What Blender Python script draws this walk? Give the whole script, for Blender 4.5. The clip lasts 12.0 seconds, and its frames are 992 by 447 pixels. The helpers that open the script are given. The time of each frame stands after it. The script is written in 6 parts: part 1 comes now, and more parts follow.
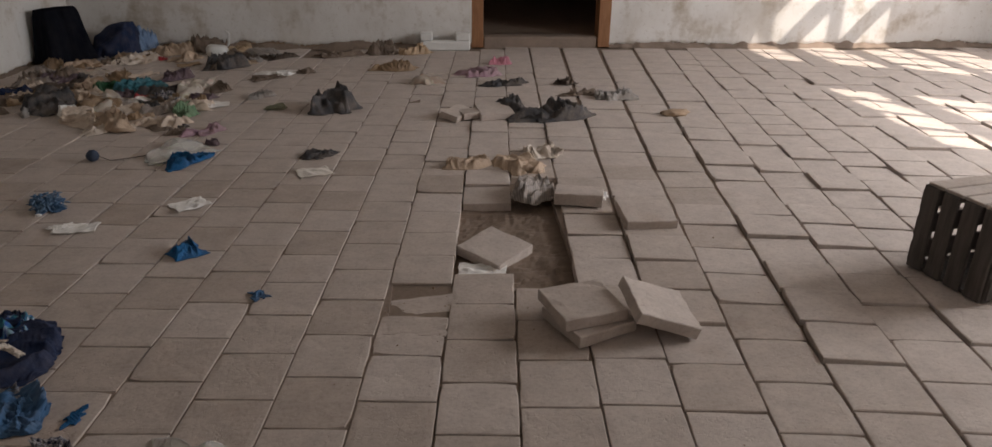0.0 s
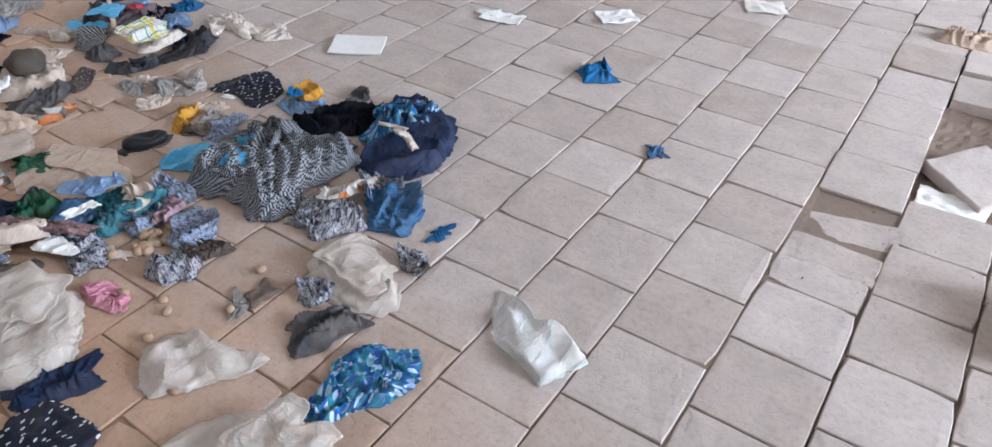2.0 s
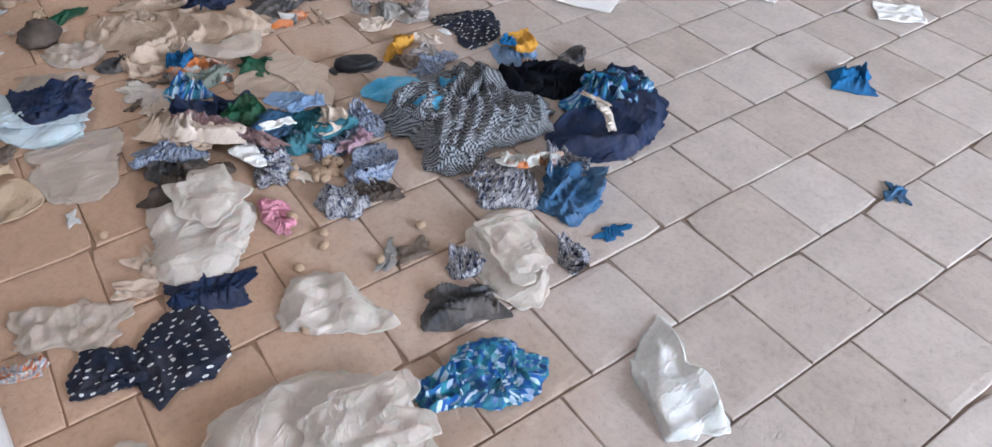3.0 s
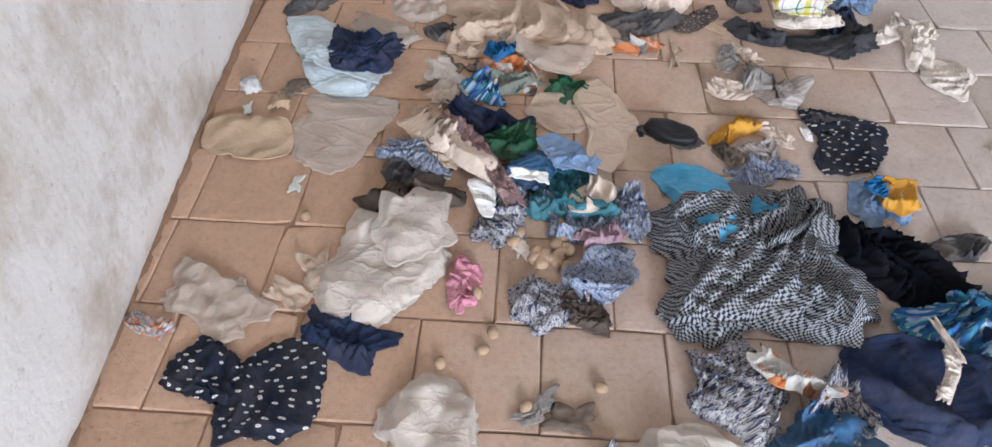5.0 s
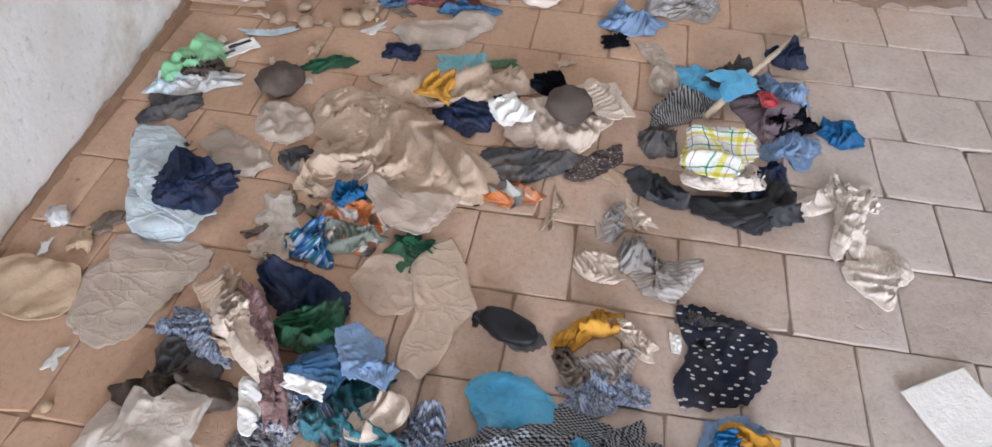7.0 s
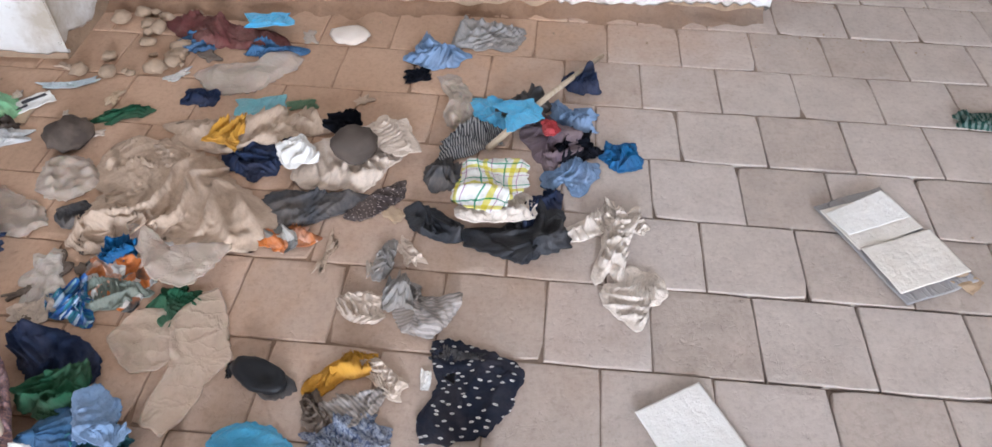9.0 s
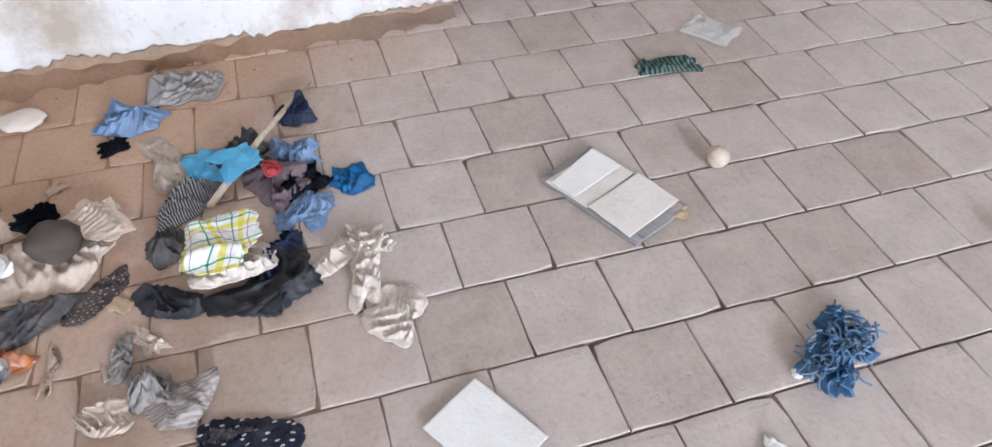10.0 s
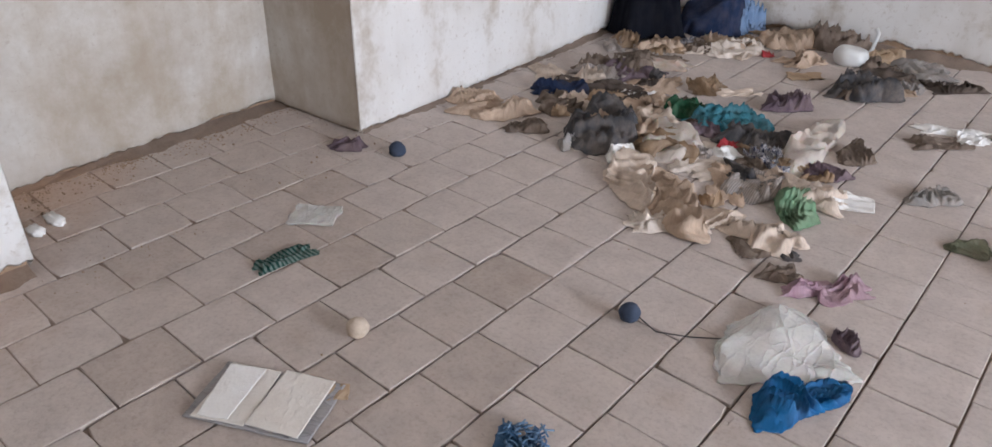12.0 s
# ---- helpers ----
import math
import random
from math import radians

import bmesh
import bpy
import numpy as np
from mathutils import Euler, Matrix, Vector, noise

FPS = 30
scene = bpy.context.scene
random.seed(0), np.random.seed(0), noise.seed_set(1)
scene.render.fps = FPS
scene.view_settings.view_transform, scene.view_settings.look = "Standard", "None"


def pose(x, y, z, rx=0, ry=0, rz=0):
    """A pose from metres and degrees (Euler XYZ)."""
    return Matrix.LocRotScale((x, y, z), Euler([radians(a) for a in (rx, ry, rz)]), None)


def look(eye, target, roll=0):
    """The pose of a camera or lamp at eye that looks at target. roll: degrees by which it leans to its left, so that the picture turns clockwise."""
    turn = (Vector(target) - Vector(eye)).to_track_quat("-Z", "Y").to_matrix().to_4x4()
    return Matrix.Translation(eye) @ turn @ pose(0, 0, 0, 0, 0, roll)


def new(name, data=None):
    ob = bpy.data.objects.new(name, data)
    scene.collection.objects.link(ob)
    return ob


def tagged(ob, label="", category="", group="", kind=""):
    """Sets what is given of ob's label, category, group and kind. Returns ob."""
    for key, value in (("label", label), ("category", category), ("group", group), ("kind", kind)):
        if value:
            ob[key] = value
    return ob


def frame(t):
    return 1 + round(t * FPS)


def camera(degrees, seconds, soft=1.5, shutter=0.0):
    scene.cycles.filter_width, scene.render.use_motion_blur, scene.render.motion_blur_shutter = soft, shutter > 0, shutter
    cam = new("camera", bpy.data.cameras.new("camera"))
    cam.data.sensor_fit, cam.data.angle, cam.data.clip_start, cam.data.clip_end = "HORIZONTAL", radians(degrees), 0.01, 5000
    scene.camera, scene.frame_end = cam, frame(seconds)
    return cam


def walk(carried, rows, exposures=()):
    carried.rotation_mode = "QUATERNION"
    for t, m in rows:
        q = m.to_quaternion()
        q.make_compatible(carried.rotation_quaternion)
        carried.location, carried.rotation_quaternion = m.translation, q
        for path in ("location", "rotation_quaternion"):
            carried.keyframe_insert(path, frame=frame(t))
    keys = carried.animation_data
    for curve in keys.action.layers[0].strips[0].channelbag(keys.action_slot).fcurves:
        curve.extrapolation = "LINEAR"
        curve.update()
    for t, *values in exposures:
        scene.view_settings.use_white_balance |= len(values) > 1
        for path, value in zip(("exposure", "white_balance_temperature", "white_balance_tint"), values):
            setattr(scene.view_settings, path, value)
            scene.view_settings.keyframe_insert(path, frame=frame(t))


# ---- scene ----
cam = camera(67.3, 12.0)
PATH = [
    (0, (-0.716, 2.536, 1.316), (-0.605, 4.37, 0.525), 0.5),
    (0.5, (-0.783, 2.7, 1.319), (-0.884, 4.523, 0.502), 0.7),
    (1, (-0.854, 2.791, 1.315), (-1.219, 4.581, 0.502), 0.7),
    (1.5, (-0.883, 2.873, 1.287), (-1.452, 4.526, 0.317), 0.6),
    (2, (-0.868, 3.022, 1.248), (-1.662, 4.379, 0.012), 0.8),
    (2.5, (-0.832, 3.124, 1.293), (-1.815, 4.232, -0.051), 0.7),
    (3, (-0.929, 3.249, 1.253), (-2.068, 4.152, -0.121), 0.7),
    (3.5, (-1.023, 3.385, 1.223), (-2.333, 4.013, -0.152), 0.4),
    (3.7, (-1.054, 3.427, 1.216), (-2.415, 3.942, -0.156), 0.5),
    (5.3, (-1.415, 3.797, 1.209), (-2.785, 3.777, -0.248), 0.7),
    (5.5, (-1.459, 3.86, 1.202), (-2.839, 3.831, -0.245), 0.5),
    (6, (-1.608, 4.046, 1.235), (-2.972, 3.92, -0.222), 0.4),
    (6.5, (-1.711, 4.173, 1.279), (-3.077, 4.016, -0.173), 0.6),
    (7, (-1.888, 4.227, 1.302), (-3.245, 4.081, -0.16), 1.1),
    (7.2, (-1.938, 4.257, 1.309), (-3.303, 4.109, -0.146), 1.0),
    (8.8, (-1.961, 4.631, 1.354), (-3.348, 4.513, -0.081), 1.2),
    (9, (-1.949, 4.676, 1.37), (-3.34, 4.639, -0.067), 0.8),
    (9.5, (-1.947, 4.747, 1.379), (-3.321, 5.003, -0.052), 1.1),
    (10, (-1.968, 4.789, 1.381), (-3.282, 5.309, -0.033), 1.3),
    (10.5, (-1.969, 4.818, 1.378), (-3.181, 5.581, -0.018), 1.3),
    (11, (-1.958, 4.845, 1.381), (-3.088, 5.818, 0.049), 1.3),
    (11.5, (-1.936, 4.856, 1.381), (-3.051, 6.004, 0.181), 1.2),
    (12, (-1.925, 4.845, 1.384), (-2.961, 6.226, 0.375), 1.2),
]
EXPOSURES = [(0, 0.35, 6900, 14), (0.5, 0.92, 6350, 12), (1.0, 1.45, 5850, 10), (1.5, 2.0, 5600, 9), (2.5, 2.38, 5500, 9), (5.5, 2.45, 5850, 11), (9.5, 2.5, 5750, 11), (10.5, 2.42, 5650, 10), (12, 1.9, 6000, 13)]
walk(cam, [(t, look(eye, target, roll)) for t, eye, target, roll in PATH], EXPOSURES)

# ---- light ----
world = bpy.data.worlds.new("world")
scene.world = world
world.use_nodes = True
sky = world.node_tree.nodes.new("ShaderNodeTexSky")
sky.sky_type, sky.sun_disc = "NISHITA", False
sky.sun_elevation, sky.sun_rotation = radians(44), radians(118)
world.node_tree.links.new(sky.outputs[0], world.node_tree.nodes["Background"].inputs[0])
world.node_tree.nodes["Background"].inputs[1].default_value = 0.15
sun = new("sun", bpy.data.lights.new("sun", "SUN"))
sun.data.energy, sun.data.angle, sun.data.color = 5.0, radians(0.5), (1.0, 0.95, 0.87)
sun.matrix_world = look((9, 2, 9), (9 - 0.88, 2 + 0.47, 9 - 1.0))


def window_lamp(name, x, y, z, to, sx, sy, watts):
    """An area lamp in an opening, for the sky's light."""
    ob = new(name, bpy.data.lights.new(name, "AREA"))
    ob.data.shape, ob.data.size, ob.data.size_y, ob.data.energy = "RECTANGLE", sx, sy, watts
    ob.data.color = (0.93, 0.96, 1.0)
    ob.matrix_world = look((x, y, z), to)
    return ob


window_lamp("sky_light_east_a", 5.15, 5.8, 2.0, (2.2, 5.5, 0), 1.55, 2.0, 168)
window_lamp("sky_light_east_b", 5.15, 8.45, 2.0, (2.2, 8.1, 0), 1.45, 2.0, 34)



# ---- materials ----
def nodes_of(name):
    m = bpy.data.materials.new(name)
    m.use_nodes = True
    t = m.node_tree
    return m, t, t.nodes["Principled BSDF"]


def add(t, kind, **values):
    n = t.nodes.new("ShaderNode" + kind)
    for k, v in values.items():
        n.inputs[k.replace("_", " ")].default_value = v
    return n


def noise_of(t, coord, scale, detail=4.0, rough=0.6):
    n = add(t, "TexNoise", Scale=scale, Detail=detail, Roughness=rough)
    t.links.new(coord, n.inputs["Vector"])
    return n.outputs["Fac"]


def ramp(t, fac, stops):
    r = t.nodes.new("ShaderNodeValToRGB")
    e = r.color_ramp.elements
    while len(e) < len(stops):
        e.new(0.5)
    for el, (p, c) in zip(e, stops):
        el.position, el.color = p, (*c, 1) if len(c) == 3 else c
    t.links.new(fac, r.inputs[0])
    return r.outputs["Color"]


def mix(t, fac, a, b, blend="MIX"):
    n = t.nodes.new("ShaderNodeMix")
    n.data_type, n.blend_type = "RGBA", blend
    for sock, v in ((n.inputs[0], fac), (n.inputs[6], a), (n.inputs[7], b)):
        if isinstance(v, (int, float)):
            sock.default_value = v
        elif isinstance(v, tuple):
            sock.default_value = (*v, 1)
        else:
            t.links.new(v, sock)
    return n.outputs[2]


def calc(t, op, a, b=None):
    n = t.nodes.new("ShaderNodeMath")
    n.operation = op
    for sock, v in zip(n.inputs, (a, b)):
        if isinstance(v, (int, float)):
            sock.default_value = v
        elif v is not None:
            t.links.new(v, sock)
    return n.outputs[0]


def bump(t, b, height, strength, distance=0.002):
    n = add(t, "Bump", Strength=strength, Distance=distance)
    t.links.new(height, n.inputs["Height"])
    t.links.new(n.outputs[0], b.inputs["Normal"])


def world_place(t):
    return t.nodes.new("ShaderNodeNewGeometry").outputs["Position"]


GREY_DUST, RED_DUST = (0.53, 0.455, 0.405), (0.45, 0.295, 0.20)


def tile_material(name, pale, rich):
    """Fired clay under trodden dust; towards the south-west corner the dust is red earth."""
    m, t, b = nodes_of(name)
    p = world_place(t)
    sep = t.nodes.new("ShaderNodeSeparateXYZ")
    t.links.new(p, sep.inputs[0])
    big, mid, fine = noise_of(t, p, 1.1, 3), noise_of(t, p, 9, 5), noise_of(t, p, 70, 6, 0.7)
    # a drift of red earth swept towards the corner
    way = calc(t, "ADD", calc(t, "MULTIPLY", sep.outputs[0], -0.45), calc(t, "MULTIPLY", sep.outputs[1], -0.9))
    edge_dust = calc(t, "MULTIPLY", calc(t, "MAXIMUM", calc(t, "SUBTRACT", -3.85, sep.outputs[0]), 0.0), 0.35)
    drift = calc(t, "ADD", calc(t, "ADD", calc(t, "ADD", way, edge_dust), calc(t, "MULTIPLY", big, 1.5)), calc(t, "MULTIPLY", mid, 0.5))
    red = ramp(t, calc(t, "MULTIPLY", calc(t, "ADD", drift, 2.28), 0.85), [(0.15, (0, 0, 0)), (0.95, (1, 1, 1))])
    grey = mix(t, ramp(t, mid, [(0.3, (0, 0, 0)), (0.7, (1, 1, 1))]), tuple(c * 1.04 for c in pale), tuple(c * 0.86 for c in pale))
    col = mix(t, red, grey, mix(t, mid, rich, tuple(c * 1.18 for c in rich)))
    info = t.nodes.new("ShaderNodeObjectInfo")
    tone = ramp(t, info.outputs["Random"], [(0.0, (0.88, 0.86, 0.84)), (0.55, (1, 1, 1)), (1.0, (1.06, 1.07, 1.09))])
    col = mix(t, 1.0, col, tone, "MULTIPLY")
    spots = ramp(t, fine, [(0.33, (0.72, 0.7, 0.68)), (0.5, (1, 1, 1)), (0.75, (1.08, 1.08, 1.08))])
    col = mix(t, 0.5, col, spots, "MULTIPLY")
    scuff = ramp(t, noise_of(t, p, 26, 8, 0.75), [(0.36, (0.84, 0.82, 0.80)), (0.5, (1, 1, 1)), (0.66, (1.06, 1.06, 1.06))])
    col = mix(t, 0.42, col, scuff, "MULTIPLY")
    v = add(t, "TexVoronoi", Scale=3.3)
    t.links.new(p, v.inputs["Vector"])
    stain = ramp(t, calc(t, "ADD", v.outputs["Distance"], calc(t, "MULTIPLY", mid, 0.4)), [(0.2, (0.82, 0.78, 0.74)), (0.42, (1, 1, 1))])
    col = mix(t, 0.7, col, stain, "MULTIPLY")
    t.links.new(col, b.inputs["Base Color"])
    b.inputs["Roughness"].default_value = 0.82
    b.inputs["Specular IOR Level"].default_value = 0.25
    pits = ramp(t, noise_of(t, p, 33, 4, 0.65), [(0.30, (0, 0, 0)), (0.40, (1, 1, 1))])
    v2 = add(t, "TexVoronoi", Scale=13.0)
    v2.feature = "DISTANCE_TO_EDGE"
    t.links.new(mix(t, 0.06, p, add(t, "TexNoise", Scale=7.0).outputs["Color"]), v2.inputs["Vector"])
    scratch = calc(t, "MAXIMUM", ramp(t, v2.outputs["Distance"], [(0.0, (0, 0, 0)), (0.02, (1, 1, 1))]), ramp(t, noise_of(t, p, 4.0, 3), [(0.50, (1, 1, 1)), (0.42, (0, 0, 0))][::-1]))
    relief = calc(t, "ADD", calc(t, "ADD", fine, calc(t, "MULTIPLY", mid, 1.5)), calc(t, "ADD", calc(t, "MULTIPLY", pits, 0.8), calc(t, "MULTIPLY", scratch, 0.5)))
    bump(t, b, relief, 0.45, 0.003)
    return m


TILE = tile_material("clay_tile", GREY_DUST, RED_DUST)
BED = tile_material("earth_bed", (0.25, 0.19, 0.15), (0.27, 0.165, 0.105))


def plaster_material(name, stain):
    """Limewashed plaster. stain: how far damp has browned it."""
    m, t, b = nodes_of(name)
    p = world_place(t)
    mp = t.nodes.new("ShaderNodeMapping")
    mp.inputs["Scale"].default_value = (1, 1, 0.28)
    t.links.new(p, mp.inputs[0])
    drip, big, fine = noise_of(t, mp.outputs[0], 4.5, 5), noise_of(t, p, 1.6, 4), noise_of(t, p, 38, 6, 0.7)
    col = ramp(t, big, [(0.3, (0.60 - 0.16 * stain, 0.57 - 0.18 * stain, 0.53 - 0.19 * stain)), (0.48, (0.70 - 0.12 * stain, 0.68 - 0.13 * stain, 0.655 - 0.15 * stain)), (0.72, (0.76 - 0.08 * stain, 0.75 - 0.09 * stain, 0.735 - 0.11 * stain))])
    damp = ramp(t, calc(t, "ADD", noise_of(t, p, 2.3, 8, 0.7), calc(t, "MULTIPLY", drip, 0.35)), [(0.70 - 0.16 * stain, (0, 0, 0)), (0.86 - 0.06 * stain, (0.8, 0.8, 0.8))])
    col = mix(t, damp, col, (0.36, 0.29, 0.21))
    pock = ramp(t, noise_of(t, p, 95, 3, 0.6), [(0.70, (0, 0, 0)), (0.74, (0.7, 0.7, 0.7))])
    col = mix(t, pock, col, (0.30, 0.25, 0.20))
    col = mix(t, ramp(t, drip, [(0.5, (0, 0, 0)), (0.76, (0.2 + 0.4 * stain,) * 3)]), col, (0.42, 0.35, 0.27))
    col = mix(t, ramp(t, fine, [(0.28, (0.8, 0.8, 0.8)), (0.42, (0, 0, 0))]), col, (0.42, 0.36, 0.30))
    t.links.new(col, b.inputs["Base Color"])
    b.inputs["Roughness"].default_value = 0.9
    bump(t, b, calc(t, "ADD", fine, calc(t, "MULTIPLY", drip, 2)), 0.5, 0.004)
    return m


PLASTER, STAINED = plaster_material("plaster", 0.15), plaster_material("stained_plaster", 1.0)


def rough_material(name, a, c, scale=30, strength=0.6, rough=0.9, dist=0.004, spec=0.3):
    m, t, b = nodes_of(name)
    o = t.nodes.new("ShaderNodeTexCoord").outputs["Object"]
    n1, n2 = noise_of(t, o, scale, 6, 0.7), noise_of(t, o, scale / 6, 3)
    col = mix(t, n2, a, c)
    col = mix(t, 0.55, col, ramp(t, n1, [(0.3, (0.6, 0.6, 0.6)), (0.6, (1.1, 1.1, 1.1))]), "MULTIPLY")
    t.links.new(col, b.inputs["Base Color"])
    b.inputs["Roughness"].default_value = rough
    b.inputs["Specular IOR Level"].default_value = spec
    bump(t, b, n1, strength, dist)
    return m


MUD = rough_material("mud_wall", (0.30, 0.20, 0.13), (0.40, 0.29, 0.20), 25, 1.0, 0.95, 0.01)
CEIL = rough_material("whitewash", (0.46, 0.43, 0.39), (0.38, 0.35, 0.31), 8, 0.3)
STONE = rough_material("plaster_lump", (0.40, 0.30, 0.215), (0.34, 0.23, 0.15), 30, 0.8)
SEED = rough_material("dry_nut", (0.36, 0.24, 0.15), (0.46, 0.33, 0.22), 60, 0.4, 0.8)


def wood_material(name, a, c):
    m, t, b = nodes_of(name)
    o = t.nodes.new("ShaderNodeTexCoord").outputs["Object"]
    mp = t.nodes.new("ShaderNodeMapping")
    mp.inputs["Scale"].default_value = (30, 30, 3)
    t.links.new(o, mp.inputs[0])
    n = noise_of(t, mp.outputs[0], 1.5, 6, 0.7)
    t.links.new(ramp(t, n, [(0.3, a), (0.7, c)]), b.inputs["Base Color"])
    b.inputs["Roughness"].default_value = 0.75
    bump(t, b, n, 0.4, 0.002)
    return m


DOOR_WOOD = wood_material("door_wood", (0.20, 0.085, 0.035), (0.33, 0.16, 0.075))
CRATE_WOOD = wood_material("grey_crate_wood", (0.05, 0.042, 0.037), (0.12, 0.10, 0.088))
STICK_WOOD = wood_material("peeled_stick", (0.42, 0.32, 0.21), (0.60, 0.50, 0.38))
STEEL = rough_material("painted_steel", (0.10, 0.12, 0.11), (0.16, 0.15, 0.13), 20, 0.2, 0.5)

DUST = (0.42, 0.33, 0.26)


def fabric(name, base, other=None, pattern="plain", size=0.02, dust=0.22, rough=0.92, third=None, alpha=1.0, gloss=0.15, weave=420):
    """Dusty cloth, coloured over the sheet's own flat coordinates (in metres)."""
    m, t, b = nodes_of(name)
    tc = t.nodes.new("ShaderNodeTexCoord")
    uv, ob = tc.outputs["UV"], tc.outputs["Object"]
    n1 = noise_of(t, uv, 14, 4)
    if pattern == "plain":
        col = mix(t, ramp(t, n1, [(0.35, (0, 0, 0)), (0.7, (1, 1, 1))]), base, other or tuple(c * 0.72 for c in base))
    elif pattern == "dogtooth":
        w = add(t, "TexChecker", Scale=1 / size)
        warp = mix(t, 0.004, uv, add(t, "TexNoise", Scale=30.0).outputs["Color"])
        mp = t.nodes.new("ShaderNodeMapping")
        mp.inputs["Rotation"].default_value = (0, 0, radians(18))
        mp.inputs["Scale"].default_value = (1, 0.68, 1)
        t.links.new(warp, mp.inputs[0])
        t.links.new(mp.outputs[0], w.inputs["Vector"])
        col = mix(t, w.outputs["Fac"], base, other)
    elif pattern == "floral":
        v = add(t, "TexVoronoi", Scale=1 / size)
        t.links.new(uv, v.inputs["Vector"])
        s = t.nodes.new("ShaderNodeSeparateColor")
        t.links.new(v.outputs["Color"], s.inputs[0])
        k = third or (0.75, 0.78, 0.80)
        col = ramp(t, calc(t, "ADD", calc(t, "MULTIPLY", s.outputs[0], 0.8), calc(t, "MULTIPLY", n1, 0.25)), [(0.25, base), (0.42, other), (0.6, base), (0.72, k), (0.82, other), (0.92, tuple(c * 0.4 for c in base))])
        v.inputs["Randomness"].default_value = 1.0
    elif pattern == "leaf":
        mp = t.nodes.new("ShaderNodeMapping")
        mp.inputs["Scale"].default_value = (1.0, 0.5, 1)
        mp.inputs["Rotation"].default_value = (0, 0, radians(35))
        t.links.new(uv, mp.inputs[0])
        v = add(t, "TexVoronoi", Scale=1 / size, Randomness=0.8)
        v.voronoi_dimensions = "2D"
        t.links.new(mp.outputs[0], v.inputs["Vector"])
        ring = ramp(t, v.outputs["Distance"], [(0.03, (0.3, 0.3, 0.3)), (0.07, (1, 1, 1)), (0.13, (1, 1, 1)), (0.155, (0, 0, 0))])
        col = mix(t, ring, base, other)
    elif pattern == "plaid":
        sx = t.nodes.new("ShaderNodeSeparateXYZ")
        t.links.new(uv, sx.inputs[0])
        fx = calc(t, "FRACT", calc(t, "MULTIPLY", sx.outputs[0], 1 / size))
        fy = calc(t, "FRACT", calc(t, "MULTIPLY", sx.outputs[1], 1 / size))
        sharp = [(0.0, (1, 1, 1)), (0.12, other), (0.17, (1, 1, 1)), (0.34, third), (0.52, (1, 1, 1)), (0.66, (0.55, 0.3, 0.5)), (0.69, (1, 1, 1))]
        cx, cy = ramp(t, fx, sharp), ramp(t, fy, sharp)
        for c in (cx, cy):
            c.node.color_ramp.interpolation = "CONSTANT"
        col = mix(t, 1.0, mix(t, 1.0, base, cx, "MULTIPLY"), cy, "MULTIPLY")
    elif pattern == "stripe":
        w = add(t, "TexWave", Scale=1 / size / 6.28 * 2, Distortion=1.2, Detail=1.0)
        t.links.new(uv, w.inputs["Vector"])
        col = mix(t, ramp(t, w.outputs["Fac"], [(0.4, (0, 0, 0)), (0.55, (1, 1, 1))]), base, other)
    elif pattern == "speckle":
        n = noise_of(t, uv, 1 / size, 2, 0.5)
        col = ramp(t, n, [(0.42, base), (0.49, other), (0.56, third or base), (0.62, other)])
    dirt = ramp(t, noise_of(t, ob, 11, 5, 0.65), [(0.42, (0, 0, 0)), (0.75, (1, 1, 1))])
    amount = calc(t, "MULTIPLY", dirt, dust * 1.6)
    col = mix(t, calc(t, "ADD", amount, dust * 0.15), col, DUST)
    t.links.new(col, b.inputs["Base Color"])
    b.inputs["Roughness"].default_value = rough
    b.inputs["Specular IOR Level"].default_value = gloss
    b.inputs["Alpha"].default_value = alpha
    wear = ramp(t, noise_of(t, uv, 85, 5, 0.7), [(0.34, (0.74, 0.74, 0.74)), (0.5, (1, 1, 1)), (0.68, (1.12, 1.12, 1.12))])
    t.links.new(mix(t, 0.12 if weave < 300 else 0.55 if gloss < 0.4 else 0.3, col, wear, "MULTIPLY"), b.inputs["Base Color"])
    if gloss < 0.4:
        h = calc(t, "ADD", calc(t, "MULTIPLY", noise_of(t, uv, weave, 2), 0.25), noise_of(t, uv, 42, 5, 0.65))
        bump(t, b, h, 0.7, 0.006)
    else:
        warp = mix(t, 0.02, uv, add(t, "TexNoise", Scale=9.0).outputs["Color"])
        creases = []
        for turn, cells in ((25, 13.0), (115, 21.0)):
            mp = t.nodes.new("ShaderNodeMapping")
            mp.inputs["Scale"].default_value, mp.inputs["Rotation"].default_value = (1.0, 0.45, 1.0), (0, 0, radians(turn))
            t.links.new(warp, mp.inputs[0])
            v = add(t, "TexVoronoi", Scale=cells)
            v.feature = "DISTANCE_TO_EDGE"
            t.links.new(mp.outputs[0], v.inputs["Vector"])
            creases.append(ramp(t, v.outputs["Distance"], [(0.0, (1, 1, 1)), (0.07, (0.12, 0.12, 0.12)), (0.3, (0, 0, 0))]))
        bump(t, b, calc(t, "ADD", creases[0], calc(t, "MULTIPLY", creases[1], 0.6)), 0.45, 0.006)
        b.inputs["Subsurface Weight"].default_value = 0.08 if alpha < 1 else 0.0
        b.inputs["Subsurface Scale"].default_value = 0.02
    return m


def plastic(name, base, alpha, rough=0.4, dust=0.15):
    return fabric(name, base, tuple(c * 0.86 for c in base), dust=dust, rough=rough + 0.05, alpha=alpha, gloss=0.5)


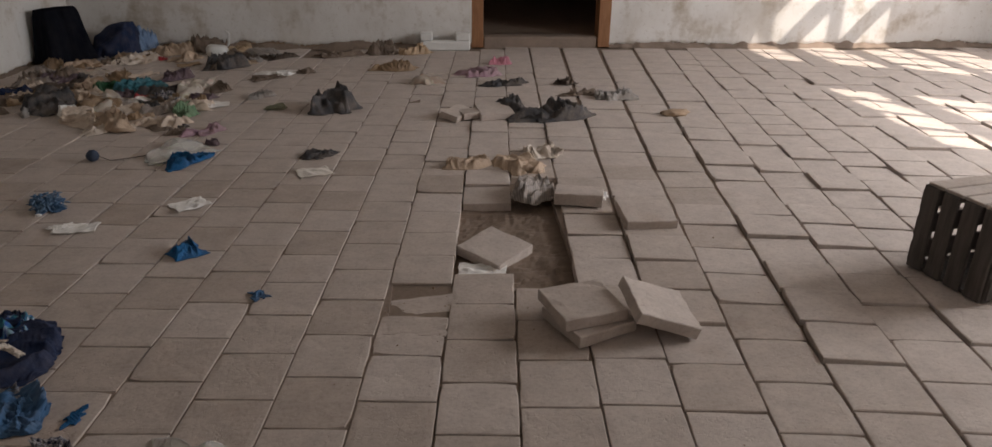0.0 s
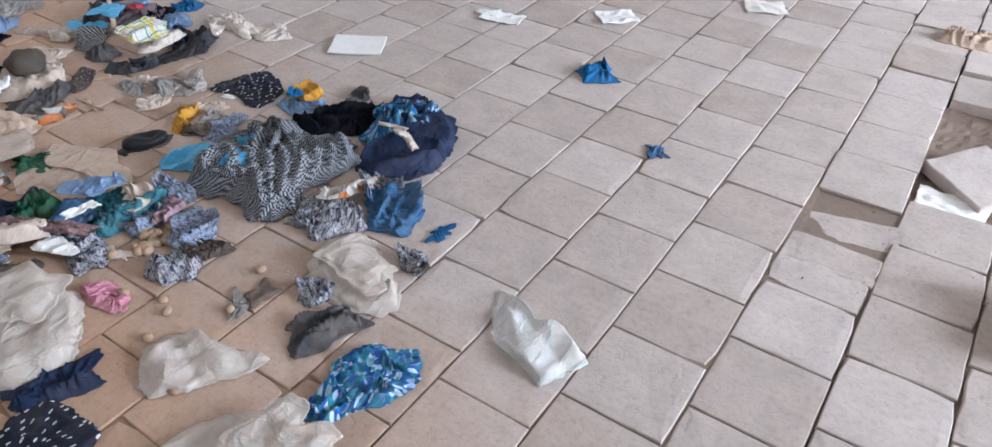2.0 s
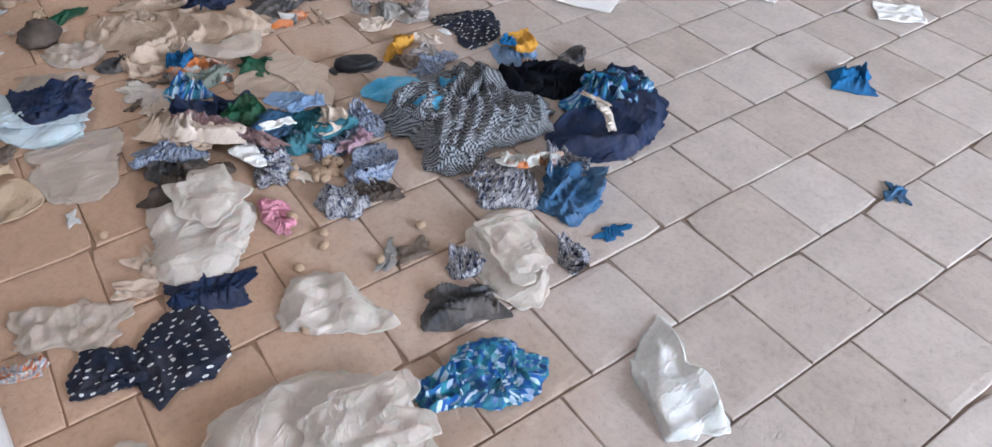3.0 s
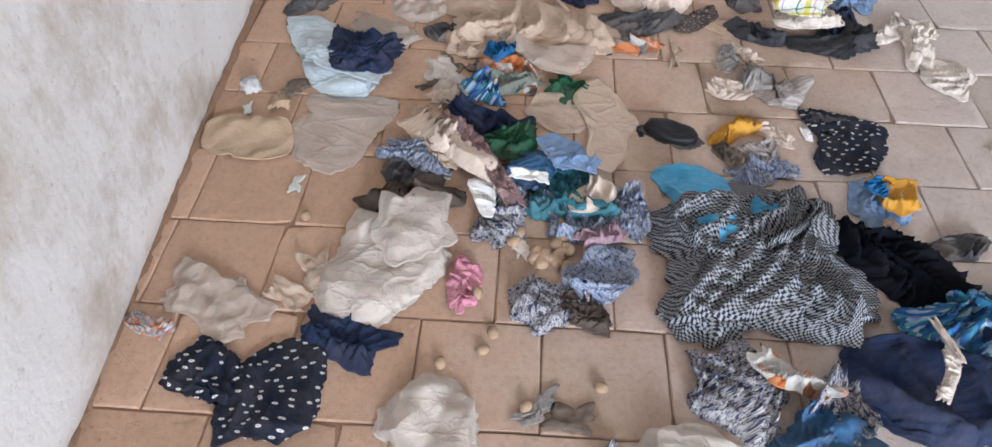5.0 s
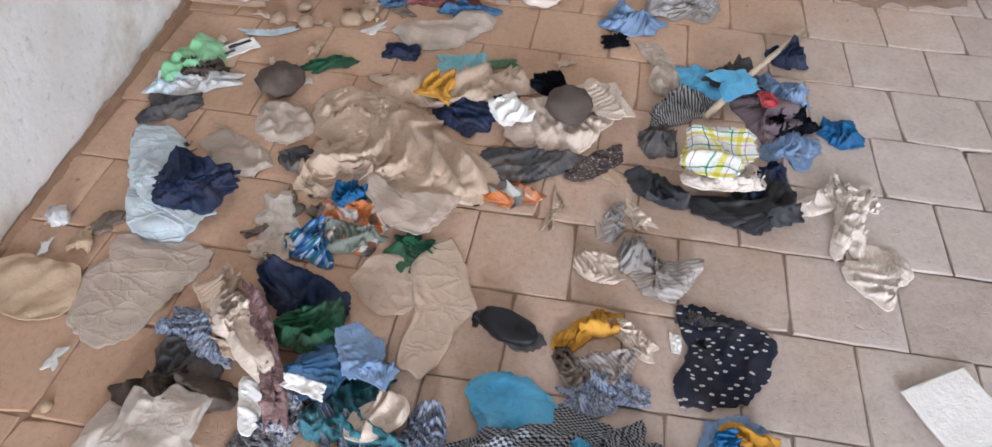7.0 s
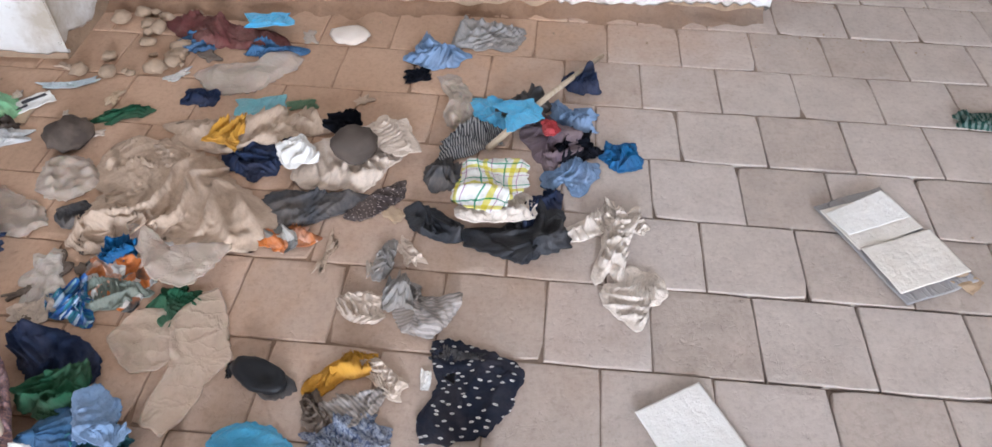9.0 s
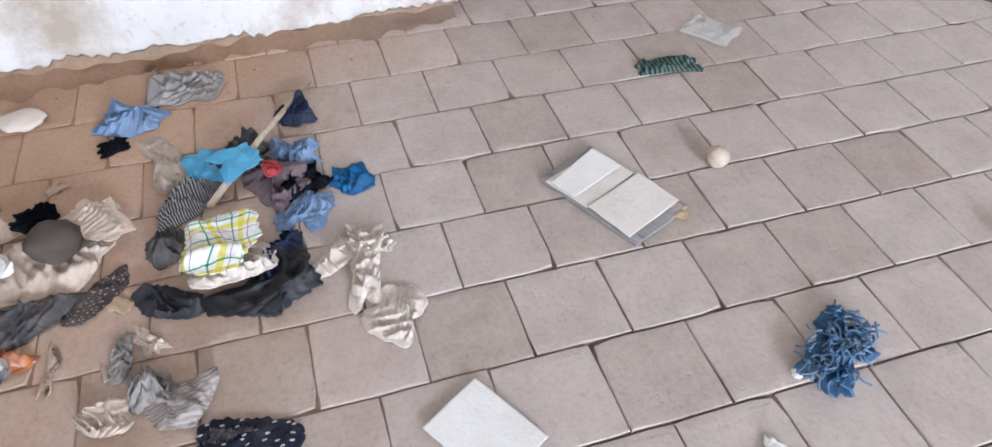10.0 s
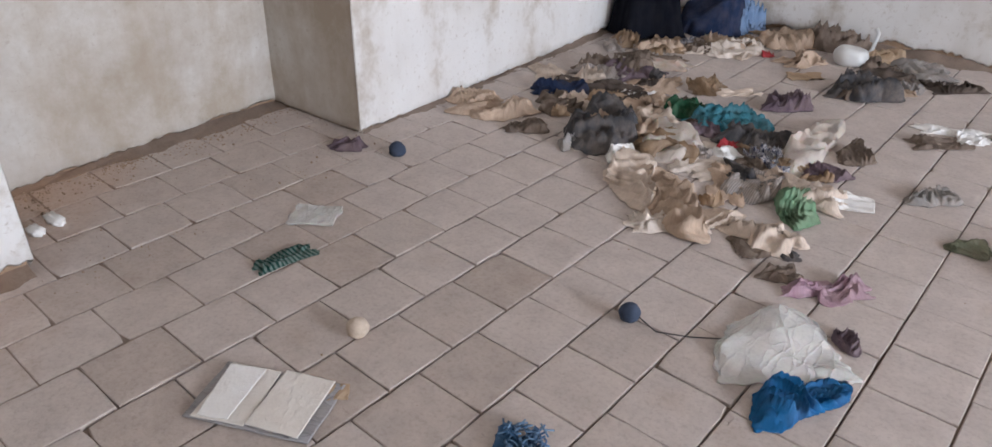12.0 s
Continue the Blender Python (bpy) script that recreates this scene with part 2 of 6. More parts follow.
WHITE_POLY = plastic("white_polythene", (0.80, 0.70, 0.615), 0.62)
GREY_POLY = plastic("greyish_polythene", (0.66, 0.54, 0.45), 0.58, dust=0.18)
CLEAR_POLY = plastic("clear_polythene", (0.90, 0.87, 0.83), 0.58, 0.15, 0.04)
PALE_POLY = plastic("pale_blue_polythene", (0.60, 0.68, 0.72), 0.9, 0.35, 0.08)
FILM = plastic("dusty_film", (0.74, 0.56, 0.43), 0.6, 0.2, 0.12)
CYAN_POLY = plastic("cyan_polythene", (0.08, 0.44, 0.74), 0.95, 0.38, 0.1)
GREEN_POLY = plastic("mint_polythene", (0.28, 0.62, 0.33), 0.9, 0.35, 0.08)
TEAL_POLY = plastic("teal_plastic", (0.16, 0.45, 0.52), 1.0, 0.4)
FOIL = plastic("silver_wrapper", (0.62, 0.61, 0.60), 1.0, 0.3)
BLACK_POLY = plastic("black_polythene", (0.025, 0.025, 0.03), 1.0, 0.4, 0.12)
WRAP_ORANGE = fabric("sweet_wrapper", (0.55, 0.16, 0.06), (0.6, 0.55, 0.5), "speckle", 0.012, 0.2, 0.4, (0.15, 0.2, 0.3), gloss=0.5)
CHECK = fabric("dogtooth_cloth", (0.009, 0.013, 0.026), (0.31, 0.32, 0.335), "dogtooth", 0.0050, 0.05)
PAISLEY = fabric("leaf_print_cloth", (0.014, 0.018, 0.034), (0.72, 0.70, 0.66), "leaf", 0.021, 0.05)
FLORAL = fabric("blue_flower_cloth", (0.02, 0.09, 0.30), (0.05, 0.24, 0.30), "floral", 0.011, 0.05, third=(0.55, 0.66, 0.78))
NAVY = fabric("navy_cloth", (0.010, 0.019, 0.052), (0.02, 0.036, 0.085), dust=0.06)
DENIM = fabric("denim", (0.035, 0.10, 0.21), (0.07, 0.16, 0.29), dust=0.08)
MID_BLUE = fabric("bright_blue_cloth", (0.012, 0.13, 0.31), (0.015, 0.095, 0.24), dust=0.06)
PALE_BLUE = fabric("pale_blue_cloth", (0.17, 0.27, 0.44), (0.22, 0.32, 0.48), dust=0.1)
FADED_WOOL = fabric("faded_blue_wool", (0.10, 0.19, 0.31), (0.14, 0.24, 0.36), dust=0.1)
TEAL_CLOTH = fabric("teal_cloth", (0.03, 0.13, 0.17), (0.05, 0.20, 0.24), "speckle", 0.006, 0.08)
BLACK_WOOL = fabric("black_wool", (0.006, 0.007, 0.011), (0.012, 0.013, 0.018), dust=0.01, rough=1.0, weave=120, gloss=0.0)
CHARCOAL = fabric("charcoal_cloth", (0.045, 0.047, 0.055), (0.08, 0.08, 0.085), dust=0.2)
LEATHER = fabric("black_leatherette", (0.012, 0.014, 0.02), (0.028, 0.03, 0.036), dust=0.03, rough=0.55, gloss=0.38)
BROWN = fabric("brown_cloth", (0.13, 0.095, 0.075), (0.18, 0.14, 0.11), dust=0.2)
BROWN_KNIT = fabric("grey_brown_knit", (0.075, 0.058, 0.048), (0.10, 0.08, 0.068), dust=0.05)
DARK_BROWN = fabric("dark_brown_cloth", (0.05, 0.038, 0.032), (0.08, 0.06, 0.05), dust=0.15)
BEIGE = fabric("beige_cloth", (0.56, 0.425, 0.32), (0.47, 0.35, 0.26), dust=0.15)
CREAM = fabric("cream_cloth", (0.70, 0.58, 0.48), (0.60, 0.49, 0.40), dust=0.15)
DIRTY_WHITE = fabric("dirty_white_cloth", (0.78, 0.69, 0.61), (0.66, 0.57, 0.49), dust=0.16)
GREY_CLOTH = fabric("grey_cloth", (0.26, 0.245, 0.24), (0.36, 0.34, 0.32), dust=0.25)
GREY_STRIPE = fabric("grey_striped_cloth", (0.40, 0.36, 0.33), (0.27, 0.24, 0.23), "stripe", 0.012, 0.25)
DARK_STRIPE = fabric("dark_striped_cloth", (0.03, 0.035, 0.05), (0.38, 0.38, 0.38), "stripe", 0.009, 0.1)
NAVY_SPECK = fabric("navy_print_cloth", (0.03, 0.04, 0.085), (0.50, 0.48, 0.48), "speckle", 0.009, 0.08)
BLUE_SPECK = fabric("blue_grey_print_cloth", (0.07, 0.10, 0.19), (0.36, 0.40, 0.47), "speckle", 0.008, 0.12, third=(0.10, 0.12, 0.2))
DOTTED = fabric("dark_dotted_cloth", (0.06, 0.045, 0.045), (0.5, 0.42, 0.38), "leaf", 0.010, 0.12)
ORANGE_FLORAL = fabric("orange_flower_cloth", (0.62, 0.60, 0.56), (0.60, 0.17, 0.03), "floral", 0.035, 0.08, third=(0.05, 0.05, 0.05))
GREEN_GREY = fabric("sage_cloth", (0.17, 0.20, 0.17), (0.22, 0.25, 0.21), dust=0.12)
MUSTARD = fabric("mustard_cloth", (0.58, 0.30, 0.04), (0.50, 0.24, 0.03), dust=0.08)
PINK = fabric("pink_cloth", (0.62, 0.27, 0.34), (0.55, 0.22, 0.29), dust=0.12)
ROSE_BAND = fabric("rose_patterned_band", (0.38, 0.22, 0.20), (0.12, 0.09, 0.12), "speckle", 0.008, 0.12)
MAROON = fabric("maroon_cloth", (0.12, 0.035, 0.035), (0.16, 0.05, 0.045), dust=0.15)
PLUM = fabric("plum_cloth", (0.11, 0.075, 0.10), (0.15, 0.11, 0.13), dust=0.15)
MAUVE = fabric("mauve_cloth", (0.34, 0.20, 0.26), (0.45, 0.32, 0.36), dust=0.2)
RED = fabric("red_cloth", (0.45, 0.05, 0.06), (0.35, 0.04, 0.05), dust=0.1)
GREEN = fabric("green_cloth", (0.13, 0.24, 0.14), (0.17, 0.28, 0.17), dust=0.15)
DEEP_GREEN = fabric("deep_green_cloth", (0.012, 0.07, 0.035), (0.02, 0.10, 0.05), dust=0.08)
BOTTLE_STRIPE = fabric("striped_bottle_green_cloth", (0.012, 0.06, 0.05), (0.14, 0.19, 0.17), "stripe", 0.02, 0.05)
OLIVE = fabric("olive_cloth", (0.16, 0.17, 0.11), dust=0.2)
OCHRE = fabric("ochre_cloth", (0.30, 0.20, 0.12), dust=0.25)
PLAID = fabric("green_yellow_plaid", (0.80, 0.79, 0.75), (0.10, 0.42, 0.28), "plaid", 0.085, 0.04, third=(0.9, 0.83, 0.25))
PAPER = fabric("white_paper", (0.86, 0.84, 0.81), (0.82, 0.79, 0.75), dust=0.05, weave=200)
PAGE = fabric("yellowed_page", (0.80, 0.75, 0.69), (0.76, 0.70, 0.63), dust=0.08, weave=200)
COVER = fabric("grey_book_cover", (0.30, 0.29, 0.30), (0.36, 0.35, 0.35), dust=0.2, rough=0.5, gloss=0.4, weave=200)
CARD = fabric("tan_cardboard", (0.50, 0.37, 0.25), (0.44, 0.31, 0.20), dust=0.15, weave=150)
INK = fabric("printed_ink", (0.05, 0.05, 0.06), dust=0.1)
WHITE_SHINY = plastic("white_moulded_plastic", (0.74, 0.74, 0.72), 1.0, 0.35, 0.1)
RUBBER = fabric("black_shoe", (0.008, 0.008, 0.01), (0.010, 0.010, 0.012), dust=0.01, rough=0.55, gloss=0.3)
WAX = rough_material("cream_ball", (0.60, 0.50, 0.40), (0.50, 0.40, 0.31), 40, 0.5)
SLATE_BALL = rough_material("slate_blue_ball", (0.035, 0.05, 0.085), (0.06, 0.075, 0.11), 40, 0.4)


# ---- shapes ----
def mesh_of(name, verts, faces, material, uvs=None, smooth=True):
    me = bpy.data.meshes.new(name)
    me.from_pydata([tuple(v) for v in verts], [], faces)
    me.materials.append(material)
    if uvs is not None:
        layer = me.uv_layers.new(name="sheet")
        loop = np.empty(len(me.loops), dtype=np.int32)
        me.loops.foreach_get("vertex_index", loop)
        layer.data.foreach_set("uv", np.asarray(uvs, dtype=np.float32)[loop].ravel())
    if smooth:
        me.polygons.foreach_set("use_smooth", [True] * len(me.polygons))
    me.update()
    return me


def part(name, bm, material, parent, label=""):
    """Links a bmesh (or a mesh) as one mesh object under a thing or a part."""
    if isinstance(bm, bmesh.types.BMesh):
        me = bpy.data.meshes.new(name)
        bm.to_mesh(me)
        bm.free()
        me.materials.append(material)
    else:
        me = bm
    ob = new(name, me)
    ob.parent = parent
    return tagged(ob, label)


def thing(name, label, category, m, group=""):
    ob = new(name)
    ob.empty_display_size = 0.05
    ob.matrix_world = m
    return tagged(ob, label, category, group)


def waves(rng, n, lo, hi):
    """A smooth random function of two numpy coordinates, about -1 to 1."""
    a = rng.uniform(0, 2 * np.pi, n)
    k = rng.uniform(lo, hi, n)
    ph = rng.uniform(0, 2 * np.pi, n)
    return lambda x, y: sum(np.sin(k[i] * (np.cos(a[i]) * x + np.sin(a[i]) * y) + ph[i]) for i in range(n)) / math.sqrt(n)


def settle(p, slack, rounds, drape):
    """Lets a folded sheet slump under its own weight on z = 0: every thread keeps its length, and gains a little slack."""
    home = p.copy()

    def link(i, j):
        d = home[j] - home[i]
        return i, j, np.sqrt((d * d).sum(-1)) * (1 + slack)

    every = slice(None)
    pairs, skew = [], []
    for first, second in ((slice(0, -1, 2), slice(1, None, 2)), (slice(1, -1, 2), slice(2, None, 2))):
        pairs.append(link((first, every), (second, every)))
        pairs.append(link((every, first), (every, second)))
        skew.append(link((first, slice(None, -1)), (second, slice(1, None))))
        skew.append(link((first, slice(1, None)), (second, slice(None, -1))))

    def pull(i, j, rest, give):
        d = p[j] - p[i]
        far = np.sqrt((d * d).sum(-1)) + 1e-7
        d *= (0.5 * give * (far - rest) / far)[..., None]
        p[i] += d
        p[j] -= d

    for step in range(rounds):
        before = p[..., :2].copy()
        p[..., 2] -= drape
        for i, j, rest in pairs:
            pull(i, j, rest, 0.9)
        if step % 2:
            for i, j, rest in skew:
                pull(i, j, rest, 0.5)
        on_floor = p[..., 2] <= 0.001
        p[on_floor, :2] = 0.4 * p[on_floor, :2] + 0.6 * before[on_floor]
        np.maximum(p[..., 2], 0, out=p[..., 2])
    return p


def sheet(name, length, width, height, material, seed, shape="rect", n=46, folds=8.0, fold_turn=0.0, ragged=0.17, taper=1.0, bend=0.0, crumple=1.0, flat=False, stiff=False, cut=None):
    """A crumpled sheet lying on z = 0: a grid drawn together until it buckles, with a thickness.
    cut: its reach in metres at even bearings, for a piece with an outline of its own."""
    rng = np.random.default_rng(seed)
    if cut is not None:
        length = width = 2 * sum(cut) / len(cut)
    nu = max(10, int(n * min(1.6, math.sqrt(length / max(width, 0.02)))))
    nv = max(8, int(n * min(1.3, math.sqrt(width / max(length, 0.02)))))
    u, v = np.meshgrid(np.linspace(-1, 1, nu), np.linspace(-1, 1, nv), indexing="ij")
    if shape == "blob" or cut is not None:
        x, y = u * np.sqrt(1 - v * v / 2), v * np.sqrt(1 - u * u / 2)
    else:
        x, y = u.copy(), v.copy()
    edge = np.maximum(abs(u), abs(v))
    lobes, fine = waves(rng, 6, 1.2, 5.2), waves(rng, 6, 9, 22)
    lx, ly = length / 2, width / 2
    if cut is not None:
        bearing = np.mod(np.arctan2(y, x), 2 * np.pi)
        reach = np.interp(bearing, np.linspace(0, 2 * np.pi, len(cut) + 1), list(cut) + [cut[0]])
        ragged = ragged * (0.3 if flat else 0.8)
        frill = 1 + (0.25 * ragged * lobes(2.6 * np.cos(bearing), 2.6 * np.sin(bearing)) + 0.22 * ragged * fine(1.6 * u, 1.6 * v)) * edge**4
        x, y = x * reach * frill / lx, y * reach * frill / ly
    else:
        y = y * (1 + (taper - 1) * (x + 1) / 2)
        ang = np.arctan2(y, x)
        grow = 1 + ragged * lobes(1.7 * np.cos(ang), 1.7 * np.sin(ang)) * edge
        x, y = x * grow, y * grow
        x, y = x + ragged * 0.2 * fine(u, v) * edge**3, y + ragged * 0.2 * fine(v + 3, u) * edge**3
        y = y + bend * (x * x - 0.33)
    d = rng.uniform(-0.5, 0.5) + radians(fold_turn)
    w1, w2, w3 = waves(rng, 4, 0.9, 2.6), waves(rng, 4, 2, 4.5), waves(rng, 6, 6, 13)
    px, py = x * lx, y * ly
    s = np.clip((1 - edge) / 0.32, 0, 1)
    s = s * s * (3 - 2 * s)
    thick = 0.0016 if flat or stiff else 0.0025
    u_m, v_m = px.copy(), py.copy()
    if stiff:
        z = height * (0.5 + 0.25 * w1(u, v)) * (0.3 + 0.7 * abs(u))
    elif flat:
        z = height * np.clip(0.35 + 0.3 * w2(u, v) + 0.2 * w3(u, v), 0.0, 1.3)
    else:
        film = material.name.endswith(("polythene", "film", "plastic"))
        size = min(lx, ly)
        w4, w5 = waves(rng, 4, 1.0, 3.0), waves(rng, 4, 1.5, 4.0)
        low = height * (0.62 if height > 0.14 else 0.75)
        if film:
            # stiff film: flat facets between straight creases that run every way
            z = 0.0
            for k in range(9):
                a, wide = d + k * 1.05 + rng.uniform(-0.3, 0.3), size * rng.uniform(0.55, 1.7) * 4 / (3 + folds * 0.35) * (1.0 if k < 5 else 0.36)
                q = (np.cos(a) * px + np.sin(a) * py) / wide + rng.uniform(0, 1) + 0.14 * w1(u + k, v - k)
                z = z + abs(q - np.floor(q) - 0.5) * (1.1 if k < 3 else 0.8 if k < 5 else 0.35) * wide / size
            body = 0.18 + 0.18 * w1(v, u) + 0.62 * (z - z.min()) / (np.ptp(z) + 1e-6)
            z = 0.8 * low * np.clip(body, 0.02, 1.3) * (0.12 + 0.88 * s)
        else:
            def gathers(turn, freq, shift, power):
                """Wandering folds along turn, unevenly spaced, that swell and die away."""
                q, r = (np.cos(turn) * py - np.sin(turn) * px) / size, (np.cos(turn) * px + np.sin(turn) * py) / size
                phase = q * freq * math.pi / 2 + 2.3 * w4(0.9 * q + shift, 0.35 * r) + 0.8 * w5(q - shift, 0.7 * r)
                swell = np.clip(0.45 + 0.75 * w4(r * 0.6 + 3 * shift, q * 0.9), 0.0, 1.15)
                return swell * (1.04 - np.sqrt(np.sin(phase) ** 2 + 0.012)).clip(0, 1) ** power

            f = 1.5 + folds * 0.36
            main = np.maximum(gathers(d, f, 0.0, 1.5), 0.85 * gathers(d + 0.8, f * 0.8, 2.0, 1.5))
            main = np.maximum(main, 0.6 * gathers(d - 1.1, f, 5.0, 1.7))
            small = np.maximum(gathers(d + 0.35, f * 2.2, 7.0, 1.3), gathers(d - 0.7, f * 2.7, 9.0, 1.4))
            body = 0.20 + 0.17 * w2(u, v) + 0.74 * main + 0.27 * small + 0.10 * gathers(d + 1.3, f * 4.5, 11.0, 1.2)
            if height > 0.3:
                body = np.clip(1 - (u * u + v * v) / 1.5, 0, 1) ** 0.8 * (1.25 + 0.4 * w2(u, v)) + 0.25 * main
            z = low * np.clip(body + 0.045 * crumple * w3(u, v), 0.02, 1.4) * (0.12 + 0.88 * s)
        # folds lean over, each its own way
        lean = (0.5 if film else 0.85) * (w2(u + 9, v - 3) + 0.4)
        over = np.minimum(z, 0.04)
        px, py = px - np.sin(d) * lean * over, py + np.cos(d) * lean * over
        wide = 0.05 * crumple * min(1.0, height / 0.03) * size
        px, py = px + wide * w2(u + 5, v) * (0.3 + 0.7 * s), py + wide * w2(u, v + 7) * (0.3 + 0.7 * s)
        p = settle(np.stack([px, py, z], -1), 0.012, 12 if n > 20 else 6, 0.0004)
        px, py, z = p[..., 0], p[..., 1], p[..., 2]
    top = np.stack([px, py, z + thick], -1).reshape(-1, 3)
    low_z = np.maximum(0.0, z - (0.0 if stiff else 0.0015))
    bottom = np.stack([px, py, low_z], -1).reshape(-1, 3)
    uv = np.stack([u_m * 1.25 + seed * 0.13, v_m * 1.25 + seed * 0.07], -1).reshape(-1, 2)
    c = nu * nv
    ids = np.arange(c).reshape(nu, nv)
    quads = np.stack([ids[:-1, :-1], ids[1:, :-1], ids[1:, 1:], ids[:-1, 1:]], -1).reshape(-1, 4)
    faces = quads.tolist() + (quads[:, ::-1] + c).tolist()
    rim = [i * nv for i in range(nu)] + [(nu - 1) * nv + j for j in range(1, nv)] + [i * nv + nv - 1 for i in range(nu - 2, -1, -1)] + [j for j in range(nv - 2, 0, -1)]
    for k, a in enumerate(rim):
        b = rim[(k + 1) % len(rim)]
        faces.append((b, a, c + a, c + b))
    return mesh_of(name, np.concatenate([top, bottom]), faces, material, np.concatenate([uv, uv]))


def cloth(name, label, category, x, y, length, width, turn, height, material, seed, z=0.003, tip=0.0, group="", **more):
    """One loose sheet, garment or bag on the floor."""
    ob = new(name, sheet(name, length, width, height, material, seed, **more))
    ob.matrix_world = pose(x, y, z, 0, tip, turn)
    return tagged(ob, label, category, group)


def piece(name, parent, x, y, length, width, turn, height, material, seed, z=0.0, label="", **more):
    """A part of a garment, placed in its thing's own axes."""
    ob = part(name, sheet(name, length, width, height, material, seed, **more), material, parent, label)
    ob.matrix_local = pose(x, y, z, 0, 0, turn)
    return ob


def rod(name, parent, points, radius, material, label="", sides=8):
    """A bent round rod through a few points."""
    verts, faces = [], []
    pts = [Vector(p) for p in points]
    for i, p in enumerate(pts):
        d = (pts[min(i + 1, len(pts) - 1)] - pts[max(i - 1, 0)]).normalized()
        side = d.cross(Vector((0, 0, 1))) if abs(d.z) < 0.9 else d.cross(Vector((1, 0, 0)))
        side.normalize()
        up = side.cross(d)
        r = radius[i] if isinstance(radius, (list, tuple)) else radius
        for k in range(sides):
            a = 2 * math.pi * k / sides
            verts.append(p + side * math.cos(a) * r + up * math.sin(a) * r)
    for i in range(len(pts) - 1):
        for k in range(sides):
            faces.append((i * sides + k, i * sides + (k + 1) % sides, (i + 1) * sides + (k + 1) % sides, (i + 1) * sides + k))
    faces.append(tuple(range(sides))[::-1])
    faces.append(tuple((len(pts) - 1) * sides + k for k in range(sides)))
    me = mesh_of(name, verts, faces, material, [(v[0], v[1]) for v in verts])
    ob = new(name, me) if parent is None else part(name, me, material, parent)
    return tagged(ob, label)


def lump_bmesh(sx, sy, sz, seed, sub=3, rough=0.18, freq=2.2, squash=True):
    """An uneven rounded lump that stands on z = 0."""
    bm = bmesh.new()
    bmesh.ops.create_icosphere(bm, subdivisions=sub, radius=1)
    off = Vector((seed * 3.1, seed * 1.7, seed * 0.9))
    for v in bm.verts:
        v.co *= 1 + rough * noise.noise(v.co * freq + off) + rough * 0.4 * noise.noise(v.co * freq * 3 + off)
        v.co.x, v.co.y, v.co.z = v.co.x * sx / 2, v.co.y * sy / 2, v.co.z * sz / 2
        v.co.z = max(v.co.z, -sz * 0.34) + sz * 0.34 if squash else v.co.z + sz / 2
    for f in bm.faces:
        f.smooth = True
    return bm


def lump(name, label, category, x, y, sx, sy, sz, turn, material, seed, z=0.0, group="", rough=0.18, squash=True, sub=3, freq=2.2):
    ob = part(name, lump_bmesh(sx, sy, sz, seed, sub, rough, freq, squash), material, None, label)
    ob.matrix_world = pose(x, y, z, 0, 0, turn)
    return tagged(ob, "", category, group)


def slab_bmesh(x0, x1, y0, y1, z0, z1, bevel=0.0):
    bm = bmesh.new()
    bmesh.ops.create_cube(bm, size=1, matrix=Matrix.LocRotScale(((x0 + x1) / 2, (y0 + y1) / 2, (z0 + z1) / 2), None, (x1 - x0, y1 - y0, z1 - z0)))
    if bevel:
        bmesh.ops.bevel(bm, geom=bm.edges[:], offset=bevel, segments=1, affect="EDGES")
    return bm


def structure(name, bm, material, label=""):
    return tagged(part(name, bm, material, None, label), "", "", "", "structure")


# ---- the room ----
WEST, SOUTH, NORTH, EAST, HIGH = -4.33, 2.98, 10.0, 5.2, 3.9


def wall_box(name, x0, x1, y0, y1, z0=-0.3, z1=HIGH):
    return structure(name, slab_bmesh(x0, x1, y0, y1, z0, z1), MUD)


def plaster_coat(parent, ax, ay, bx, by, seed, low=0.035, rise=0.03, left=0.0, right=0.0, thick=0.014, z1=HIGH, coat=None):
    """A coat of plaster on the wall line from a to b (room on its left), broken off unevenly above the floor."""
    rng = np.random.default_rng(seed)
    d = math.hypot(bx - ax, by - ay)
    ex, ey = (bx - ax) / d, (by - ay) / d
    ax, ay, d = ax - ex * 0.017, ay - ey * 0.017, d + 0.034
    n = max(3, int(d / 0.014))
    f1, f2 = waves(rng, 5, 2, 9), waves(rng, 4, 18, 45)
    s = np.linspace(0, d, n)
    f3 = waves(rng, 7, 60, 190)
    bottom = np.maximum(0.006, low + rise * 0.8 * f1(s, s * 0) + rise * 0.45 * f2(s, s * 0) + rise * 0.4 * f3(s, s * 0) + left * np.exp(-s / 0.5) + right * np.exp(-(d - s) / 0.5))
    levels = [0.0, 0.012, 0.05, 0.15, 0.4, 1.0, 2.0, z1]
    verts, faces = [], []
    bulge = waves(rng, 5, 1.5, 5)
    for i in range(n):
        for k, h in enumerate(levels):
            zz = bottom[i] + h * (1 - bottom[i] / z1) if k else bottom[i]
            o = (0.004 if k == 0 else thick) + (0.0 if k == 0 else 0.005 * float(bulge(s[i], zz)) * (0.3 if i in (0, n - 1) else 1.0))
            verts.append((ax + ex * s[i] - ey * o, ay + ey * s[i] + ex * o, zz))
    m = len(levels)
    for i in range(n - 1):
        for k in range(m - 1):
            faces.append((i * m + k, (i + 1) * m + k, (i + 1) * m + k + 1, i * m + k + 1))
    base = len(verts)
    for i in range(n):
        verts.append((ax + ex * s[i], ay + ey * s[i], bottom[i] + 0.01))
    for i in range(n - 1):
        faces.append((base + i, base + i + 1, (i + 1) * m, i * m))
    return part("plaster", mesh_of("plaster", verts, faces, coat or PLASTER), PLASTER, parent)


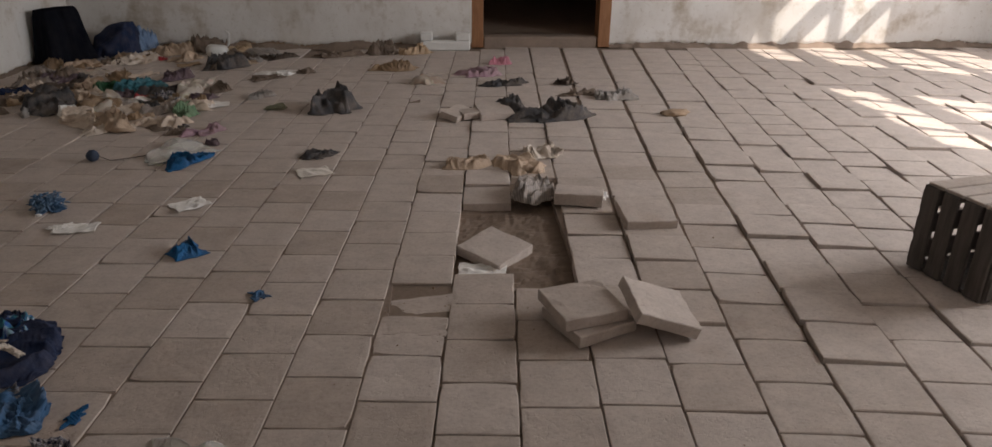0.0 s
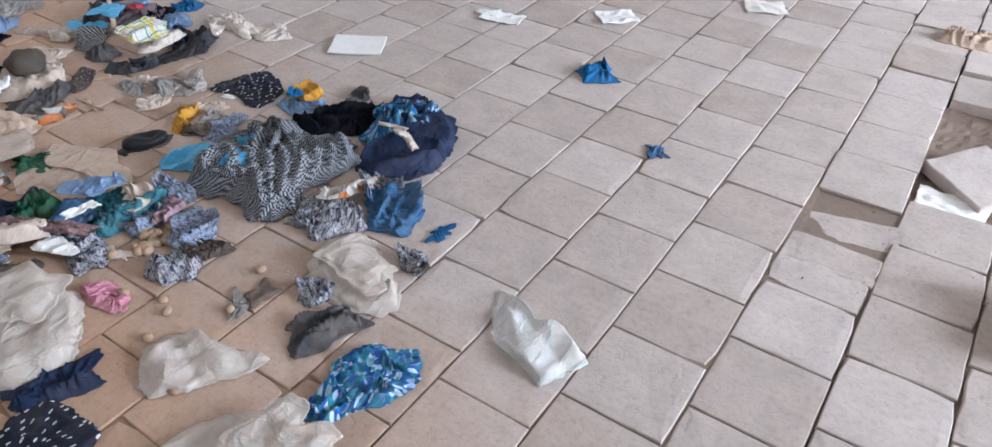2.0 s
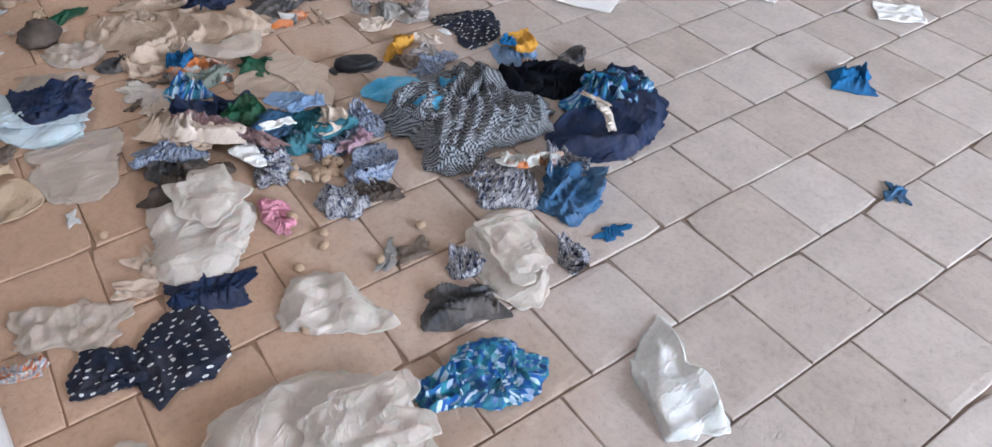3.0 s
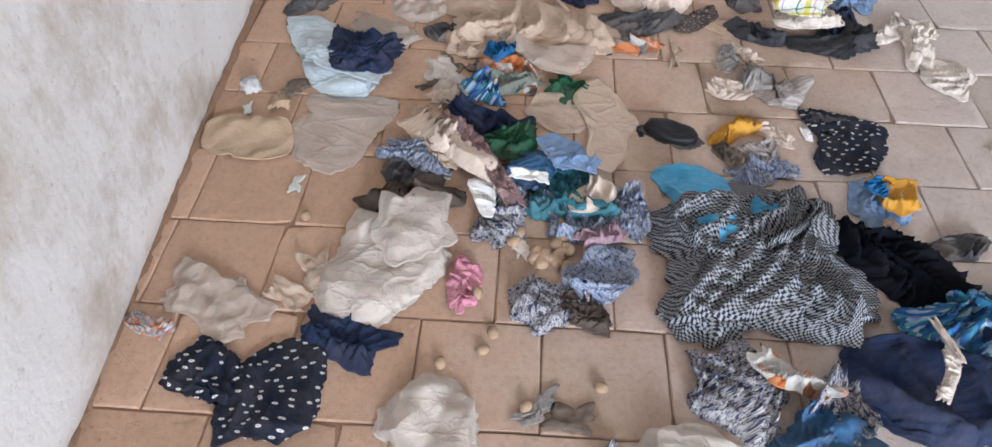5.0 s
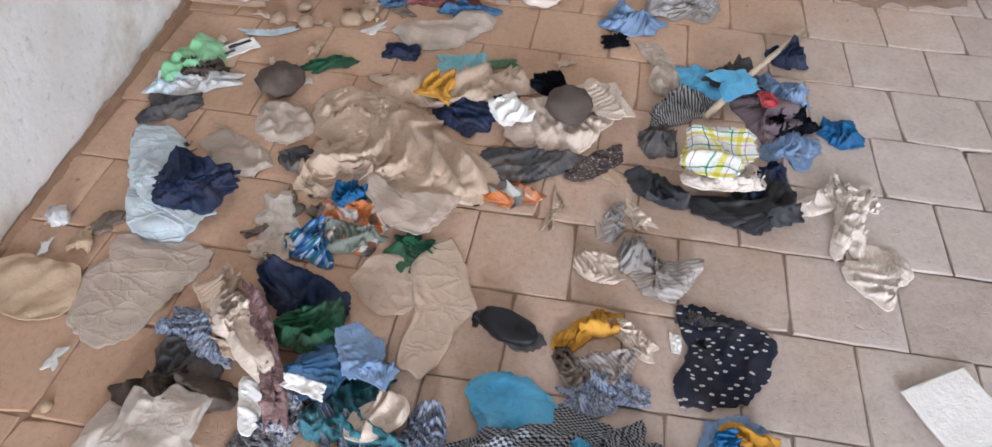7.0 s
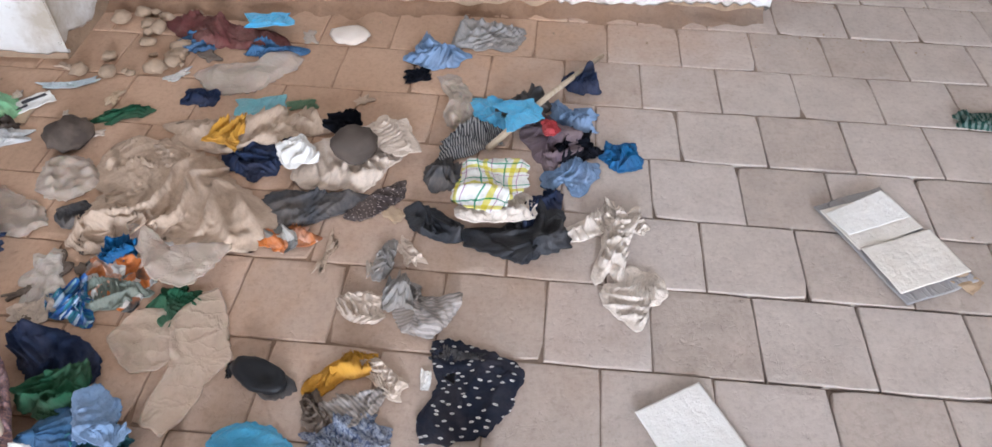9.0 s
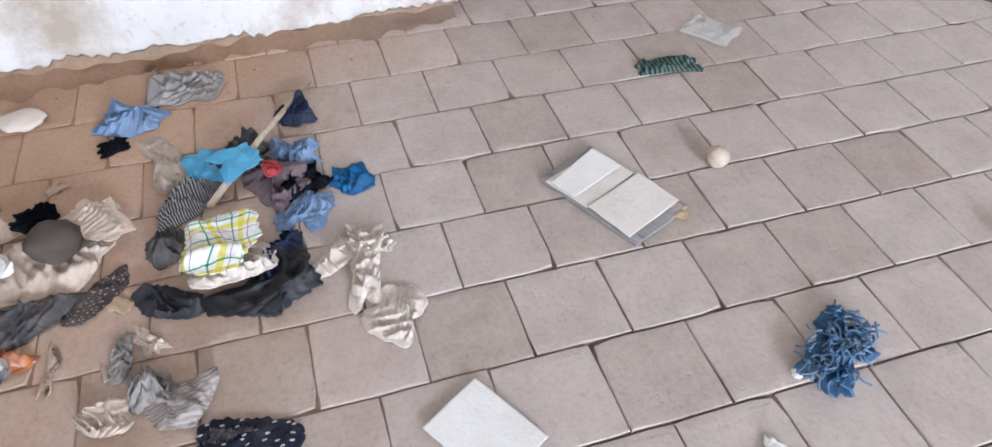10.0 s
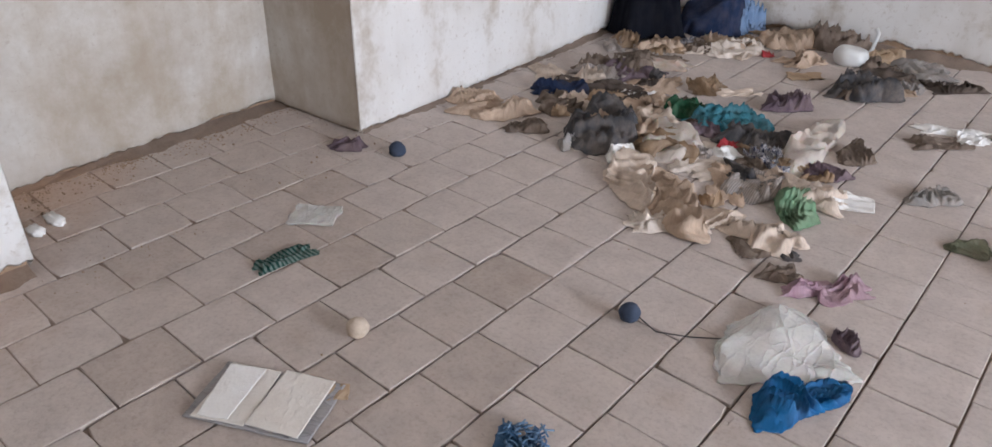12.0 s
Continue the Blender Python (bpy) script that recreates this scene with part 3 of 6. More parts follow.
pier = wall_box("wall_west_pier", WEST - 0.6, WEST, SOUTH, 5.535)
plaster_coat(pier, WEST, 5.535, WEST, SOUTH, 3, 0.05, 0.02, right=0.03)
plaster_coat(pier, WEST - 0.6, 5.535, WEST, 5.535, 4, 0.04, 0.02)
niche = wall_box("wall_west_niche", WEST - 0.9, WEST - 0.6, SOUTH, NORTH)
plaster_coat(niche, WEST - 0.6, 7.0, WEST - 0.6, 5.535, 5, 0.022, 0.012, coat=STAINED)
west_far = wall_box("wall_west_far", WEST - 0.6, WEST, 7.0, NORTH)
plaster_coat(west_far, WEST, 7.0, WEST - 0.6, 7.0, 6, 0.01, 0.006, coat=STAINED)
plaster_coat(west_far, WEST, NORTH, WEST, 7.0, 7, 0.018, 0.01)
south = wall_box("wall_south", WEST - 0.9, -1.6, SOUTH - 0.45, SOUTH)
plaster_coat(south, -3.95, SOUTH, -1.6, SOUTH, 8, 0.009, 0.007, left=0.03)
plaster_coat(south, -1.6, SOUTH, -1.6, SOUTH - 0.45, 9, 0.02, 0.01)
pilaster = wall_box("wall_south_pilaster", WEST, -3.95, SOUTH, 3.24)
plaster_coat(pilaster, -3.95, 3.24, -3.95, SOUTH, 10, 0.03, 0.01)
plaster_coat(pilaster, WEST, 3.24, -3.95, 3.24, 11, 0.06, 0.03)
south_east = wall_box("wall_south_east", 0.15, EAST, SOUTH - 0.45, SOUTH)
plaster_coat(south_east, 0.15, SOUTH, EAST, SOUTH, 12)
structure("lintel_south", slab_bmesh(-1.6, 0.15, SOUTH - 0.45, SOUTH, 2.3, HIGH), CEIL)
DOOR_L, DOOR_R = -0.525, 0.85
north_a = wall_box("wall_north_west", WEST - 0.9, DOOR_L, NORTH, NORTH + 0.45)
plaster_coat(north_a, DOOR_L, NORTH, WEST, NORTH, 13, 0.03, 0.02)
north_b = wall_box("wall_north_east", DOOR_R, EAST + 0.2, NORTH, NORTH + 0.45)
plaster_coat(north_b, EAST, NORTH, DOOR_R, NORTH, 14, 0.03, 0.022)
structure("lintel_north", slab_bmesh(DOOR_L, DOOR_R, NORTH, NORTH + 0.45, 2.1, HIGH), CEIL)
# east wall with two barred windows
WINDOWS = ((5.0, 6.62), (7.7, 9.2))
SILL, HEAD = 1.0, 3.6
for i, (a, b) in enumerate(((SOUTH - 0.45, 5.0), (6.62, 7.7), (9.2, NORTH + 0.45))):
    w = wall_box("wall_east_%s" % "abc"[i], EAST, EAST + 0.2, a, b)
    plaster_coat(w, EAST, max(a, SOUTH), EAST, min(b, NORTH), 20 + i)
for i, (a, b) in enumerate(WINDOWS):
    structure("wall_east_sill_%s" % "ab"[i], slab_bmesh(EAST, EAST + 0.2, a, b, -0.3, SILL), CEIL)
    structure("wall_east_head_%s" % "ab"[i], slab_bmesh(EAST, EAST + 0.2, a, b, HEAD, HIGH), CEIL)
    win = tagged(new("window_%d" % (i + 1)), "tall steel window grille letting in sunlight", "window", "", "structure")
    win.matrix_world = pose(EAST + 0.1, a, SILL)
    for k in range(5):
        part("bar", slab_bmesh(-0.02, 0.02, k * (b - a) / 4 - 0.03, k * (b - a) / 4 + 0.03, 0, HEAD - SILL), STEEL, win)
    for k in range(5):
        part("rail", slab_bmesh(-0.016, 0.016, 0, b - a, k * 0.65 - 0.04, k * 0.7 + 0.04), STEEL, win)
ceiling = structure("ceiling", slab_bmesh(WEST - 0.9, EAST + 0.2, SOUTH - 0.45, NORTH + 0.45, HIGH, HIGH + 0.2), CEIL)
# dim store room behind the north door
structure("wall_store_back", slab_bmesh(-2.0, 2.4, 13.0, 13.2, -0.3, 2.6), CEIL)
structure("wall_store_west", slab_bmesh(-2.2, -2.0, NORTH + 0.45, 13.2, -0.3, 2.6), CEIL)
structure("wall_store_east", slab_bmesh(2.4, 2.6, NORTH + 0.45, 13.2, -0.3, 2.6), CEIL)
structure("ceiling_store", slab_bmesh(-2.2, 2.6, NORTH + 0.45, 13.2, 2.6, 2.8), CEIL)
structure("floor_store", slab_bmesh(-2.0, 2.4, NORTH + 0.2, 13.0, -0.3, 0.10), BED)


def earth_bank(name, ax, ay, bx, by, seed, reach=0.10, high=0.03):
    """Fallen earth banked along a wall foot (room on the left of a to b), with a ragged front."""
    rng = np.random.default_rng(seed)
    d = math.hypot(bx - ax, by - ay)
    ex, ey = (bx - ax) / d, (by - ay) / d
    n, m = max(4, int(d / 0.02)), 7
    f1, f2, f3 = waves(rng, 5, 2, 10), waves(rng, 5, 15, 60), waves(rng, 6, 30, 110)
    verts, faces = [], []
    for i in range(n):
        s = d * i / (n - 1)
        out = max(0.02, reach * (1 + 0.5 * float(f1(s, 0.0)) + 0.2 * float(f2(s, 0.0))))
        top = max(0.004, high * (1 + 0.45 * float(f1(s, 3.0)) + 0.25 * float(f2(s, 2.0))))
        for k in range(m):
            q = k / (m - 1)
            o = out * q
            z = top * (1 - q) ** 1.7 + (0.003 * float(f3(s, o)) if 0 < k < m - 1 else 0.0)
            verts.append((ax + ex * s - ey * o, ay + ey * s + ex * o, z - (0.004 if k == m - 1 else 0.0)))
    for i in range(n - 1):
        for k in range(m - 1):
            faces.append((i * m + k, (i + 1) * m + k, (i + 1) * m + k + 1, i * m + k + 1))
    return tagged(new(name, mesh_of(name, verts, faces, BED)), "", "", "", "structure")


earth_bank("earth_bank_pier", WEST, 5.535, WEST, SOUTH, 61, 0.09, 0.035)
earth_bank("earth_bank_niche", WEST - 0.6, 7.0, WEST - 0.6, 5.535, 62, 0.07, 0.014)
earth_bank("earth_bank_far", WEST, NORTH, WEST, 7.0, 63, 0.05, 0.014)
earth_bank("earth_bank_south", -3.95, SOUTH, -1.6, SOUTH, 64, 0.014, 0.008)
earth_bank("earth_bank_north", EAST, NORTH, DOOR_R, NORTH, 65, 0.10, 0.045)
earth_bank("earth_bank_north_west", DOOR_L, NORTH, WEST, NORTH, 66, 0.10, 0.04)
door = tagged(new("door_1"), "open doorway with a worn brown wooden frame", "door frame", "", "structure")
door.matrix_world = pose(DOOR_L, NORTH - 0.02, 0)
WIDE = DOOR_R - DOOR_L
part("jamb", slab_bmesh(0.0, 0.12, 0, 0.2, 0, 2.1, 0.006), DOOR_WOOD, door)
part("jamb", slab_bmesh(WIDE - 0.12, WIDE, 0, 0.2, 0, 2.1, 0.006), DOOR_WOOD, door)
part("head", slab_bmesh(0.12, WIDE - 0.12, 0, 0.2, 1.98, 2.1, 0.006), DOOR_WOOD, door)
part("threshold", slab_bmesh(0.12, WIDE - 0.12, 0.02, 0.3, -0.05, 0.10, 0.012), BED, door, "low dusty earth step")
# an unseen closed passage added south of the entrance; it keeps out sky light
structure("added_passage_south", slab_bmesh(-3.0, 2.5, -0.4, -0.2, -0.3, HIGH), CEIL)
structure("added_passage_west", slab_bmesh(-3.2, -3.0, -0.4, SOUTH - 0.45, -0.3, HIGH), CEIL)
structure("added_passage_east", slab_bmesh(2.5, 2.7, -0.4, SOUTH - 0.45, -0.3, HIGH), CEIL)
structure("added_passage_ceiling", slab_bmesh(-3.2, 2.7, -0.4, SOUTH - 0.45, HIGH, HIGH + 0.2), CEIL)
structure("floor_passage", slab_bmesh(-3.0, 2.5, -0.2, SOUTH - 0.45, -0.3, -0.02), BED)
# the ground outside
ground = structure("ground", slab_bmesh(-60, 60, -60, 70, -0.5, -0.3), BED)

# ---- things near the south wall and round the middle heap ----
thing_101 = thing("plastic_bag", "crumpled dirty white polythene bag lying open on tiles", "plastic bag", pose(-2.37, 3.52, 0.003, 0, 0, -18))
piece("body", thing_101, 0.030, -0.035, 0.28, 0.28, 18, 0.075, WHITE_POLY, 101, folds=3, crumple=0.7, n=44, cut=(0.159, 0.137, 0.121, 0.118, 0.128, 0.148, 0.148, 0.143, 0.147, 0.152, 0.167, 0.174, 0.146, 0.107, 0.1, 0.122, 0.137, 0.156, 0.163, 0.175))
piece("mouth", thing_101, -0.080, -0.005, 0.199, 0.168, 15, 0.041, WHITE_POLY, 601, z=0.037, label="folded mouth of the bag", folds=4.0)
cloth("plastic_bag", "torn white polythene bag drawn to a point", "plastic bag", -1.978, 3.620, 0.20, 0.20, 0, 0.06, WHITE_POLY, 102, folds=3, crumple=0.7, n=36, cut=(0.093, 0.123, 0.163, 0.101, 0.079, 0.074, 0.076, 0.085, 0.093, 0.107, 0.116, 0.116, 0.111, 0.11, 0.111, 0.111, 0.085, 0.075, 0.074, 0.08))
thing_103 = thing("plastic_bag", "crumpled white polythene bag with a brown smear", "plastic bag", pose(-1.84, 4.01, 0.003, 0, 0, -31))
piece("body", thing_103, -0.029, 0.006, 0.24, 0.24, 31, 0.06, WHITE_POLY, 103, folds=3, crumple=0.7, n=40, cut=(0.134, 0.104, 0.092, 0.085, 0.087, 0.1, 0.131, 0.148, 0.153, 0.139, 0.135, 0.13, 0.111, 0.106, 0.096, 0.095, 0.104, 0.126, 0.152, 0.179))
piece("flap", thing_103, -0.033, 0.016, 0.197, 0.107, 20, 0.033, WHITE_POLY, 603, z=0.030, label="", folds=4.0)
thing_104 = thing("plastic_bag", "large white polythene sack spread beside a patterned shirt", "plastic bag", pose(-1.69, 3.44, 0.003, 0, 0, 42))
piece("body", thing_104, 0.0, 0.0, 0.42, 0.33, 0, 0.08, WHITE_POLY, 104, shape='blob', folds=3, crumple=0.7, ragged=0.08, n=44)
piece("flap", thing_104, 0.080, 0.048, 0.221, 0.159, 35, 0.044, WHITE_POLY, 604, z=0.040, label="", folds=4.0)
cloth("plastic_bag", "clear wrinkled plastic bag lying twisted on tiles", "plastic bag", -1.384, 4.068, 0.19, 0.19, 0, 0.06, CLEAR_POLY, 105, folds=6, crumple=0.9, n=36, cut=(0.147, 0.094, 0.068, 0.058, 0.055, 0.057, 0.067, 0.108, 0.169, 0.127, 0.104, 0.096, 0.084, 0.077, 0.071, 0.072, 0.082, 0.134, 0.131, 0.122))
cloth("plastic_scrap", "small clear plastic scrap tucked beside white sack", "scrap", -1.70, 3.60, 0.11, 0.06, 19, 0.03, CLEAR_POLY, 106, shape='blob')
shirt = thing("shirt", "crumpled blue and green flower-printed shirt on tiles", "clothing", pose(-1.65, 3.77, 0.004, 0, 0, 67))
piece("body", shirt, 0.033, -0.019, 0.19, 0.19, -67, 0.045, FLORAL, 801, folds=6.0, n=36, cut=(0.083, 0.096, 0.106, 0.11, 0.12, 0.083, 0.084, 0.094, 0.089, 0.089, 0.095, 0.09, 0.094, 0.103, 0.108, 0.117, 0.091, 0.081, 0.081, 0.079))
piece("sleeve", shirt, -0.076, -0.035, 0.10, 0.10, -67, 0.04, FLORAL, 802, cut=(0.045, 0.055, 0.054, 0.058, 0.061, 0.052, 0.049, 0.051, 0.046, 0.043, 0.045, 0.052, 0.065, 0.054, 0.051, 0.053, 0.061, 0.049, 0.043, 0.042))
blouse = thing("blouse", "navy blouse with white leaf print lying flat", "clothing", pose(-2.04, 3.26, 0.004, 0, 0, 83))
piece("body", blouse, 0.053, 0.025, 0.20, 0.20, -83, 0.035, PAISLEY, 811, n=36, folds=4.0, cut=(0.096, 0.105, 0.099, 0.099, 0.092, 0.09, 0.099, 0.109, 0.121, 0.118, 0.11, 0.1, 0.093, 0.088, 0.09, 0.089, 0.098, 0.117, 0.139, 0.097))
piece("sleeve", blouse, -0.077, 0.045, 0.14, 0.14, -83, 0.025, PAISLEY, 812, folds=3.0, cut=(0.055, 0.069, 0.092, 0.082, 0.082, 0.077, 0.066, 0.062, 0.058, 0.06, 0.068, 0.085, 0.075, 0.074, 0.077, 0.08, 0.086, 0.064, 0.055, 0.052))
cloth("sock", "dark blue folded cloth under a white bag", "rag", -2.17, 3.43, 0.18, 0.10, 68, 0.035, NAVY, 107, folds=3)
cloth("rag", "small crumpled pink cloth beside a white bag", "rag", -2.31, 3.66, 0.14, 0.07, -2, 0.035, PINK, 108, shape='blob')
cloth("paper_scrap", "small pale wrapper lying on the tiles", "scrap", -2.340, 3.352, 0.09, 0.06, 19, 0.012, FILM, 109, flat=True)
jeans = thing("jeans", "dark navy jeans with a pale waistband, heaped on tiles", "clothing", pose(-2.12, 4.61, 0.004, 0, 0, 76))
piece("leg", jeans, -0.023, -0.060, 0.28, 0.28, -76, 0.09, NAVY, 821, n=48, folds=8.0, cut=(0.108, 0.107, 0.118, 0.139, 0.166, 0.234, 0.252, 0.111, 0.072, 0.057, 0.063, 0.082, 0.136, 0.189, 0.204, 0.195, 0.176, 0.156, 0.142, 0.121))
piece("leg", jeans, 0.10, 0.09, 0.26, 0.15, 50, 0.06, NAVY, 822, shape="blob", n=30)
band = piece("waistband", jeans, -0.05, -0.06, 0.13, 0.022, 75, 0.02, DIRTY_WHITE, 823, z=0.05, label="pale drawstring waistband", bend=0.6, folds=2.0)
piece("drawstring", band, 0.06, 0.02, 0.09, 0.014, 40, 0.01, CREAM, 824, z=0.02, label="cream cotton drawstring")
cloth("skirt", "blue flower-printed skirt crumpled over dark jeans", "clothing", -2.185, 4.676, 0.25, 0.25, 0, 0.075, FLORAL, 110, z=0.012, folds=7, n=40, cut=(0.119, 0.106, 0.105, 0.115, 0.142, 0.169, 0.137, 0.125, 0.126, 0.121, 0.103, 0.098, 0.103, 0.122, 0.168, 0.149, 0.141, 0.133, 0.117, 0.115))
cloth("shawl", "fluffy black woollen shawl in a heap", "clothing", -2.365, 4.571, 0.22, 0.22, 0, 0.085, BLACK_WOOL, 111, folds=14, crumple=1.6, n=56, cut=(0.127, 0.125, 0.137, 0.156, 0.108, 0.088, 0.08, 0.081, 0.091, 0.101, 0.105, 0.123, 0.167, 0.129, 0.107, 0.1, 0.084, 0.079, 0.082, 0.096))
checked_shirt = thing("checked_shirt", "black and white dogtooth checked shirt in a heap", "clothing", pose(-2.37, 4.28, 0.006, 0, 0, 59))
piece("body", checked_shirt, -0.007, 0.004, 0.45, 0.45, -59, 0.10, CHECK, 831, z=0, n=72, folds=5.0, cut=(0.189, 0.212, 0.253, 0.257, 0.245, 0.191, 0.186, 0.219, 0.243, 0.244, 0.227, 0.213, 0.221, 0.244, 0.227, 0.194, 0.209, 0.272, 0.232, 0.193))
piece("sleeve", checked_shirt, -0.042, -0.132, 0.28, 0.15, -106, 0.06, CHECK, 832, z=0.0, n=34, folds=4.0)
piece("sleeve", checked_shirt, 0.033, 0.110, 0.29, 0.16, 69, 0.075, CHECK, 833, z=0.0, n=34, folds=4.0)
denim_jacket = thing("denim_jacket", "blue denim jacket with white and orange trim", "clothing", pose(-1.97, 4.28, 0.005, 0, 0, -10))
piece("body", denim_jacket, 0.03, 0.02, 0.20, 0.14, -20, 0.07, DENIM, 841, shape="blob", n=36)
piece("hood", denim_jacket, 0.06, -0.02, 0.15, 0.13, 70, 0.06, DENIM, 842, shape="blob", bend=0.4)
piece("trim", denim_jacket, -0.10, -0.03, 0.15, 0.05, 65, 0.03, ORANGE_FLORAL, 843, z=0.03, label="white and orange printed trim", bend=0.4)
cloth("scarf", "dark purple printed scarf crumpled beside denim", "rag", -2.06, 4.16, 0.21, 0.15, 41, 0.05, NAVY_SPECK, 112, shape='blob', folds=7, ragged=0.3, crumple=1.5)
cloth("scarf", "dark printed scarf end tucked under denim", "rag", -2.02, 4.35, 0.14, 0.16, 45, 0.06, NAVY_SPECK, 113, shape='blob', folds=5)
cloth("rag", "charcoal cloth scrap beside a white bag", "rag", -1.81, 3.86, 0.15, 0.10, 65, 0.04, CHARCOAL, 114, folds=4, ragged=0.25)
cloth("rag", "dark printed rag under a white bag", "rag", -1.89, 3.93, 0.10, 0.07, 75, 0.04, NAVY_SPECK, 115, shape='blob')
cloth("rag", "wadded dark printed rag on tiles", "rag", -1.76, 4.14, 0.07, 0.08, 65, 0.055, NAVY_SPECK, 116, shape='blob', crumple=1.6)
cloth("rag", "tiny torn blue thread scrap", "rag", -1.77, 4.28, 0.07, 0.04, 69, 0.012, MID_BLUE, 117, ragged=0.5)
cyan_bag = thing("plastic_bag", "crumpled cyan plastic bag under a checked shirt", "plastic bag", pose(-2.59, 4.25, 0.004, 0, 0, 65))
piece("body", cyan_bag, -0.053, -0.024, 0.19, 0.19, -65, 0.075, CYAN_POLY, 851, n=36, cut=(0.102, 0.108, 0.099, 0.101, 0.101, 0.093, 0.092, 0.084, 0.085, 0.087, 0.09, 0.103, 0.115, 0.119, 0.096, 0.079, 0.072, 0.075, 0.088, 0.105))
piece("neck", cyan_bag, 0.11, -0.03, 0.14, 0.08, -10, 0.075, CYAN_POLY, 852, shape="blob")
cloth("plastic_bag", "blue plastic bag showing through folds of a checked shirt", "plastic bag", -2.45, 4.20, 0.13, 0.09, 100, 0.06, CYAN_POLY, 118, z=0.03, shape='blob')
shoe = thing("shoe", "small black slip-on shoe lying on the tiles", "shoe", pose(-2.79, 4.16, 0, 0, 0, 66))
shoe_bm = lump_bmesh(0.14, 0.07, 0.06, 3, 3, 0.1)
for vert in shoe_bm.verts:
    if vert.co.z > 0.03 and vert.co.x > -0.045:
        vert.co.z -= 0.028 * math.exp(-((vert.co.x - 0.015) / 0.035) ** 2 - (vert.co.y / 0.022) ** 2)
upper = part("upper", shoe_bm, RUBBER, shoe)
piece("sole", shoe, 0.0, 0.0, 0.145, 0.075, 0, 0.006, CHARCOAL, 855, shape="blob", flat=True)
piece("strap", upper, -0.075, -0.01, 0.04, 0.012, 120, 0.006, RUBBER, 856)
ring = thing("scarf", "mustard and grey patterned scarf twisted into a ring", "rag", pose(-2.76, 4.35, 0.003, 0, 0, 129))
piece("knot", ring, 0.02, 0.05, 0.15, 0.055, -8, 0.04, MUSTARD, 861, bend=-0.5, folds=3.0)
piece("loop", ring, 0.0, -0.05, 0.14, 0.05, 10, 0.035, GREY_STRIPE, 862, bend=0.6, folds=3.0)
piece("tail", ring, -0.07, 0.0, 0.10, 0.05, 85, 0.035, BROWN, 863)
piece("tail", ring, 0.08, 0.0, 0.11, 0.05, 100, 0.035, CREAM, 864)
cloth("rag", "blue-grey printed rag fringe", "rag", -2.66, 4.36, 0.15, 0.08, 108, 0.04, BLUE_SPECK, 119, folds=6, ragged=0.3)
skirt = thing("child_skirt", "navy child skirt with white leaf print lying flat", "clothing", pose(-2.76, 4.60, 0.003, 0, 0, -7))
panel = piece("panel", skirt, -0.021, -0.004, 0.22, 0.22, 7, 0.018, PAISLEY, 871, n=36, folds=3.0, cut=(0.116, 0.112, 0.101, 0.097, 0.101, 0.106, 0.125, 0.128, 0.11, 0.105, 0.111, 0.129, 0.145, 0.101, 0.069, 0.068, 0.075, 0.113, 0.148, 0.134))
piece("waistband", skirt, -0.10, -0.03, 0.13, 0.03, 95, 0.02, CHARCOAL, 872, ragged=0.2)
piece("tag", panel, -0.02, -0.09, 0.05, 0.02, 0, 0.006, PAPER, 873, flat=True, label="white sewn label")
cloth("headscarf", "slate blue headscarf with mustard lining, wadded", "rag", -2.563, 4.604, 0.15, 0.15, 0, 0.05, PALE_BLUE, 120, folds=6, cut=(0.076, 0.078, 0.082, 0.072, 0.07, 0.068, 0.07, 0.081, 0.089, 0.091, 0.08, 0.077, 0.077, 0.068, 0.066, 0.071, 0.081, 0.081, 0.089, 0.083))
cloth("rag", "mustard yellow cloth wrapped on blue rag", "rag", -2.559, 4.626, 0.10, 0.10, 0, 0.045, MUSTARD, 121, z=0.03, bend=0.5, cut=(0.063, 0.06, 0.058, 0.062, 0.052, 0.046, 0.046, 0.042, 0.042, 0.046, 0.057, 0.065, 0.067, 0.063, 0.041, 0.036, 0.036, 0.041, 0.053, 0.055))
cloth("rag", "bright blue knot of cloth on mustard rag", "rag", -2.56, 4.58, 0.06, 0.04, 26, 0.03, MID_BLUE, 122, z=0.05, shape='blob')
cloth("sock", "dark slate sock folded on tiles", "rag", -2.426, 4.731, 0.10, 0.10, 0, 0.045, CHARCOAL, 123, folds=3, cut=(0.036, 0.039, 0.043, 0.044, 0.05, 0.066, 0.085, 0.059, 0.044, 0.038, 0.035, 0.033, 0.034, 0.04, 0.053, 0.081, 0.073, 0.059, 0.044, 0.038))
cloth("rag", "blue-grey printed dress scrap crumpled in the heap", "rag", -2.48, 3.92, 0.16, 0.10, 102, 0.055, BLUE_SPECK, 124, shape='blob', folds=6)
cloth("rag", "blue-grey printed dress scrap crumpled in the heap", "rag", -2.34, 3.95, 0.19, 0.13, 137, 0.055, BLUE_SPECK, 125, shape='blob', folds=6)
cloth("rag", "blue-grey printed dress scrap crumpled in the heap", "rag", -2.26, 3.83, 0.15, 0.13, 61, 0.055, NAVY_SPECK, 126, shape='blob', folds=6)
cloth("rag", "blue-grey printed dress scrap crumpled in the heap", "rag", -2.52, 4.03, 0.09, 0.15, 95, 0.055, BLUE_SPECK, 127, shape='blob', folds=6)
cloth("rag", "dull pink rag between printed scraps", "rag", -2.43, 3.95, 0.12, 0.05, 102, 0.04, MAUVE, 128, z=0.02, shape='blob')
cloth("sock", "dark brown sock on the tiles", "rag", -2.24, 3.90, 0.13, 0.07, 55, 0.035, DARK_BROWN, 129, shape='blob')
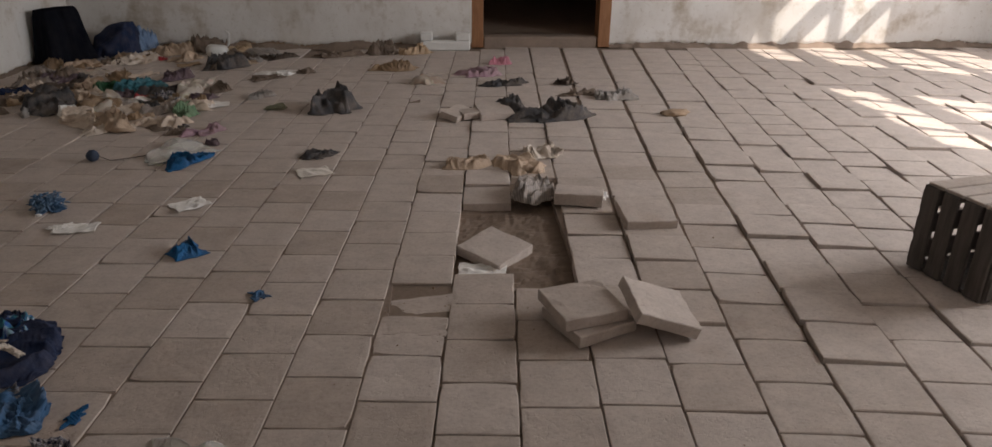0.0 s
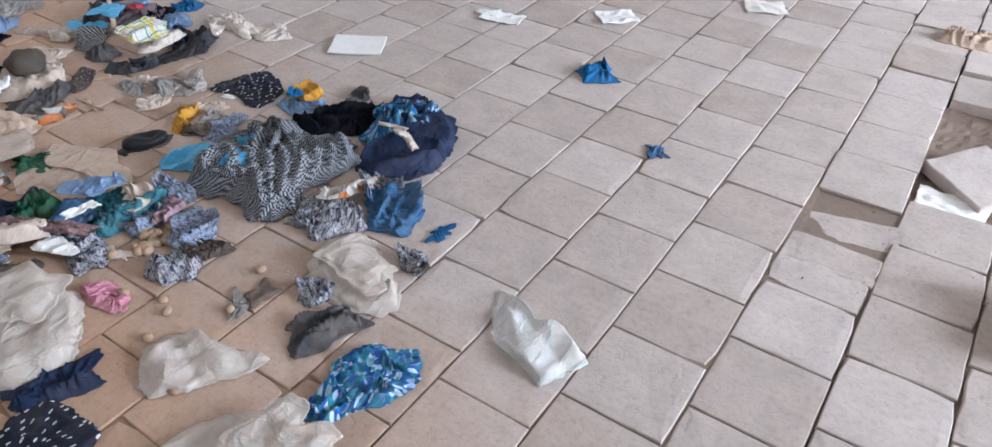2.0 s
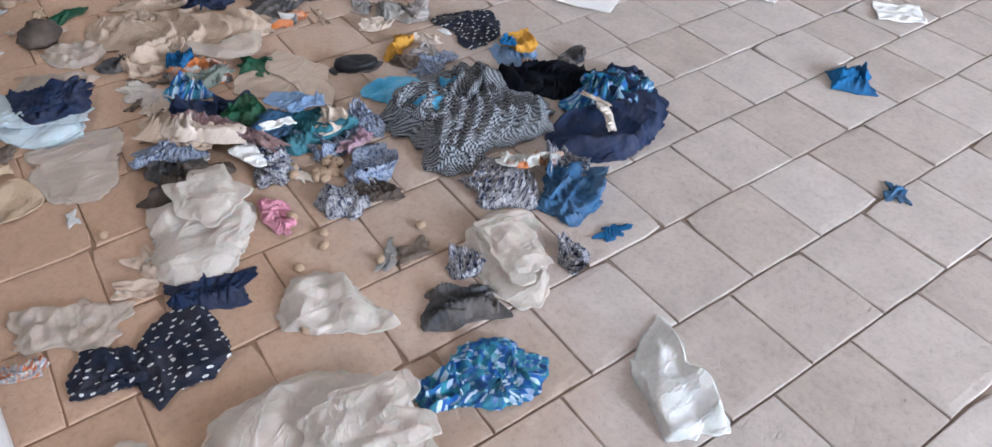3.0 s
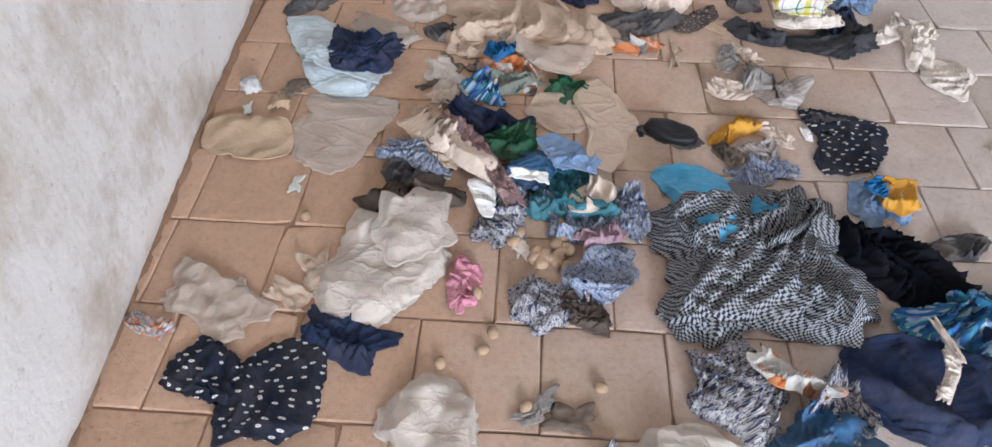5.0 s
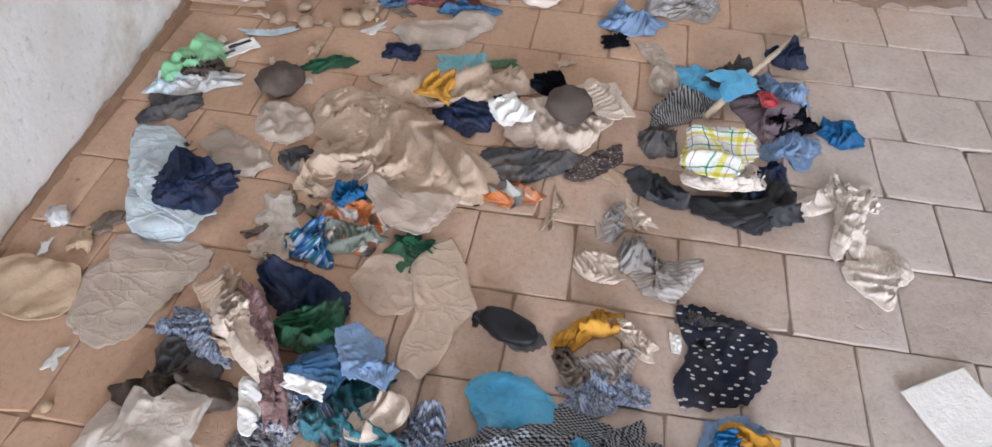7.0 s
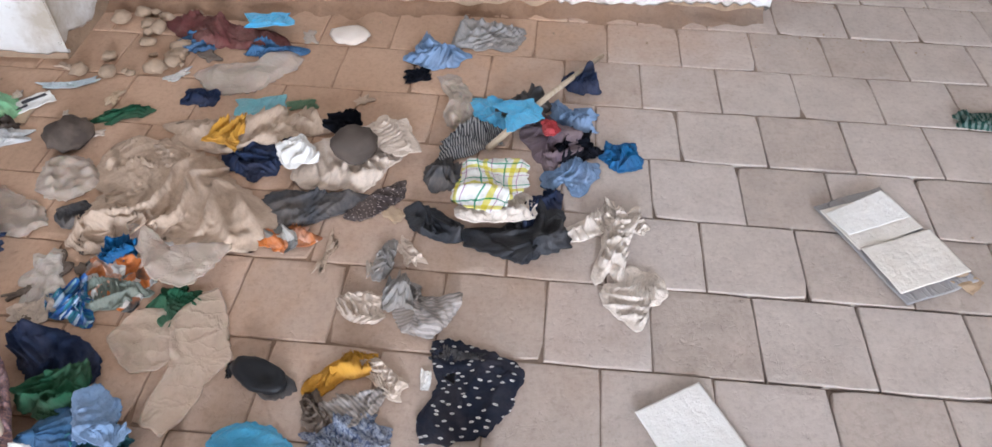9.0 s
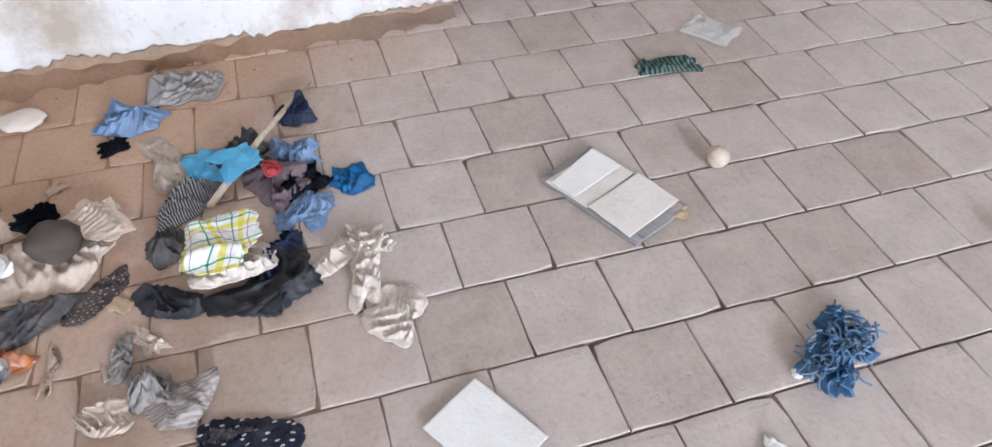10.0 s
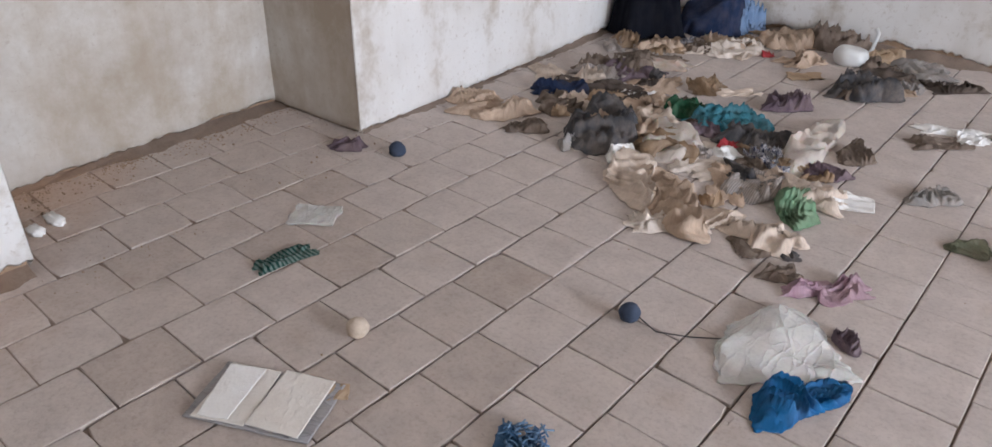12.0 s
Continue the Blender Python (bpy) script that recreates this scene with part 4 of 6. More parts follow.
cloth("shoulder_pad", "cream foam shoulder pad with a metal stud", "pad", -2.54, 3.94, 0.13, 0.08, 130, 0.03, CREAM, 130, z=0.035, shape='blob', folds=1, crumple=0.3, ragged=0.04)
cloth("pocket", "pale blue denim pocket scrap on teal cloth", "rag", -2.664, 3.879, 0.11, 0.11, 0, 0.02, PALE_BLUE, 131, z=0.06, folds=2, cut=(0.063, 0.062, 0.068, 0.064, 0.053, 0.05, 0.052, 0.05, 0.046, 0.047, 0.054, 0.068, 0.069, 0.077, 0.054, 0.044, 0.04, 0.041, 0.046, 0.059))
cloth("pocket", "pale blue folded denim flap", "rag", -2.62, 3.92, 0.08, 0.05, 68, 0.018, PALE_BLUE, 132, z=0.065, folds=2, ragged=0.05)
cloth("jumper", "teal knitted jumper crumpled in a heap", "clothing", -2.584, 3.870, 0.18, 0.18, 0, 0.07, TEAL_CLOTH, 133, folds=6, n=36, cut=(0.096, 0.1, 0.103, 0.096, 0.092, 0.08, 0.077, 0.083, 0.089, 0.095, 0.115, 0.115, 0.093, 0.085, 0.075, 0.073, 0.079, 0.097, 0.107, 0.099))
cloth("rag", "medium blue cloth folded in the heap", "rag", -2.63, 3.80, 0.10, 0.13, 73, 0.05, DENIM, 134, z=0.03, folds=4)
cloth("paper_scrap", "white paper scrap stuck in blue cloth", "paper", -2.57, 3.80, 0.08, 0.03, 73, 0.01, PAPER, 135, z=0.07, flat=True)
cloth("trousers", "navy trousers crumpled in the heap", "clothing", -2.820, 3.712, 0.16, 0.16, 0, 0.085, NAVY, 136, folds=6, n=36, cut=(0.075, 0.074, 0.081, 0.101, 0.108, 0.095, 0.079, 0.069, 0.062, 0.061, 0.067, 0.079, 0.094, 0.107, 0.099, 0.085, 0.075, 0.073, 0.072, 0.075))
cloth("rag", "blue flower-printed rag behind navy trousers", "rag", -2.96, 3.68, 0.16, 0.09, 59, 0.06, FLORAL, 137, shape='blob')
cloth("rag", "dark green cloth among navy clothes", "rag", -2.72, 3.75, 0.12, 0.13, 68, 0.06, DEEP_GREEN, 138, z=0.03, shape='blob')
cloth("rag", "navy printed cloth strip in the heap", "rag", -2.53, 3.75, 0.20, 0.11, 168, 0.05, NAVY_SPECK, 139, folds=5)
cloth("sash", "rose patterned sash curving through the heap", "rag", -2.65, 3.69, 0.34, 0.04, 30, 0.03, ROSE_BAND, 140, z=0.055, bend=-0.9, folds=2)
cloth("rag", "blue and white printed rag", "rag", -2.69, 3.53, 0.16, 0.08, 67, 0.045, BLUE_SPECK, 141, z=0.02, ragged=0.3)
cloth("boot", "limp grey-brown leather boot leg", "clothing", -2.555, 3.540, 0.14, 0.14, 0, 0.07, DARK_BROWN, 142, folds=3, n=36, cut=(0.041, 0.042, 0.049, 0.064, 0.084, 0.117, 0.11, 0.072, 0.055, 0.048, 0.047, 0.051, 0.054, 0.058, 0.069, 0.144, 0.107, 0.072, 0.051, 0.043))
cloth("rag", "black cloth behind a limp boot", "rag", -2.64, 3.54, 0.16, 0.12, 98, 0.05, CHARCOAL, 143, shape='blob')
cloth("shirt", "cream shirt sleeve twisted through the heap", "clothing", -2.697, 3.619, 0.13, 0.13, 0, 0.06, CREAM, 144, z=0.045, folds=3, bend=0.4, n=36, cut=(0.05, 0.085, 0.144, 0.102, 0.055, 0.041, 0.035, 0.034, 0.036, 0.042, 0.056, 0.095, 0.127, 0.1, 0.07, 0.058, 0.05, 0.038, 0.033, 0.038))
cloth("rag", "beige cloth folded beside a cream sleeve", "rag", -2.75, 3.57, 0.22, 0.09, 40, 0.05, BEIGE, 145, z=0.03)
cloth("sock", "clean white sock hanging from the heap", "rag", -2.549, 3.696, 0.08, 0.08, 0, 0.025, PAPER, 146, z=0.03, folds=2, cut=(0.065, 0.072, 0.044, 0.034, 0.03, 0.029, 0.032, 0.039, 0.041, 0.049, 0.056, 0.055, 0.059, 0.044, 0.032, 0.027, 0.026, 0.027, 0.032, 0.043))
cloth("rag", "small cream rag at the edge of the heap", "rag", -2.94, 3.60, 0.11, 0.07, 102, 0.03, CREAM, 147, shape='blob')
cloth("plastic_sheet", "translucent dusty plastic sheet by the wall", "plastic bag", -2.809, 3.332, 0.27, 0.27, 0, 0.03, GREY_POLY, 148, folds=3, n=36, cut=(0.169, 0.156, 0.113, 0.1, 0.099, 0.109, 0.136, 0.169, 0.159, 0.139, 0.135, 0.145, 0.17, 0.107, 0.116, 0.129, 0.122, 0.127, 0.148, 0.164))
cloth("cardboard", "torn flat tan cardboard against the wall", "cardboard", -2.769, 3.111, 0.20, 0.20, 0, 0.012, CARD, 149, flat=True, folds=2, cut=(0.079, 0.091, 0.101, 0.12, 0.126, 0.111, 0.109, 0.106, 0.085, 0.077, 0.077, 0.086, 0.109, 0.119, 0.123, 0.113, 0.116, 0.1, 0.083, 0.077))
cloth("plastic_sheet", "dusty translucent plastic scrap by the wall", "plastic bag", -2.27, 3.16, 0.20, 0.13, 70, 0.03, GREY_POLY, 150, ragged=0.3)
wrapper = cloth("sweet_wrapper", "crumpled orange and clear sweet wrapper", "wrapper", -2.200, 3.043, 0.10, 0.035, 60, 0.02, WRAP_ORANGE, 901, bend=0.3)
cloth("sweet_wrapper", "small grey sweet wrapper by the wall", "wrapper", -2.12, 3.16, 0.07, 0.03, 100, 0.015, GREY_POLY, 902)
cloth("plastic_sheet", "dusty beige plastic lump by the wall", "plastic bag", -1.83, 3.12, 0.22, 0.17, 60, 0.04, GREY_POLY, 903, shape="blob")
cloth("plastic_scrap", "torn brown clear wrapper flat on tile", "wrapper", -2.28, 3.30, 0.09, 0.05, 60, 0.01, FILM, 904, flat=True)
rod("bracelet", None, [(-1.86, 3.18, 0.006), (-1.82, 3.2, 0.006), (-1.8, 3.25, 0.006), (-1.83, 3.29, 0.006)], 0.006, CREAM, "bent cream plastic ring lying by a blouse")["category"] = "ring"
thing_151 = thing("plastic_bag", "pale blue bubbled plastic bag spread by the wall", "plastic bag", pose(-3.14, 3.23, 0.003, 0, 0, 30))
piece("body", thing_151, 0.018, 0.008, 0.25, 0.25, -30, 0.045, PALE_POLY, 151, folds=6, n=40, cut=(0.163, 0.208, 0.222, 0.194, 0.077, 0.057, 0.056, 0.061, 0.076, 0.113, 0.156, 0.217, 0.237, 0.147, 0.099, 0.077, 0.069, 0.068, 0.08, 0.113))
piece("flap", thing_151, 0.094, 0.025, 0.259, 0.084, 35, 0.025, PALE_POLY, 651, z=0.022, label="", folds=4.0)
cloth("rag", "navy rags bundled on a pale plastic bag", "rag", -3.104, 3.347, 0.20, 0.20, 0, 0.06, NAVY, 152, z=0.03, folds=6, n=36, cut=(0.088, 0.096, 0.119, 0.115, 0.11, 0.116, 0.09, 0.077, 0.073, 0.076, 0.085, 0.107, 0.146, 0.11, 0.096, 0.093, 0.088, 0.09, 0.1, 0.089))
cloth("sock", "navy striped sock on pale plastic", "rag", -3.09, 3.37, 0.20, 0.05, 104, 0.03, NAVY, 153, z=0.05)
lump("foil_ball", "crumpled silver foil by the wall", "foil", -2.97, 3.07, 0.06, 0.05, 0.035, 30, FOIL, 3, rough=0.6, freq=4)
cloth("plastic_sheet", "brown dusty plastic film stuck to tiles", "plastic film", -2.880, 3.880, 0.16, 0.16, 0, 0.006, FILM, 154, flat=True, folds=3, cut=(0.088, 0.087, 0.094, 0.092, 0.07, 0.062, 0.06, 0.065, 0.079, 0.092, 0.085, 0.086, 0.085, 0.077, 0.077, 0.085, 0.073, 0.067, 0.068, 0.076))
cloth("plastic_sheet", "shiny dusty plastic film lying over tiles", "plastic film", -2.837, 4.000, 0.20, 0.20, 0, 0.008, FILM, 155, z=0.006, flat=True, folds=3, cut=(0.191, 0.126, 0.08, 0.074, 0.078, 0.087, 0.081, 0.084, 0.097, 0.129, 0.191, 0.155, 0.125, 0.073, 0.056, 0.049, 0.047, 0.052, 0.076, 0.174))
cloth("leaf_rag", "small bright green knotted rag", "rag", -2.99, 3.92, 0.11, 0.10, 56, 0.03, DEEP_GREEN, 156, ragged=0.4, folds=5)
cloth("dress", "white dress scrap with orange and black flowers", "rag", -3.044, 3.754, 0.17, 0.17, 0, 0.045, ORANGE_FLORAL, 157, folds=5, n=36, cut=(0.073, 0.088, 0.114, 0.095, 0.089, 0.092, 0.089, 0.08, 0.079, 0.087, 0.079, 0.08, 0.089, 0.112, 0.095, 0.09, 0.095, 0.083, 0.071, 0.068))
cloth("rag", "sage green cloth under flower-printed scrap", "rag", -3.00, 3.74, 0.17, 0.10, 95, 0.045, GREEN_GREY, 158, shape='blob')
cloth("rag", "wadded royal blue net ball", "rag", -3.12, 3.73, 0.08, 0.08, 90, 0.06, MID_BLUE, 159, z=0.01, shape='blob', crumple=1.7)
cloth("plastic_sheet", "grey translucent plastic sheet beside beige cloth", "plastic bag", -3.105, 3.869, 0.16, 0.16, 0, 0.035, GREY_POLY, 160, z=0.03, folds=3, n=36, cut=(0.08, 0.093, 0.114, 0.109, 0.116, 0.123, 0.141, 0.052, 0.031, 0.023, 0.02, 0.02, 0.021, 0.179, 0.118, 0.076, 0.064, 0.06, 0.063, 0.073))
dress = thing("dress", "large beige cotton dress crumpled in long folds", "clothing", pose(-3.35, 3.84, 0.004, 0, 0, 68))
piece("skirt", dress, -0.045, -0.037, 0.43, 0.43, -68, 0.085, BEIGE, 881, n=60, folds=9.0, fold_turn=4, crumple=0.55, cut=(0.16, 0.175, 0.229, 0.309, 0.323, 0.213, 0.167, 0.153, 0.155, 0.173, 0.186, 0.224, 0.279, 0.296, 0.25, 0.196, 0.218, 0.224, 0.188, 0.166))
piece("bodice", dress, -0.19, 0.03, 0.21, 0.17, 40, 0.08, BEIGE, 882, shape="blob", n=34)
piece("sleeve", dress, -0.09, -0.14, 0.23, 0.10, -30, 0.06, BEIGE, 883, folds=4.0)
cloth("rag", "beige cloth end beside a blue rag", "rag", -3.19, 3.65, 0.15, 0.13, 106, 0.05, BEIGE, 161, shape='blob')
cloth("plastic_bag", "dull white plastic bag among beige clothes", "plastic bag", -3.391, 3.485, 0.17, 0.17, 0, 0.06, GREY_POLY, 162, n=34, cut=(0.083, 0.093, 0.094, 0.093, 0.102, 0.095, 0.077, 0.071, 0.072, 0.081, 0.085, 0.091, 0.109, 0.099, 0.085, 0.082, 0.085, 0.081, 0.085, 0.082))
cloth("plastic_bag", "translucent brown plastic bag on the tiles", "plastic bag", -3.253, 3.397, 0.17, 0.17, 0, 0.05, GREY_POLY, 163, n=34, cut=(0.072, 0.081, 0.099, 0.106, 0.121, 0.091, 0.078, 0.065, 0.057, 0.057, 0.062, 0.076, 0.114, 0.112, 0.119, 0.083, 0.068, 0.063, 0.064, 0.071))
cloth("rag", "dark cloth scrap under plastic bags", "rag", -3.25, 3.57, 0.12, 0.09, 75, 0.04, CHARCOAL, 164, shape='blob')
cloth("plastic_scrap", "crumpled whitish plastic scrap", "plastic bag", -3.05, 3.58, 0.16, 0.09, 21, 0.025, WHITE_POLY, 165, ragged=0.2)
lump("hat", "crushed dark brown felt hat", "hat", -3.54, 3.43, 0.12, 0.13, 0.085, 40, DARK_BROWN, 9, rough=0.25)
cloth("plastic_bag", "mint green plastic bag against the wall", "plastic bag", -3.62, 3.14, 0.25, 0.14, 152, 0.09, GREEN_POLY, 166, shape='blob', folds=7, crumple=1.5, n=36)
cloth("plastic_bag", "whitish green plastic bag end", "plastic bag", -3.52, 3.11, 0.15, 0.10, 152, 0.06, PALE_POLY, 167, shape='blob')
cloth("rag", "black cloth flap against the wall", "rag", -3.41, 3.16, 0.14, 0.13, 104, 0.03, CHARCOAL, 168, folds=2)
cloth("food_wrapper", "crumpled silver printed wrapper", "wrapper", -3.52, 3.20, 0.20, 0.07, 120, 0.03, FOIL, 169, folds=6)
cloth("rag", "dark brown rag under mint bag", "rag", -3.57, 3.18, 0.14, 0.09, 120, 0.05, DARK_BROWN, 170, shape='blob')
leaflet = thing("leaflet", "folded white printed leaflet", "paper", pose(-3.70, 3.23, 0.004, 0, 0, 133))
page = piece("page", leaflet, 0, 0, 0.14, 0.06, 0, 0.008, PAPER, 891, flat=True, ragged=0.03)
piece("print", page, 0.02, 0.008, 0.07, 0.012, 0, 0.002, INK, 892, z=0.0085, flat=True, ragged=0.02, label="dark bar of print")
piece("print", page, -0.03, -0.015, 0.05, 0.008, 0, 0.002, INK, 893, z=0.0085, flat=True, ragged=0.02, label="dark bar of print")
cloth("strap", "pale grey strap loop on the tiles", "strap", -3.81, 3.30, 0.16, 0.03, 104, 0.02, PALE_POLY, 171, bend=1.2)
cloth("rag", "dark green herb-like rag scrap", "rag", -3.67, 3.53, 0.11, 0.06, 111, 0.02, DEEP_GREEN, 172, ragged=0.5)
cloth("plastic_bag", "long dull white plastic sheet lying across tiles", "plastic bag", -3.894, 3.838, 0.23, 0.23, 0, 0.05, GREY_POLY, 173, folds=4, n=40, cut=(0.107, 0.109, 0.1, 0.093, 0.097, 0.113, 0.156, 0.18, 0.173, 0.069, 0.062, 0.062, 0.068, 0.085, 0.126, 0.167, 0.158, 0.144, 0.142, 0.116))
cloth("rag", "small navy rag under plastic", "rag", -3.76, 3.73, 0.11, 0.08, 86, 0.03, NAVY, 174)
cloth("packet", "crushed teal plastic packet", "packet", -3.72, 3.92, 0.14, 0.10, 102, 0.035, TEAL_POLY, 175, folds=3, ragged=0.08)
cloth("rag", "small yellow-green rag on tiles", "rag", -3.74, 4.04, 0.08, 0.04, 102, 0.02, GREEN, 176)
cloth("trousers", "beige trousers folded over dark clothes", "clothing", -3.59, 3.93, 0.38, 0.15, 91, 0.06, BEIGE, 177, folds=4, ragged=0.2, n=36)
cloth("trousers", "charcoal trousers crumpled beside beige dress", "clothing", -3.311, 4.153, 0.17, 0.17, 0, 0.06, CHARCOAL, 178, folds=5, n=36, cut=(0.07, 0.064, 0.064, 0.071, 0.088, 0.125, 0.153, 0.067, 0.05, 0.045, 0.045, 0.05, 0.062, 0.093, 0.125, 0.125, 0.103, 0.096, 0.098, 0.08))
cloth("trousers", "navy cloth bundled under beige trousers", "clothing", -3.48, 3.97, 0.16, 0.15, 67, 0.06, NAVY, 179, shape='blob', folds=5)
cloth("knit", "mustard knitted glove among dark clothes", "rag", -3.54, 3.88, 0.10, 0.08, 72, 0.045, MUSTARD, 180, z=0.04, ragged=0.2)
cloth("tie", "dark dotted tie lying on the tiles", "rag", -3.335, 4.328, 0.12, 0.12, 0, 0.025, DOTTED, 181, folds=3, cut=(0.052, 0.041, 0.037, 0.037, 0.041, 0.051, 0.074, 0.087, 0.103, 0.066, 0.053, 0.041, 0.036, 0.035, 0.037, 0.045, 0.066, 0.099, 0.091, 0.064))
cloth("rag", "white rag with orange flowers", "rag", -3.20, 4.12, 0.12, 0.08, 124, 0.03, ORANGE_FLORAL, 182, ragged=0.25)
thing_183 = thing("petticoat", "dirty cream petticoat with gathered hem", "clothing", pose(-3.53, 4.26, 0.003, 0, 0, 128))
piece("body", thing_183, -0.033, 0.004, 0.29, 0.29, -128, 0.06, CREAM, 183, folds=8, n=40, crumple=1.3, cut=(0.141, 0.151, 0.128, 0.12, 0.126, 0.137, 0.156, 0.19, 0.182, 0.171, 0.127, 0.109, 0.106, 0.116, 0.138, 0.158, 0.177, 0.174, 0.167, 0.146))
piece("hem", thing_183, 0.091, -0.022, 0.167, 0.110, 70, 0.033, CREAM, 683, z=0.030, label="gathered hem", folds=4.0)
cloth("rag", "bright white rag on dark trousers", "rag", -3.49, 4.09, 0.11, 0.14, 126, 0.04, PAPER, 184, z=0.03, shape='blob')
lump("hat", "limp grey-brown knitted hat lying on a petticoat", "hat", -3.500, 4.245, 0.125, 0.13, 0.09, 30, BROWN_KNIT, 185, z=0.03, rough=0.3, freq=1.8)
cloth("rag", "black rag behind grey sock", "rag", -3.65, 4.19, 0.13, 0.09, 10, 0.05, BLACK_WOOL, 186, shape='blob')
leather_jacket = thing("leatherette_jacket", "black leatherette jacket strewn on tiles", "clothing", pose(-3.24, 4.61, 0.004, 0, 0, 87))
piece("sleeve", leather_jacket, -0.129, 0.013, 0.13, 0.13, -87, 0.055, LEATHER, 895, n=34, folds=3.0, cut=(0.05, 0.061, 0.075, 0.096, 0.083, 0.08, 0.056, 0.046, 0.043, 0.044, 0.05, 0.061, 0.073, 0.104, 0.082, 0.068, 0.061, 0.049, 0.044, 0.045))
piece("body", leather_jacket, 0.097, 0.001, 0.20, 0.20, -87, 0.065, LEATHER, 896, n=38, folds=5.0, cut=(0.1, 0.088, 0.089, 0.1, 0.129, 0.119, 0.12, 0.135, 0.139, 0.116, 0.074, 0.059, 0.053, 0.053, 0.058, 0.169, 0.149, 0.11, 0.096, 0.093))
piece("lapel", leather_jacket, 0.15, 0.09, 0.18, 0.06, 65, 0.06, NAVY, 897, shape="blob")
cloth("sock", "charcoal sock with beige top", "rag", -3.44, 4.49, 0.11, 0.12, 77, 0.05, CHARCOAL, 187, shape='blob')
cloth("vest", "greyish white vest on a leatherette jacket", "clothing", -3.297, 4.640, 0.15, 0.15, 0, 0.05, DIRTY_WHITE, 188, z=0.035, folds=5, n=34, cut=(0.052, 0.054, 0.06, 0.075, 0.102, 0.097, 0.102, 0.09, 0.064, 0.053, 0.05, 0.052, 0.059, 0.08, 0.09, 0.102, 0.107, 0.085, 0.063, 0.054))
cloth("towel", "white towel with green and yellow plaid check", "clothing", -3.348, 4.624, 0.19, 0.19, 0, 0.03, PLAID, 189, z=0.075, folds=2, n=34, cut=(0.108, 0.094, 0.082, 0.08, 0.086, 0.099, 0.101, 0.114, 0.108, 0.093, 0.089, 0.094, 0.111, 0.094, 0.084, 0.083, 0.091, 0.113, 0.109, 0.103))
cloth("rag", "cyan blue cloth in a small pile", "rag", -3.72, 4.61, 0.16, 0.17, 116, 0.07, CYAN_POLY, 190, shape='blob', folds=6)
cloth("rag", "black and white striped sock", "rag", -3.59, 4.56, 0.18, 0.09, 116, 0.05, DARK_STRIPE, 191, folds=3)
cloth("rag", "glossy light blue scrap on the pile", "rag", -3.66, 4.70, 0.12, 0.11, 113, 0.03, CYAN_POLY, 192, z=0.06, folds=2)
cloth("rag", "dark plum cloth draped through the pile", "rag", -3.62, 4.76, 0.28, 0.12, 13, 0.07, PLUM, 193, shape='blob', folds=4)
cloth("rag", "red scrap on plum cloth", "rag", -3.60, 4.78, 0.07, 0.05, 13, 0.025, RED, 194, z=0.06, shape='blob')
cloth("rag", "charcoal cloth on top of the pile", "rag", -3.75, 4.70, 0.17, 0.12, 112, 0.08, CHARCOAL, 195, shape='blob', folds=5)
cloth("rag", "faded denim strip with frayed ends", "rag", -3.70, 4.86, 0.13, 0.10, 90, 0.05, PALE_BLUE, 196, folds=6, ragged=0.3)
cloth("rag", "black lace knotted in the pile", "rag", -3.57, 4.84, 0.12, 0.12, 84, 0.06, BLACK_WOOL, 197, shape='blob', ragged=0.4, crumple=1.6)
cloth("rag", "frayed pale denim scrap beside pile", "rag", -3.47, 4.84, 0.14, 0.10, 138, 0.03, PALE_BLUE, 198, ragged=0.3)
cloth("rag", "navy rag at the end of a stick", "rag", -3.89, 4.89, 0.11, 0.12, 88, 0.05, NAVY, 199, shape='blob')
cloth("plastic_bag", "wadded yellowish clear plastic bag", "plastic bag", -3.70, 4.52, 0.10, 0.13, 97, 0.07, GREY_POLY, 200, shape='blob')
rod("stick", None, [(-3.51, 4.61, 0.05), (-3.77, 4.78, 0.045), (-4.04, 4.96, 0.012)], [0.010, 0.009, 0.007], STICK_WOOD, "pale peeled wooden stick leaning across rags")["category"] = "stick"
cloth("rag", "bright blue folded rag on bare tile", "rag", -3.54, 4.98, 0.11, 0.11, 99, 0.035, MID_BLUE, 201, folds=3, ragged=0.15)
white_rag = thing("underskirt", "dirty white gathered cotton underskirt, twisted", "clothing", pose(-3.24, 4.94, 0.004, 0, 0, 0))
piece("loop", white_rag, -0.04, -0.05, 0.17, 0.06, 130, 0.04, DIRTY_WHITE, 911, bend=0.9, folds=3.0)
piece("waist", white_rag, 0.02, 0.0, 0.24, 0.08, -12, 0.045, DIRTY_WHITE, 912, folds=4.0)
piece("hem", white_rag, 0.19, 0.03, 0.17, 0.14, -20, 0.05, DIRTY_WHITE, 913, shape="blob", folds=12.0, n=38)
piece("tie", white_rag, -0.04, 0.04, 0.10, 0.05, 70, 0.035, DIRTY_WHITE, 914, shape="blob")
cloth("rag", "dusty grey pointed cloth", "rag", -3.134, 4.374, 0.08, 0.08, 0, 0.03, GREY_CLOTH, 202, cut=(0.07, 0.045, 0.03, 0.025, 0.023, 0.023, 0.024, 0.029, 0.039, 0.073, 0.06, 0.038, 0.03, 0.026, 0.023, 0.023, 0.026, 0.032, 0.048, 0.069))
cloth("rag", "dusty cream cloth corner", "rag", -2.986, 4.346, 0.09, 0.09, 0, 0.035, CREAM, 203, folds=3, cut=(0.04, 0.043, 0.052, 0.055, 0.046, 0.043, 0.045, 0.05, 0.047, 0.048, 0.054, 0.044, 0.04, 0.041, 0.046, 0.059, 0.052, 0.047, 0.047, 0.041))
